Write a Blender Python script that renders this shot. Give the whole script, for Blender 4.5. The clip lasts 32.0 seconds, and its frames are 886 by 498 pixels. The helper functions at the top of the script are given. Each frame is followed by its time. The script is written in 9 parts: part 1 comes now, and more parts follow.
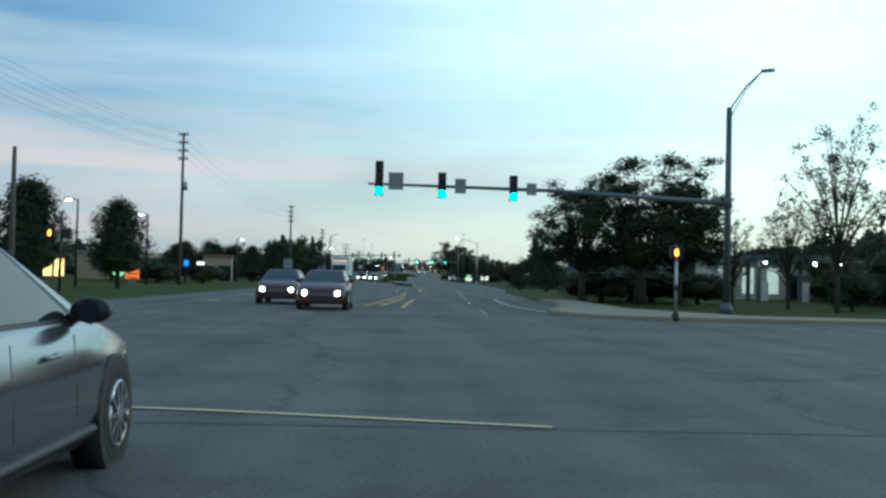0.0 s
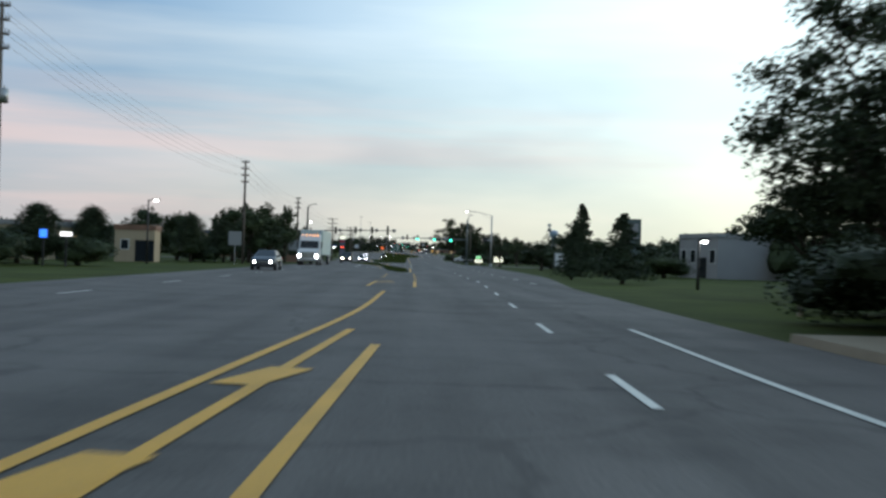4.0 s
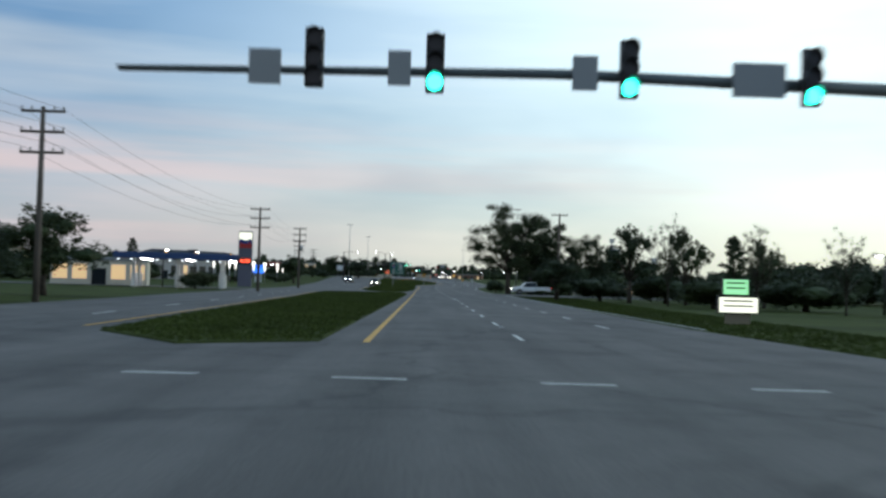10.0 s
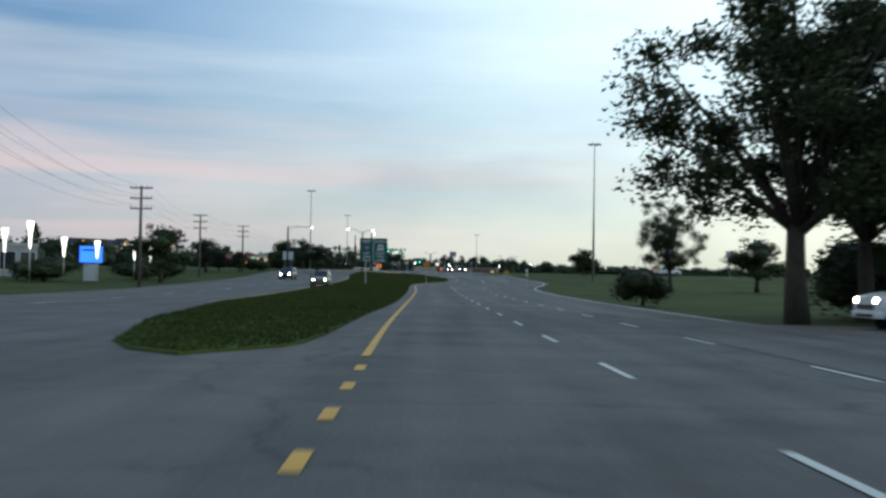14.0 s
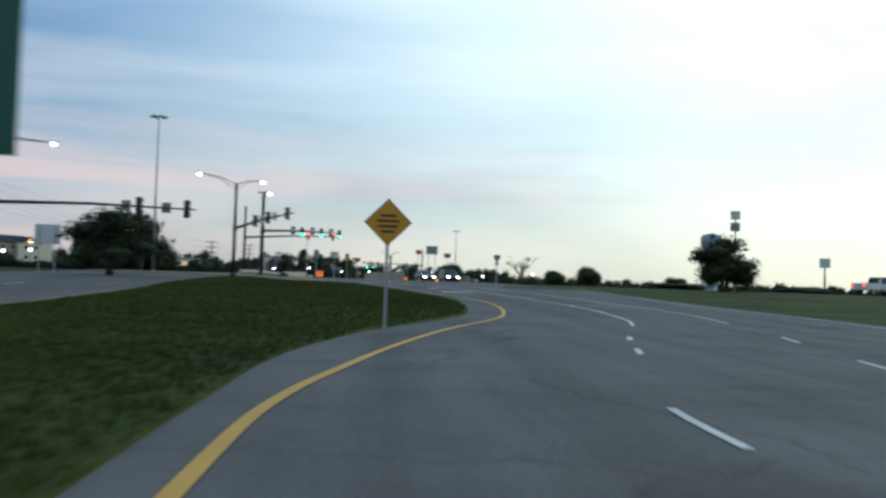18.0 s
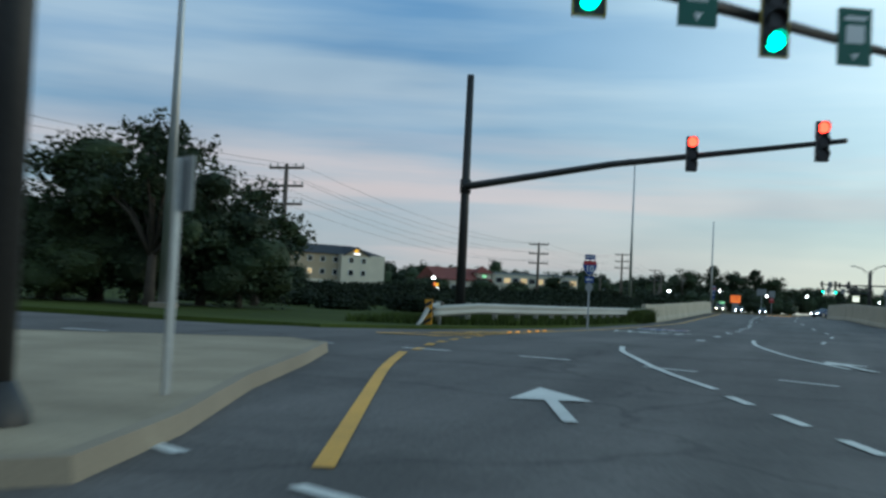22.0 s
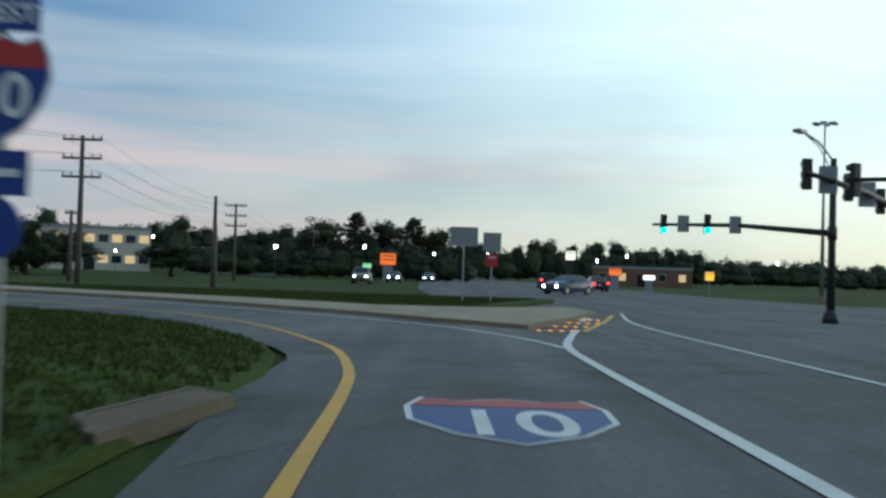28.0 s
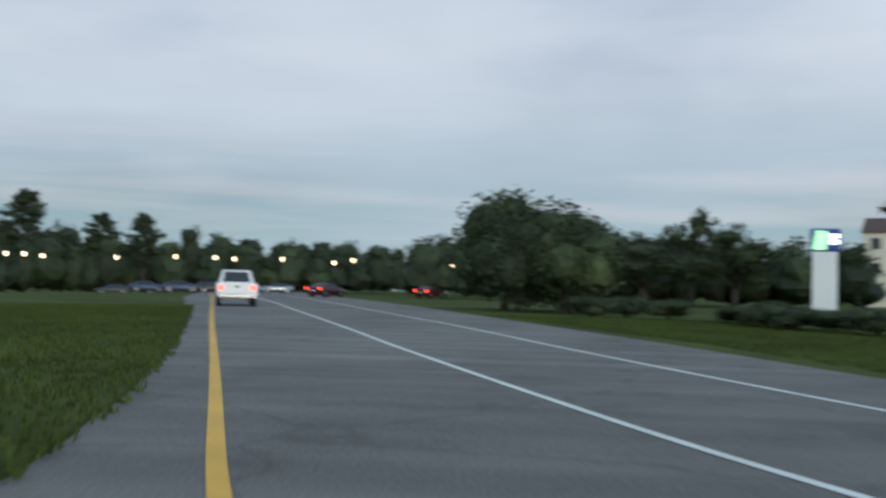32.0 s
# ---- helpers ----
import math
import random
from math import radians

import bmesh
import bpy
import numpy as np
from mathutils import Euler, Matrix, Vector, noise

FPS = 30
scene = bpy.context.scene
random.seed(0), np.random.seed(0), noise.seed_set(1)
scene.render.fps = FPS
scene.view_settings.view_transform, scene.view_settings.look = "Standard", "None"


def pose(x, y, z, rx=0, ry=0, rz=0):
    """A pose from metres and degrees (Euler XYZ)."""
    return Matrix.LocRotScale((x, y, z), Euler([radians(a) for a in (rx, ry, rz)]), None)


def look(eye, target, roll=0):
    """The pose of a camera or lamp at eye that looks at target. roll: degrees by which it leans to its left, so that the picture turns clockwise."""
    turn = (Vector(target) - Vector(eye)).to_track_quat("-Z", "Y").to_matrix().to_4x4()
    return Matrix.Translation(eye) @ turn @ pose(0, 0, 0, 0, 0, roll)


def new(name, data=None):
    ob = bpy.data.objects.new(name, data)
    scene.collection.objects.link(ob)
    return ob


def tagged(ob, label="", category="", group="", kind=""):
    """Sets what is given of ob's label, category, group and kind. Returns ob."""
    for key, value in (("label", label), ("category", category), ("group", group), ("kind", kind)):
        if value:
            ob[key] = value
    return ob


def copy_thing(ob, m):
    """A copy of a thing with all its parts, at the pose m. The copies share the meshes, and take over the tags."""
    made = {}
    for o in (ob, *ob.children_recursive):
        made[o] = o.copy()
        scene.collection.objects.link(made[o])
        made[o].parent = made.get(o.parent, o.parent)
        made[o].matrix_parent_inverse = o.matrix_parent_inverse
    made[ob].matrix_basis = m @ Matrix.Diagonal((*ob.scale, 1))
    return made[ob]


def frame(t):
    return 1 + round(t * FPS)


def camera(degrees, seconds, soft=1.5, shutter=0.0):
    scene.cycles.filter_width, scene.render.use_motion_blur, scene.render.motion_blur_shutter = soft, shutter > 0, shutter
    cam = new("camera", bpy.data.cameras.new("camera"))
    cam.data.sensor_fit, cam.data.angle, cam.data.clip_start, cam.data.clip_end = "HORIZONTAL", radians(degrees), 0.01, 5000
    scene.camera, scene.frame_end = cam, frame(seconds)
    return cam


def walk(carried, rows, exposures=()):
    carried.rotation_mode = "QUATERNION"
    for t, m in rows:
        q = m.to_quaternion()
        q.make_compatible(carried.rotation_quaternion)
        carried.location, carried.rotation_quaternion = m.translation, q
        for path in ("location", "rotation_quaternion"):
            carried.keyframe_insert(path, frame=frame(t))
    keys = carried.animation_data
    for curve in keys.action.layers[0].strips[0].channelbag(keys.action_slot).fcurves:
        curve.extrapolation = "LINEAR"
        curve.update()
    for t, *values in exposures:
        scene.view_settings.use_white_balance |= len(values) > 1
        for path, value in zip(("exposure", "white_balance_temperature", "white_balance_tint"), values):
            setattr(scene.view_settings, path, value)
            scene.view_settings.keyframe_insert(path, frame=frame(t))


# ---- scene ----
# ---- camera ----
cam = camera(45.9, 32.0, 2.7, 0.3)
PATH = [
    (0, (0.00, 0.00, 1.30), (0.342, 9.991, 1.563), 1.34),
    (0.5, (0.00, 0.00, 1.30), (0.344, 9.990, 1.596), 1.24),
    (1, (0.05, 1.14, 1.30), (0.407, 11.129, 1.642), 0.95),
    (1.5, (0.12, 4.19, 1.30), (0.452, 14.177, 1.659), 0.72),
    (2, (0.19, 8.80, 1.30), (0.470, 18.796, 1.585), 0.81),
    (2.5, (0.31, 13.97, 1.30), (0.622, 23.958, 1.618), 0.57),
    (3, (0.46, 21.13, 1.30), (0.724, 31.117, 1.628), 0.35),
    (3.5, (0.60, 30.20, 1.30), (0.898, 40.191, 1.451), 1.26),
    (4, (0.86, 41.79, 1.30), (1.186, 51.789, 1.380), 1.73),
    (4.5, (1.23, 55.25, 1.30), (1.531, 65.241, 1.436), 1.57),
    (5, (1.61, 69.44, 1.30), (1.867, 79.438, 1.532), 1.11),
    (5.5, (1.90, 83.28, 1.30), (2.127, 93.274, 1.582), 0.73),
    (6, (2.01, 96.22, 1.30), (2.207, 106.217, 1.547), 0.59),
    (6.5, (1.93, 109.55, 1.30), (2.044, 119.543, 1.550), 0.40),
    (7, (1.91, 123.29, 1.30), (2.068, 133.280, 1.599), 0.44),
    (7.5, (1.93, 137.48, 1.30), (2.085, 147.475, 1.584), 0.97),
    (8, (2.03, 152.28, 1.30), (2.148, 162.278, 1.592), 1.15),
    (8.5, (2.10, 167.60, 1.30), (2.160, 177.598, 1.605), 0.98),
    (9, (2.21, 183.29, 1.30), (2.366, 193.287, 1.621), 1.35),
    (9.5, (2.42, 199.40, 1.30), (2.593, 209.398, 1.618), 1.28),
    (10, (2.31, 215.61, 1.30), (2.471, 225.606, 1.632), 1.58),
    (10.5, (1.95, 230.61, 1.30), (2.114, 240.605, 1.559), 1.09),
    (11, (1.87, 246.23, 1.30), (2.024, 256.226, 1.565), 0.81),
    (11.5, (1.88, 262.27, 1.30), (2.045, 272.262, 1.610), 1.29),
    (12, (1.94, 278.31, 1.30), (2.108, 288.305, 1.570), 0.99),
    (12.5, (1.88, 293.99, 1.30), (2.061, 303.980, 1.564), 1.99),
    (13, (1.87, 309.30, 1.30), (2.032, 319.290, 1.595), 1.49),
    (13.5, (1.86, 324.43, 1.30), (2.024, 334.421, 1.595), 1.51),
    (14, (1.88, 339.54, 1.30), (2.041, 349.533, 1.593), 0.98),
    (14.5, (1.87, 354.56, 1.30), (2.006, 364.557, 1.615), 0.85),
    (15, (1.88, 369.38, 1.30), (1.986, 379.377, 1.614), 1.26),
    (15.5, (1.89, 383.98, 1.30), (1.983, 393.976, 1.598), 1.81),
    (16, (1.88, 398.36, 1.31), (1.972, 408.359, 1.593), 2.12),
    (16.5, (1.83, 412.54, 1.33), (1.928, 422.533, 1.625), 1.77),
    (17, (1.70, 426.46, 1.39), (1.768, 436.451, 1.729), 1.07),
    (17.5, (1.52, 439.93, 1.53), (1.541, 449.926, 1.928), 1.70),
    (18, (1.87, 452.95, 1.70), (2.432, 462.928, 2.125), 1.80),
    (18.5, (3.28, 465.44, 1.89), (4.718, 475.327, 2.351), 1.71),
    (19, (5.32, 477.85, 2.09), (7.036, 487.690, 2.575), -0.30),
    (19.5, (6.62, 489.92, 2.37), (7.389, 499.883, 2.853), -0.44),
    (20, (6.49, 501.79, 2.67), (6.117, 511.771, 3.189), -0.67),
    (20.5, (5.06, 512.98, 3.03), (3.468, 522.838, 3.580), -0.42),
    (21, (2.65, 523.15, 3.39), (-0.038, 532.765, 3.920), -0.49),
    (21.5, (-0.59, 532.51, 3.64), (-3.837, 541.953, 4.141), 1.79),
    (22, (-3.78, 541.14, 3.85), (-7.049, 550.574, 4.311), 2.84),
    (22.5, (-6.47, 549.93, 4.05), (-9.264, 559.522, 4.417), 3.89),
    (23, (-8.38, 559.24, 4.23), (-10.007, 569.105, 4.576), 4.59),
    (23.5, (-9.14, 568.56, 4.27), (-9.421, 578.550, 4.638), 3.70),
    (24, (-9.20, 577.28, 4.29), (-9.111, 587.274, 4.695), 2.91),
    (24.5, (-9.27, 585.64, 4.31), (-9.285, 595.633, 4.712), 2.21),
    (25, (-9.41, 593.95, 4.33), (-9.436, 603.943, 4.732), 2.26),
    (25.5, (-9.52, 602.22, 4.39), (-9.502, 612.209, 4.742), 2.31),
    (26, (-9.57, 609.78, 4.51), (-9.483, 619.777, 4.814), 2.10),
    (26.5, (-9.59, 616.75, 4.67), (-9.432, 626.743, 4.931), 1.77),
    (27, (-9.58, 623.45, 4.82), (-9.419, 633.449, 5.051), 1.52),
    (27.5, (-9.58, 630.24, 4.90), (-9.520, 640.235, 5.128), 1.56),
    (28, (-9.58, 637.31, 4.90), (-9.642, 647.304, 5.134), 1.70),
    (28.5, (-9.63, 644.41, 4.90), (-9.719, 654.407, 5.091), 1.05),
    (29, (-10.26, 651.53, 4.90), (-11.739, 661.419, 5.038), 0.98),
    (29.5, (-12.44, 658.59, 4.91), (-16.149, 667.874, 5.057), 0.40),
    (30, (-16.28, 664.91, 4.93), (-22.206, 672.969, 5.005), -0.91),
    (30.5, (-21.89, 670.58, 4.95), (-29.701, 676.821, 5.024), 0.46),
    (31, (-29.43, 674.87, 4.98), (-38.601, 678.839, 5.206), 1.22),
    (31.5, (-37.20, 676.94, 5.01), (-47.096, 678.322, 5.269), 2.26),
    (32, (-45.02, 676.98, 5.04), (-54.932, 675.747, 5.429), 1.38),
]

walk(cam, [(t, look(eye, target, roll)) for t, eye, target, roll in PATH], [(0.0, -0.22, 6000, -3), (0.9, -0.24, 6650, 10), (2.0, -0.24, 6650, 10), (6.0, -0.22, 6800, 10), (8.0, -0.29, 6600, 10), (12.0, -0.3, 6500, 10), (18.0, -0.28, 6500, 10), (20.5, -0.34, 6300, 10), (22.0, -0.4, 6200, 2), (24.0, -0.34, 6450, 10), (29.0, -0.42, 6300, 5), (30.0, -0.2, 6150, 5), (31.0, 0.08, 6000, 6), (32.0, 0.18, 6700, 12)])

# ---- world and sun: dawn, the light comes from ahead and to the east ----
SUN_AZ = radians(62)      # clockwise from +y
SUN_EL = radians(6.0)
world = bpy.data.worlds.new("dawn_sky")
scene.world = world
world.use_nodes = True
wn, wl = world.node_tree.nodes, world.node_tree.links
wn.clear()


def wnode(kind, **values):
    n = wn.new(kind)
    for k, v in values.items():
        n.inputs[k].default_value = v
    return n


w_out = wn.new("ShaderNodeOutputWorld")
w_bg = wnode("ShaderNodeBackground", Strength=0.12)
w_sky = wn.new("ShaderNodeTexSky")
w_sky.sky_type = "NISHITA"
w_sky.sun_disc = False
w_sky.sun_elevation = SUN_EL
w_sky.sun_rotation = SUN_AZ
w_sky.air_density, w_sky.dust_density, w_sky.ozone_density = 1.0, 0.6, 6.0
w_co = wn.new("ShaderNodeTexCoord")


def wmath(op, a, b=None, clamp=False):
    n = wn.new("ShaderNodeMath")
    n.operation, n.use_clamp = op, clamp
    for i, v in enumerate((a, b)):
        if v is None:
            continue
        if isinstance(v, (int, float)):
            n.inputs[i].default_value = v
        else:
            wl.new(v, n.inputs[i])
    return n.outputs[0]


def wramp(fac, stops):
    n = wn.new("ShaderNodeValToRGB")
    e = n.color_ramp.elements
    while len(e) < len(stops):
        e.new(0.5)
    for k, (p, c) in zip(e, stops):
        k.position, k.color = p, (*c, 1)
    wl.new(fac, n.inputs["Fac"])
    return n.outputs["Color"]


def wmix(fac, a, b, blend="MIX"):
    n = wn.new("ShaderNodeMixRGB")
    n.blend_type = blend
    for i, v in enumerate((fac, a, b)):
        if isinstance(v, (int, float)):
            n.inputs[i].default_value = v
        elif isinstance(v, tuple):
            n.inputs[i].default_value = (*v, 1)
        else:
            wl.new(v, n.inputs[i])
    return n.outputs["Color"]


w_sep = wn.new("ShaderNodeSeparateXYZ")
wl.new(w_co.outputs["Generated"], w_sep.inputs["Vector"])
up = wmath("MAXIMUM", w_sep.outputs["Z"], 0.0)
dot = wmath("ADD", wmath("MULTIPLY", w_sep.outputs["X"], math.sin(SUN_AZ)), wmath("MULTIPLY", w_sep.outputs["Y"], math.cos(SUN_AZ)))
flat = wmath("SQRT", wmath("ADD", wmath("MULTIPLY", w_sep.outputs["X"], w_sep.outputs["X"]), wmath("ADD", wmath("MULTIPLY", w_sep.outputs["Y"], w_sep.outputs["Y"]), 0.0004)))
toward = wmath("DIVIDE", dot, flat)
# twilight air away from the dawn, and the pale glow over it
away = wramp(up, [(0.0, (3.7, 4.0, 4.5)), (0.05, (3.7, 3.9, 4.4)), (0.10, (3.6, 4.1, 4.9)), (0.18, (2.2, 3.3, 5.0)), (0.3, (1.4, 2.7, 4.9)), (0.6, (1.9, 3.2, 5.4)), (1.0, (2.2, 3.3, 5.2))])
glow = wramp(up, [(0.0, (8.6, 7.6, 5.9)), (0.05, (9.4, 8.9, 7.6)), (0.14, (9.6, 10.4, 10.6)), (0.3, (11.0, 12.0, 12.8)), (0.5, (6.0, 7.4, 9.0)), (1.0, (2.6, 3.9, 5.6))])
lift = wn.new("ShaderNodeMapRange")
lift.interpolation_type = "SMOOTHSTEP"
wl.new(toward, lift.inputs["Value"])
lift.inputs["From Min"].default_value, lift.inputs["From Max"].default_value = 0.08, 0.93
air = wmix(lift.outputs["Result"], away, glow)
base = wmix(0.85, w_sky.outputs["Color"], air)
# long soft streaks of cloud, rosy below and grey above
w_map = wn.new("ShaderNodeMapping")
w_map.inputs["Scale"].default_value = (1.0, 1.0, 11.0)
w_map.inputs["Rotation"].default_value = (radians(3), radians(5), 0)
wl.new(w_co.outputs["Generated"], w_map.inputs["Vector"])
w_noise = wnode("ShaderNodeTexNoise", Scale=1.5, Detail=5.0, Roughness=0.5)
wl.new(w_map.outputs["Vector"], w_noise.inputs["Vector"])
streak = wramp(w_noise.outputs["Fac"], [(0.45, (0, 0, 0)), (0.68, (0.6, 0.6, 0.6))])
rosy = wramp(up, [(0.0, (5.2, 4.1, 4.2)), (0.1, (6.2, 4.7, 4.9)), (0.16, (5.6, 5.3, 5.8)), (0.3, (4.0, 4.8, 5.9)), (1.0, (3.2, 3.8, 4.8))])
cloud = wmix(lift.outputs["Result"], rosy, glow)
# the paler, greyer cloud opposite the dawn
west = wn.new("ShaderNodeMapRange")
west.interpolation_type = "SMOOTHSTEP"
wl.new(toward, west.inputs["Value"])
west.inputs["From Min"].default_value, west.inputs["From Max"].default_value = -0.1, -0.75
dusk = wramp(up, [(0.0, (2.7, 3.3, 3.6)), (0.06, (2.5, 3.3, 3.8)), (0.12, (3.4, 3.9, 4.7)), (0.22, (4.9, 5.0, 5.9)), (0.4, (4.0, 4.5, 5.5)), (1.0, (3.0, 3.8, 5.0))])
full = wmix(west.outputs["Result"], wmix(1.0, wmix(streak, base, cloud), (1.35, 1.35, 1.35), "MULTIPLY"), wmix(streak, dusk, (4.6, 4.8, 5.7)))
# thin salmon streaks low in the sky, and broad soft patches of thicker cloud
w_map2 = wn.new("ShaderNodeMapping")
w_map2.inputs["Scale"].default_value = (1.1, 1.1, 17.0)
w_map2.inputs["Location"].default_value = (0.7, 0.2, 1.3)
w_map2.inputs["Rotation"].default_value = (radians(-2), radians(3), 0)
wl.new(w_co.outputs["Generated"], w_map2.inputs["Vector"])
w_thin = wnode("ShaderNodeTexNoise", Scale=1.3, Detail=6.0, Roughness=0.55)
wl.new(w_map2.outputs["Vector"], w_thin.inputs["Vector"])
thin = wramp(w_thin.outputs["Fac"], [(0.48, (0, 0, 0)), (0.6, (0.75, 0.75, 0.75)), (0.72, (0.9, 0.9, 0.9))])
low = wramp(up, [(0.0, (0.2, 0.2, 0.2)), (0.05, (0.65, 0.65, 0.65)), (0.115, (0.65, 0.65, 0.65)), (0.165, (0, 0, 0))])
side = wmath("SUBTRACT", 1.0, wmath("ADD", wmath("MULTIPLY", lift.outputs["Result"], 0.75), wmath("MULTIPLY", west.outputs["Result"], 0.75)), True)
full = wmix(wmath("MULTIPLY", wmath("MULTIPLY", thin, low), side), full, (9.4, 6.6, 6.6))
w_map3 = wn.new("ShaderNodeMapping")
w_map3.inputs["Scale"].default_value = (1.0, 1.0, 3.2)
wl.new(w_co.outputs["Generated"], w_map3.inputs["Vector"])
w_soft = wnode("ShaderNodeTexNoise", Scale=2.4, Detail=4.0, Roughness=0.5)
wl.new(w_map3.outputs["Vector"], w_soft.inputs["Vector"])
full = wmix(1.0, full, wramp(w_soft.outputs["Fac"], [(0.33, (0.8, 0.84, 0.88)), (0.5, (1.0, 1.0, 1.0)), (0.68, (1.1, 1.08, 1.08))]), "MULTIPLY")
full = wmix(1.0, full, (0.885, 1.0, 0.985), "MULTIPLY")
wl.new(full, w_bg.inputs["Color"])
wl.new(w_bg.outputs["Background"], w_out.inputs["Surface"])

sun = new("sun", bpy.data.lights.new("sun", "SUN"))
sun.data.energy, sun.data.angle, sun.data.color = 0.5, radians(12), (1.0, 0.86, 0.7)
sun.matrix_world = look((0, 0, 0), (-math.sin(SUN_AZ) * math.cos(SUN_EL), -math.cos(SUN_AZ) * math.cos(SUN_EL), -math.sin(SUN_EL)))


# ---- materials ----
def mat(name, col, rough=0.8, metal=0.0, var=0.25, scale=6.0, fine=60.0, bump=0.1, emit=None, power=0.0, spec=0.5, col2=None, rand=0.0):
    """A surface with colour variation at two scales and a fine relief."""
    m = bpy.data.materials.new(name)
    m.use_nodes = True
    nt = m.node_tree
    b = nt.nodes["Principled BSDF"]
    b.inputs["Roughness"].default_value, b.inputs["Metallic"].default_value = rough, metal
    b.inputs["Specular IOR Level"].default_value = spec
    if emit:
        b.inputs["Base Color"].default_value = (*col, 1)
        b.inputs["Emission Color"].default_value, b.inputs["Emission Strength"].default_value = (*emit, 1), power
        return m
    co = nt.nodes.new("ShaderNodeTexCoord")
    n1, n2 = nt.nodes.new("ShaderNodeTexNoise"), nt.nodes.new("ShaderNodeTexNoise")
    n1.inputs["Scale"].default_value, n1.inputs["Detail"].default_value = 1.0 / scale, 4
    n2.inputs["Scale"].default_value, n2.inputs["Detail"].default_value = fine, 3
    geo = nt.nodes.new("ShaderNodeNewGeometry")
    nt.links.new(geo.outputs["Position"], n1.inputs["Vector"])
    nt.links.new(geo.outputs["Position"], n2.inputs["Vector"])
    add = nt.nodes.new("ShaderNodeMath")
    add.operation = "MULTIPLY_ADD"
    nt.links.new(n1.outputs["Fac"], add.inputs[0])
    add.inputs[1].default_value = 1.5
    nt.links.new(n2.outputs["Fac"], add.inputs[2])
    ramp = nt.nodes.new("ShaderNodeValToRGB")
    c2 = col2 or col
    lo = [max(0, c * (1 - var)) for c in col]
    hi = [min(1, c * (1 + var)) for c in c2]
    ramp.color_ramp.elements[0].position, ramp.color_ramp.elements[0].color = 0.28, (*lo, 1)
    ramp.color_ramp.elements[1].position, ramp.color_ramp.elements[1].color = 0.72, (*hi, 1)
    half = nt.nodes.new("ShaderNodeMath")
    half.operation = "MULTIPLY"
    half.inputs[1].default_value = 0.4
    nt.links.new(add.outputs[0], half.inputs[0])
    nt.links.new(half.outputs[0], ramp.inputs["Fac"])
    last = ramp.outputs["Color"]
    if rand:
        info = nt.nodes.new("ShaderNodeNewGeometry")
        hsv = nt.nodes.new("ShaderNodeHueSaturation")
        mr = nt.nodes.new("ShaderNodeMapRange")
        mr.inputs["To Min"].default_value, mr.inputs["To Max"].default_value = 1 - rand, 1 + rand
        nt.links.new(info.outputs["Random Per Island"], mr.inputs["Value"])
        nt.links.new(mr.outputs["Result"], hsv.inputs["Value"])
        nt.links.new(last, hsv.inputs["Color"])
        last = hsv.outputs["Color"]
    nt.links.new(last, b.inputs["Base Color"])
    if bump:
        bp = nt.nodes.new("ShaderNodeBump")
        bp.inputs["Strength"].default_value, bp.inputs["Distance"].default_value = bump, 0.02
        nt.links.new(n2.outputs["Fac"], bp.inputs["Height"])
        nt.links.new(bp.outputs["Normal"], b.inputs["Normal"])
    return m


def lit(name, col, power):
    return mat(name, tuple(0.05 + 0.5 * c for c in col), emit=col, power=power)


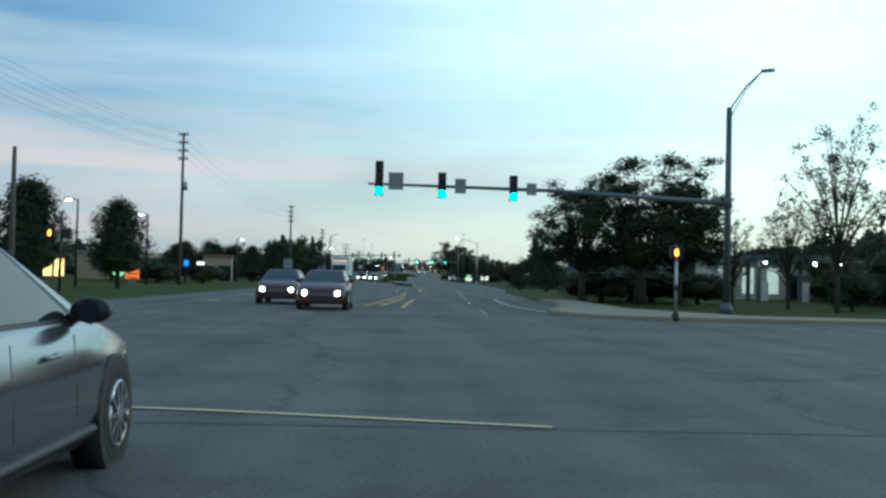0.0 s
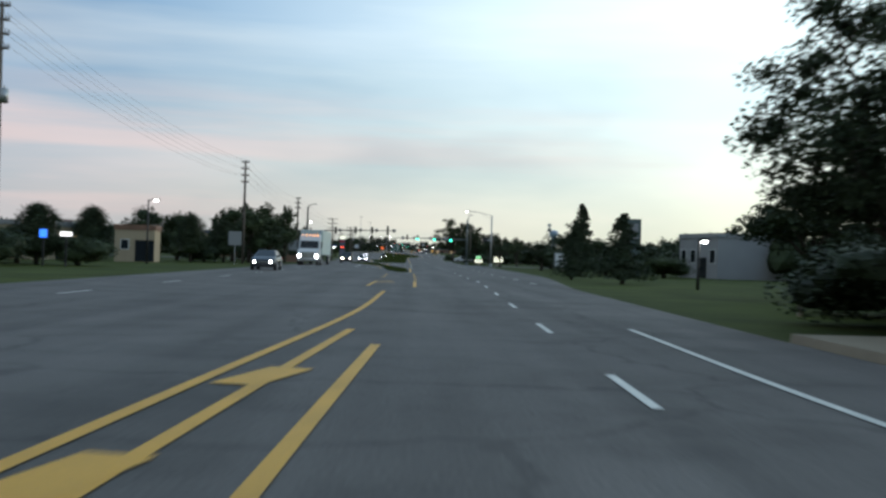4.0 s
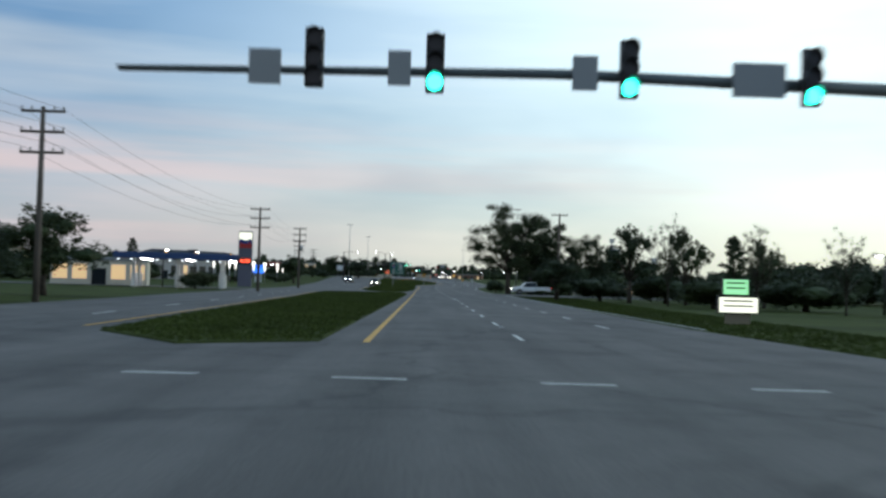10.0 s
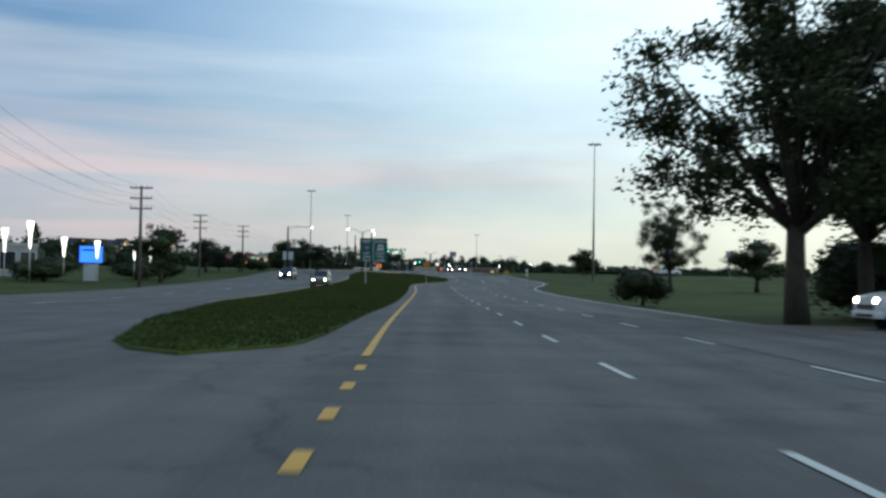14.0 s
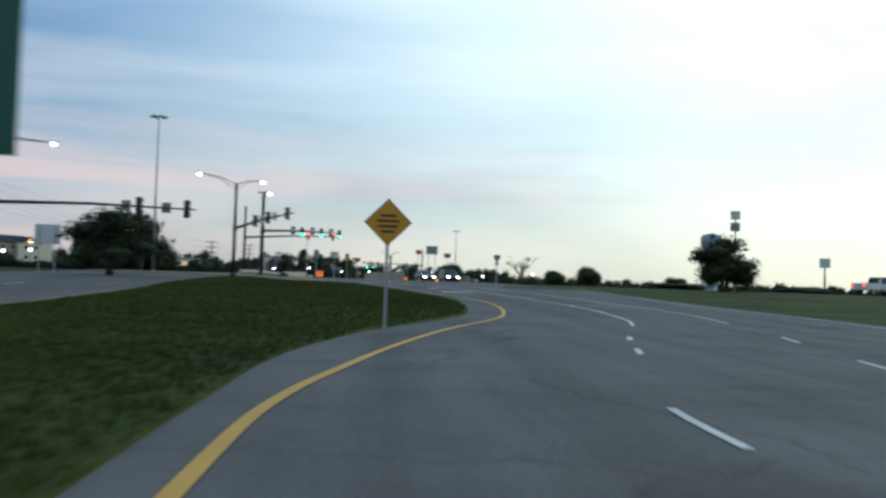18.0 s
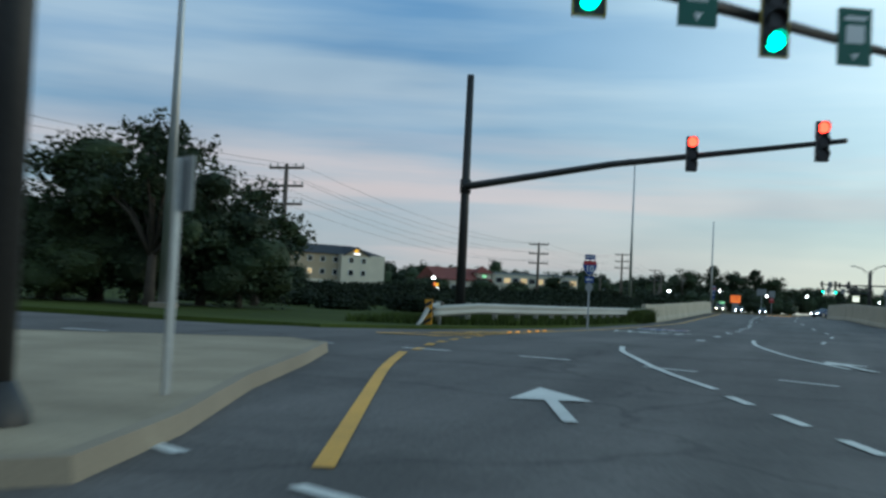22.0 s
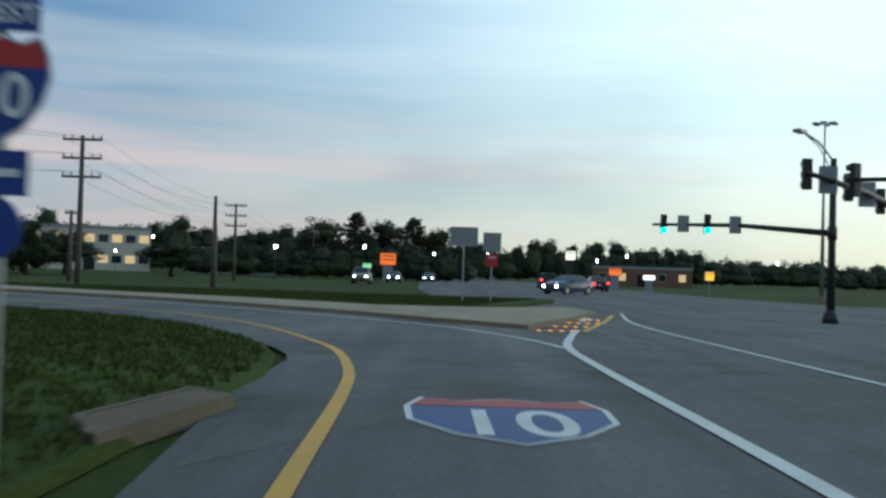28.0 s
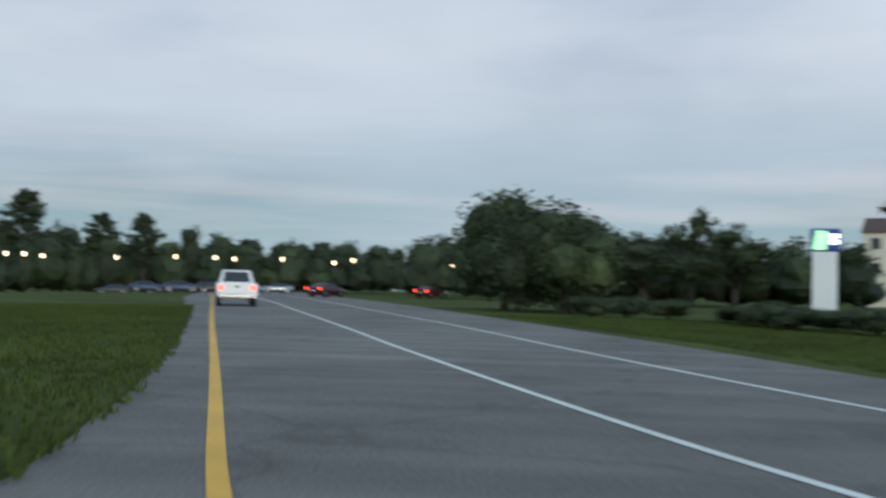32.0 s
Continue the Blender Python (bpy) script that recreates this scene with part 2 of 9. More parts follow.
def asphalt(name, col, crack=0.72, patch=0.25):
    """Worn road surface: stone speckle, long wheel-worn streaks, stains and thin sealed cracks."""
    m = mat(name, col, 0.82, var=0.26, scale=6, fine=70, bump=0.35, spec=0.3)
    nt = m.node_tree
    b = nt.nodes["Principled BSDF"]
    last = b.inputs["Base Color"].links[0].from_socket
    geo = nt.nodes.new("ShaderNodeNewGeometry")

    def tex(kind, scale, stretch=(1, 1, 1), **inputs):
        mp = nt.nodes.new("ShaderNodeMapping")
        mp.inputs["Scale"].default_value = stretch
        nt.links.new(geo.outputs["Position"], mp.inputs["Vector"])
        n = nt.nodes.new(kind)
        n.inputs["Scale"].default_value = scale
        for k, v in inputs.items():
            n.inputs[k].default_value = v
        nt.links.new(mp.outputs["Vector"], n.inputs["Vector"])
        return n

    def shade(fac, stops):
        nonlocal last
        r = nt.nodes.new("ShaderNodeValToRGB")
        e = r.color_ramp.elements
        while len(e) < len(stops):
            e.new(0.5)
        for k, (p, c) in zip(e, stops):
            k.position, k.color = p, (c, c, c, 1)
        nt.links.new(fac, r.inputs["Fac"])
        mx = nt.nodes.new("ShaderNodeMixRGB")
        mx.blend_type = "MULTIPLY"
        mx.inputs[0].default_value = 1.0
        nt.links.new(last, mx.inputs[1])
        nt.links.new(r.outputs["Color"], mx.inputs[2])
        last = mx.outputs["Color"]

    shade(tex("ShaderNodeTexNoise", 1.0, (0.9, 0.035, 1), Detail=3.0).outputs["Fac"], [(0.35, 0.8), (0.65, 1.15)])
    shade(tex("ShaderNodeTexNoise", 0.35, (1, 1, 1), Detail=6.0, Roughness=0.7).outputs["Fac"], [(0.36, 1 - patch), (0.5, 1.0), (0.7, 1.12)])
    wob = tex("ShaderNodeTexNoise", 0.8, (1, 1, 1), Detail=4.0)
    v = nt.nodes.new("ShaderNodeTexVoronoi")
    v.feature = "DISTANCE_TO_EDGE"
    v.inputs["Scale"].default_value = 0.16
    ad = nt.nodes.new("ShaderNodeVectorMath")
    ad.operation = "MULTIPLY_ADD"
    nt.links.new(wob.outputs["Color"], ad.inputs[0])
    ad.inputs[1].default_value = (1.6, 1.6, 0)
    nt.links.new(geo.outputs["Position"], ad.inputs[2])
    nt.links.new(ad.outputs["Vector"], v.inputs["Vector"])
    shade(v.outputs["Distance"], [(0.0, crack), (0.004, crack), (0.012, 1.0)])
    shade(tex("ShaderNodeTexNoise", 26.0, (1, 1, 1), Detail=2.0).outputs["Fac"], [(0.3, 0.75), (0.7, 1.25)])
    nt.links.new(last, b.inputs["Base Color"])
    return m


# Warmed, lightened base colour stands in for headlights on the road.
ASPHALT = asphalt("asphalt", (0.14, 0.125, 0.113))
# Slip road copy, paler still: the headlight pool is put into its colour.
ASPHALT_HEADLIT = asphalt("headlit_asphalt", (0.162, 0.144, 0.127), 0.8, 0.25)
APRON = asphalt("rough_grey_apron", (0.15, 0.14, 0.124), 0.7, 0.45)
ASPHALT_OLD = asphalt("worn_asphalt", (0.14, 0.128, 0.117), 0.75, 0.3)
GRASS = mat("grass", (0.036, 0.05, 0.01), 0.95, var=0.45, scale=5, fine=14, bump=0.5, spec=0.1, col2=(0.062, 0.078, 0.016))
BLADE = mat("grass_blades", (0.058, 0.08, 0.015), 0.8, var=0.4, scale=3, fine=30, bump=0, spec=0.2, rand=0.4)
GUTTER = mat("gutter_grime", (0.06, 0.052, 0.042), 0.95, var=0.4, scale=1.0, fine=30, bump=0.4)
SEAL = mat("tar_seal", (0.03, 0.029, 0.028), 0.7, var=0.3, scale=0.5, fine=20, bump=0.1)
SANDKERB = mat("sandy_edge", (0.14, 0.105, 0.06), 0.95, var=0.35, scale=1.0, fine=20, bump=0.4)
# Kerb concrete coloured tan for the headlights that fall on it.
HEADLIT_KERB = mat("headlit_concrete_kerb", (0.27, 0.19, 0.11), 0.9, var=0.35, scale=0.9, fine=25, bump=0.35, col2=(0.2, 0.15, 0.1))
# The next two concretes also hold headlight warmth in their colour.
ISLAND_TOP = mat("island_concrete", (0.29, 0.225, 0.14), 0.85, var=0.25, scale=1.4, fine=35, bump=0.25, col2=(0.37, 0.295, 0.195))
CONCRETE = mat("concrete", (0.29, 0.235, 0.165), 0.85, var=0.22, scale=2.5, fine=40, bump=0.2)
# Beige of the barriers includes the warm light of headlights.
BARRIER = mat("barrier_concrete", (0.44, 0.38, 0.28), 0.85, var=0.25, scale=1.6, fine=30, bump=0.2)
YELLOW = mat("yellow_road_paint", (0.72, 0.36, 0.03), 0.6, var=0.22, scale=1.2, fine=30, bump=0.2)
WHITE = mat("white_road_paint", (0.68, 0.66, 0.6), 0.6, var=0.22, scale=1.2, fine=30, bump=0.2)
FADED = mat("faded_road_paint", (0.3, 0.29, 0.27), 0.75, var=0.4, scale=0.6, fine=20, bump=0.2)
# White paint with the cream tint of headlights put into its colour.
HEADLIT_WHITE = mat("headlit_white_paint", (0.6, 0.46, 0.24), 0.6, var=0.25, scale=1.0, fine=30, bump=0.2)
BLUEP = mat("blue_road_paint", (0.03, 0.07, 0.2), 0.6, var=0.3, scale=0.8, fine=30, bump=0.2)
REDP = mat("red_road_paint", (0.4, 0.05, 0.04), 0.6, var=0.3, scale=0.8, fine=30, bump=0.2)
STEEL = mat("galvanised_steel", (0.45, 0.46, 0.46), 0.45, 0.8, var=0.15, scale=0.7, fine=20, bump=0.05)
GREYPOLE = mat("weathered_grey_steel", (0.13, 0.15, 0.15), 0.55, 0.5, var=0.2, scale=0.7, fine=20, bump=0.05)
DARKPOLE = mat("dark_steel", (0.035, 0.033, 0.032), 0.5, 0.3, var=0.3, scale=0.8, fine=20, bump=0.05)
WOODPOLE = mat("weathered_pole_wood", (0.13, 0.105, 0.085), 0.9, var=0.35, scale=0.8, fine=25, bump=0.3)
SCRUB = mat("scrub_leaves", (0.02, 0.028, 0.014), 0.8, var=0.4, scale=1.5, fine=12, bump=0, spec=0.15, rand=0.4)
BARK = mat("bark", (0.07, 0.055, 0.042), 0.95, var=0.4, scale=0.5, fine=14, bump=0.6)
LEAF = mat("leaves", (0.042, 0.058, 0.022), 0.7, var=0.4, scale=2, fine=12, bump=0, spec=0.25, rand=0.4)
LEAF2 = mat("dark_leaves", (0.034, 0.048, 0.021), 0.7, var=0.4, scale=2, fine=12, bump=0, spec=0.25, rand=0.4)
NEEDLE = mat("pine_needles", (0.042, 0.058, 0.03), 0.75, var=0.4, scale=2, fine=12, bump=0, spec=0.2, rand=0.4)
SIGBODY = mat("signal_housing", (0.02, 0.02, 0.02), 0.5, var=0.2, bump=0)
SIGEDGE = mat("signal_backplate_edge", (0.45, 0.33, 0.06), 0.6, var=0.15, bump=0)
SIGNBACK = mat("sign_back_aluminium", (0.3, 0.31, 0.31), 0.5, 0.5, var=0.12, bump=0)
SIGNWHITE = mat("sign_white", (0.75, 0.75, 0.73), 0.5, var=0.06, bump=0)
SIGNBLACK = mat("sign_black", (0.02, 0.02, 0.02), 0.5, var=0.1, bump=0)
SIGNGREEN = mat("sign_green", (0.005, 0.11, 0.075), 0.4, var=0.1, bump=0)
SIGNBLUE = mat("sign_blue", (0.01, 0.05, 0.25), 0.4, var=0.1, bump=0)
SIGNRED = mat("sign_red", (0.5, 0.03, 0.03), 0.4, var=0.1, bump=0)
SIGNYEL = mat("sign_amber", (0.75, 0.33, 0.02), 0.4, var=0.08, bump=0)
GREENLAMP = lit("green_signal_light", (0.02, 1.0, 0.62), 14)
REDLAMP = lit("red_signal_light", (1.0, 0.04, 0.02), 10)
AMBERLAMP = lit("orange_hand_light", (1.0, 0.25, 0.03), 9)
LENS_OFF = mat("dark_lens", (0.03, 0.02, 0.02), 0.3, var=0.2, bump=0)
STREETLAMP = lit("white_street_light", (0.95, 0.97, 1.0), 25)
WINLIGHT = lit("warm_window_light", (1.0, 0.68, 0.34), 0.75)
WARMLAMP = lit("warm_lot_lamp", (1.0, 0.8, 0.5), 6)
SHOPLIT = lit("pale_shop_front_light", (0.86, 1.0, 0.88), 0.55)
COOLLIGHT = lit("cool_interior_light", (0.85, 0.93, 1.0), 3.0)
HEADLAMP = lit("headlamp_light", (1.0, 0.9, 0.72), 40)
HEADCOOL = lit("cool_headlamp_light", (0.9, 0.96, 1.0), 40)
TAILLAMP = lit("tail_light", (1.0, 0.04, 0.02), 6)
TURNLAMP = lit("amber_marker_light", (1.0, 0.35, 0.03), 6)
# No lamp: emission for the headlights that the studs throw back.
REFLECTOR = lit("amber_headlight_return_emission", (1.0, 0.42, 0.05), 1.5)
GLASS = mat("dark_window_glass", (0.02, 0.024, 0.028), 0.06, 0.0, var=0.1, bump=0, spec=0.35)
TYRE = mat("tyre_rubber", (0.018, 0.018, 0.018), 0.85, var=0.2, bump=0.1)
RIM = mat("alloy_rim", (0.45, 0.45, 0.46), 0.3, 0.9, var=0.1, bump=0)
RAIL = mat("weathered_zinc", (0.42, 0.41, 0.37), 0.62, 0.25, var=0.18, scale=2.0, fine=20, bump=0.1)
CHROME = mat("chrome", (0.6, 0.6, 0.6), 0.15, 1.0, var=0.05, bump=0)
BLACKTRIM = mat("black_trim", (0.02, 0.02, 0.02), 0.5, var=0.2, bump=0)
WIRE = mat("wire", (0.03, 0.03, 0.03), 0.6, bump=0)


def paint(name, col, rough=0.25, metal=0.3):
    return mat(name, col, rough, metal, var=0.06, bump=0, spec=0.6)


# ---- terrain height ----
HY = (405, 430, 455, 480, 505, 525, 545, 560, 600, 630, 900)
HZ = (0, 0.1, 0.43, 0.82, 1.45, 2.15, 2.65, 2.95, 3.05, 3.6, 3.6)


def H(x, y):
    h = float(np.interp(y, HY, HZ))
    if y > 620:
        h += min(max((-x - 10) * 0.004, 0), 0.4)
    return h


# ---- mesh helpers ----
def mesh_of(name, bm):
    me = bpy.data.meshes.new(name)
    bm.to_mesh(me)
    bm.free()
    return me


def part(name, bm, material, parent=None, label=""):
    me = mesh_of(name, bm)
    for m in (material if isinstance(material, (list, tuple)) else [material]):
        me.materials.append(m)
    ob = new(name, me)
    if parent:
        ob.parent = parent
    if label:
        ob["label"] = label
    return ob


def thing(name, label, category, m=None, group="", kind=""):
    ob = new(name)
    ob.empty_display_size = 0.2
    if m is not None:
        ob.matrix_basis = m
    return tagged(ob, label, category, group, kind)


def box(bm, x0, x1, y0, y1, z0, z1, bevel=0.0, mi=0):
    r = bmesh.ops.create_cube(bm, size=1, matrix=Matrix.Translation(((x0 + x1) / 2, (y0 + y1) / 2, (z0 + z1) / 2)) @ Matrix.Diagonal((x1 - x0, y1 - y0, z1 - z0, 1)))
    fs = {f for v in r["verts"] for f in v.link_faces}
    for f in fs:
        f.material_index = mi
    if bevel:
        es = {e for v in r["verts"] for e in v.link_edges}
        bmesh.ops.bevel(bm, geom=list(es), offset=bevel, segments=2, affect="EDGES", profile=0.6)
    return bm


def tube(bm, pts, radii, n=8, mi=0, cap=True):
    """A tapered tube along points."""
    pts = [Vector(p) for p in pts]
    if not isinstance(radii, (list, tuple)):
        radii = [radii] * len(pts)
    rings = []
    for i, p in enumerate(pts):
        d = (pts[min(i + 1, len(pts) - 1)] - pts[max(i - 1, 0)]).normalized()
        a = Vector((0, 0, 1)) if abs(d.z) < 0.9 else Vector((0, 1, 0))
        u = d.cross(a).normalized()
        v = d.cross(u).normalized()
        rings.append([bm.verts.new(p + radii[i] * (u * math.cos(k * math.tau / n) + v * math.sin(k * math.tau / n))) for k in range(n)])
    for a, b in zip(rings, rings[1:]):
        for k in range(n):
            f = bm.faces.new((a[k], a[(k + 1) % n], b[(k + 1) % n], b[k]))
            f.smooth, f.material_index = True, mi
    if cap:
        for r in (rings[0], rings[-1]):
            bm.faces.new(r).material_index = mi
    bmesh.ops.recalc_face_normals(bm, faces=bm.faces[:])
    return bm


def disc(bm, c, axis, r, depth=0.02, n=16, mi=0):
    c, axis = Vector(c), Vector(axis).normalized()
    return tube(bm, [c, c + axis * depth], r, n, mi)


def prism(bm, outline, d0, d1, plane="xz", mi=0):
    """An outline in a plane, thickened along the third axis from d0 to d1."""
    def P(a, b, d):
        return {"xz": (a, d, b), "xy": (a, b, d), "yz": (d, a, b)}[plane]
    lo = [bm.verts.new(P(a, b, d0)) for a, b in outline]
    hi = [bm.verts.new(P(a, b, d1)) for a, b in outline]
    fs = [bm.faces.new(lo), bm.faces.new(hi)]
    for i in range(len(lo)):
        j = (i + 1) % len(lo)
        fs.append(bm.faces.new((lo[i], lo[j], hi[j], hi[i])))
    for f in fs:
        f.material_index = mi
    bmesh.ops.recalc_face_normals(bm, faces=bm.faces[:])
    return bm


def dense(pts, step=3.0):
    out = [pts[0]]
    for a, b in zip(pts, pts[1:]):
        n = max(1, int(math.dist(a, b) / step))
        out += [tuple(a[k] + (b[k] - a[k]) * i / n for k in range(2)) for i in range(1, n + 1)]
    return out


def smooth_line(pts, step=1.5):
    """A smooth curve through plan points."""
    P = [Vector((*p, 0)) for p in pts]
    P = [2 * P[0] - P[1]] + P + [2 * P[-1] - P[-2]]
    out = []
    for i in range(1, len(P) - 2):
        n = max(1, int((P[i + 1] - P[i]).length / step))
        for k in range(n):
            t = k / n
            a = 2 * P[i] + (P[i + 1] - P[i - 1]) * t + (2 * P[i - 1] - 5 * P[i] + 4 * P[i + 1] - P[i + 2]) * t * t + (3 * P[i] - P[i - 1] - 3 * P[i + 1] + P[i + 2]) * t ** 3
            out.append((a.x / 2, a.y / 2))
    return out + [tuple(P[-2].xy)]


def resample(pts, n):
    d = [0]
    for a, b in zip(pts, pts[1:]):
        d.append(d[-1] + math.dist(a, b))
    s = np.linspace(0, d[-1], n)
    return list(zip(np.interp(s, d, [p[0] for p in pts]), np.interp(s, d, [p[1] for p in pts])))


def ribbon(bm, left, right, off, across=1, mi=0):
    """A sheet between two plan lines, lying on the terrain."""
    n = max(len(left), len(right))
    left, right = resample(left, n), resample(right, n)
    rows = [[bm.verts.new((a[0] + (b[0] - a[0]) * k / across, a[1] + (b[1] - a[1]) * k / across, H(a[0] + (b[0] - a[0]) * k / across, a[1] + (b[1] - a[1]) * k / across) + off)) for k in range(across + 1)] for a, b in zip(left, right)]
    for r, q in zip(rows, rows[1:]):
        for k in range(across):
            f = bm.faces.new((r[k], r[k + 1], q[k + 1], q[k]))
            f.material_index = mi
            if f.normal.z < 0:
                f.normal_flip()
    return bm


def offset_line(pts, d):
    """The line moved d metres to its right."""
    out = []
    for i, p in enumerate(pts):
        a, b = pts[max(i - 1, 0)], pts[min(i + 1, len(pts) - 1)]
        t = Vector((b[0] - a[0], b[1] - a[1])).normalized()
        out.append((p[0] + t.y * d, p[1] - t.x * d))
    return out


def stripe(bm, pts, width, off=0.012):
    return ribbon(bm, offset_line(pts, -width / 2), offset_line(pts, width / 2), off)


def island(name, outline, height, top, kerb, label, category, kind="structure"):
    """A raised island: a kerb ring and a top on the terrain."""
    pts = dense(outline + [outline[0]], 2.0)[:-1]
    area = sum(a[0] * b[1] - b[0] * a[1] for a, b in zip(pts, pts[1:] + pts[:1]))
    if area < 0:
        pts = pts[::-1]
    closed = [pts[-1]] + pts + [pts[0]]
    inner = [offset_line(closed[i - 1:i + 2], -0.15)[1] for i in range(1, len(closed) - 1)]
    bm = bmesh.new()
    lo = [bm.verts.new((x, y, H(x, y) - 0.05)) for x, y in pts]
    hi = [bm.verts.new((x * 0.75 + q[0] * 0.25, y * 0.75 + q[1] * 0.25, H(x, y) + height)) for (x, y), q in zip(pts, inner)]
    ins = [bm.verts.new((x, y, H(x, y) + height + 0.005)) for x, y in inner]
    n = len(pts)
    for i in range(n):
        j = (i + 1) % n
        bm.faces.new((lo[i], lo[j], hi[j], hi[i]))
        bm.faces.new((hi[i], hi[j], ins[j], ins[i]))
    ob = part(name, bm, kerb)
    tagged(ob, label, category, kind=kind)
    bm = bmesh.new()
    vs = [bm.verts.new((x, y, H(x, y) + height)) for x, y in inner]
    es = [bm.edges.new((vs[i], vs[(i + 1) % n])) for i in range(n)]
    bmesh.ops.triangle_fill(bm, use_beauty=True, edges=es)
    bmesh.ops.recalc_face_normals(bm, faces=bm.faces[:])
    for f in bm.faces:
        if f.normal.z < 0:
            f.normal_flip()
    part("island_top", bm, top, ob)
    return ob


# ---- ground and roads ----
def axis(lo, hi, a, b, step):
    fine = list(np.arange(a, b + 0.1, step))
    out, d = [], step
    x = a
    while x > lo:
        d *= 1.6
        x -= d
        out.insert(0, max(x, lo))
    out += fine
    x, d = b, step
    while x < hi:
        d *= 1.6
        x += d
        out.append(min(x, hi))
    return out


gx, gy = axis(-2600, 2600, -160, 160, 8), axis(-900, 4200, -60, 900, 4)
bm = bmesh.new()
grid = [[bm.verts.new((x, y, H(x, y) - 0.07)) for x in gx] for y in gy]
for r, q in zip(grid, grid[1:]):
    for k in range(len(gx) - 1):
        bm.faces.new((r[k], r[k + 1], q[k + 1], q[k]))
tagged(part("ground", bm, GRASS), "mown roadside grass and flat land to the horizon", "ground", kind="structure")

XL = [(-22, -60), (-17, -5), (-12.5, 10), (-12.5, 60), (-12.5, 200), (-13.5, 230), (-15.2, 274), (-17, 300), (-19, 340), (-20, 364), (-22, 400), (-24, 440), (-25, 480), (-26, 515)]
XR = [(9.5, -60), (9, 0), (8, 20), (7.2, 35), (7.5, 60), (8.6, 90), (10.6, 112), (11.4, 122), (12.3, 150), (12.6, 180), (12.5, 206), (12, 232), (11.2, 251), (11.4, 270), (13, 335), (13, 374), (13.3, 405), (14.2, 455), (19.5, 488), (19.0, 500), (17.6, 515)]


def road(name, left, right, off, label, material=ASPHALT, across=6, category="road"):
    bm = bmesh.new()
    ribbon(bm, dense(left, 3), dense(right, 3), off, across)
    return tagged(part(name, bm, material), label, category, kind="structure")


def yrows(line, ys):
    return [(float(np.interp(y, [p[1] for p in line], [p[0] for p in line])), y) for y in ys]


ys = list(np.arange(-60, 513, 3)) + [515.2]
road("road_main", yrows(XL, ys), yrows(XR, ys), 0.0, "grey asphalt divided highway with painted lanes")
road("road_cross_south", [(-160, 9), (160, 9)], [(-160, 34), (160, 34)], 0.004, "asphalt side street crossing at the first junction")
road("road_cross_middle", [(-160, 214), (160, 214)], [(-160, 231), (160, 231)], 0.004, "asphalt side street crossing at the second junction")
road("road_driveway", [(12, 346), (60, 348)], [(12, 374), (60, 366)], 0.004, "asphalt driveway to a shop plot", ASPHALT_OLD)
road("road_driveway", [(-60, 344), (-18, 344)], [(-60, 358), (-18, 358)], 0.004, "asphalt driveway across the highway", ASPHALT_OLD)
# crossover south of the bridge, the bridge deck and the crossover north of it
road("road_crossover_south", [(-26, 515), (-26, 535), (-26, 552), (-24, 556), (-14.4, 566), (-11.9, 580), (-11.6, 598)], [(17.6, 515), (16.8, 530), (14, 548), (13, 560), (12.8, 575), (12.6, 585), (12.4, 598)], 0.0, "worn asphalt where the carriageways swap sides")
road("road_bridge", [(-11.6, 598), (-11.2, 620), (-11.3, 642)], [(12.4, 598), (12, 620), (12, 642)], 0.0, "concrete grey bridge deck over the interstate", ASPHALT_OLD)
road("road_crossover_north", [(-11.3, 642), (-11.8, 648), (-11.9, 655), (-12.5, 664), (-10, 690), (-12, 720), (-14, 800), (-16, 900)], [(12, 642), (13, 655), (15, 665), (16, 690), (12, 720), (9, 800), (8, 900)], 0.0, "asphalt where the carriageways swap back")
road("road_off_ramp", [(-15, 556), (-40, 553), (-90, 540), (-160, 520)], [(-15, 563.5), (-40, 562), (-90, 549), (-160, 529)], 0.004, "asphalt slip road from the interstate")
RAMP_L = smooth_line([(-11.3, 644), (-11.6, 650.4), (-12.6, 655), (-15.6, 658.2), (-16.9, 659.4), (-18.6, 661.2), (-20.8, 663.4), (-23.6, 665.8), (-26.2, 667.5), (-29.4, 669.4), (-33.2, 671.2), (-37.4, 672.8), (-41, 673.8), (-45, 674.1), (-48.5, 673.8), (-51.4, 673.0), (-57.5, 671.5), (-72.2, 666.2), (-100, 656), (-151, 637.5), (-300, 590)])
RAMP_R = smooth_line([(-6, 655), (-7.6, 662), (-9.8, 664.8), (-12.6, 668.6), (-16, 672), (-20.6, 675.1), (-26.9, 678.2), (-32, 681.2), (-38, 685.5), (-44, 687.5), (-50, 686.4), (-57, 684), (-62, 681.9), (-71.2, 679.3), (-88, 674), (-118.4, 664.3), (-160, 650.5), (-300, 604)])
road("road_ramp", RAMP_L, RAMP_R, 0.004, "asphalt slip road curving left down to the interstate", ASPHALT_HEADLIT)
road("road_ramp_merge", [(-47, 685), (-40, 687.4), (-30, 690), (-15, 692), (20, 694)], [(-52, 690), (-45.8, 692.1), (-38, 694.5), (-25, 697), (-10, 699), (20, 701)], 0.006, "asphalt joining lane beside the slip road")


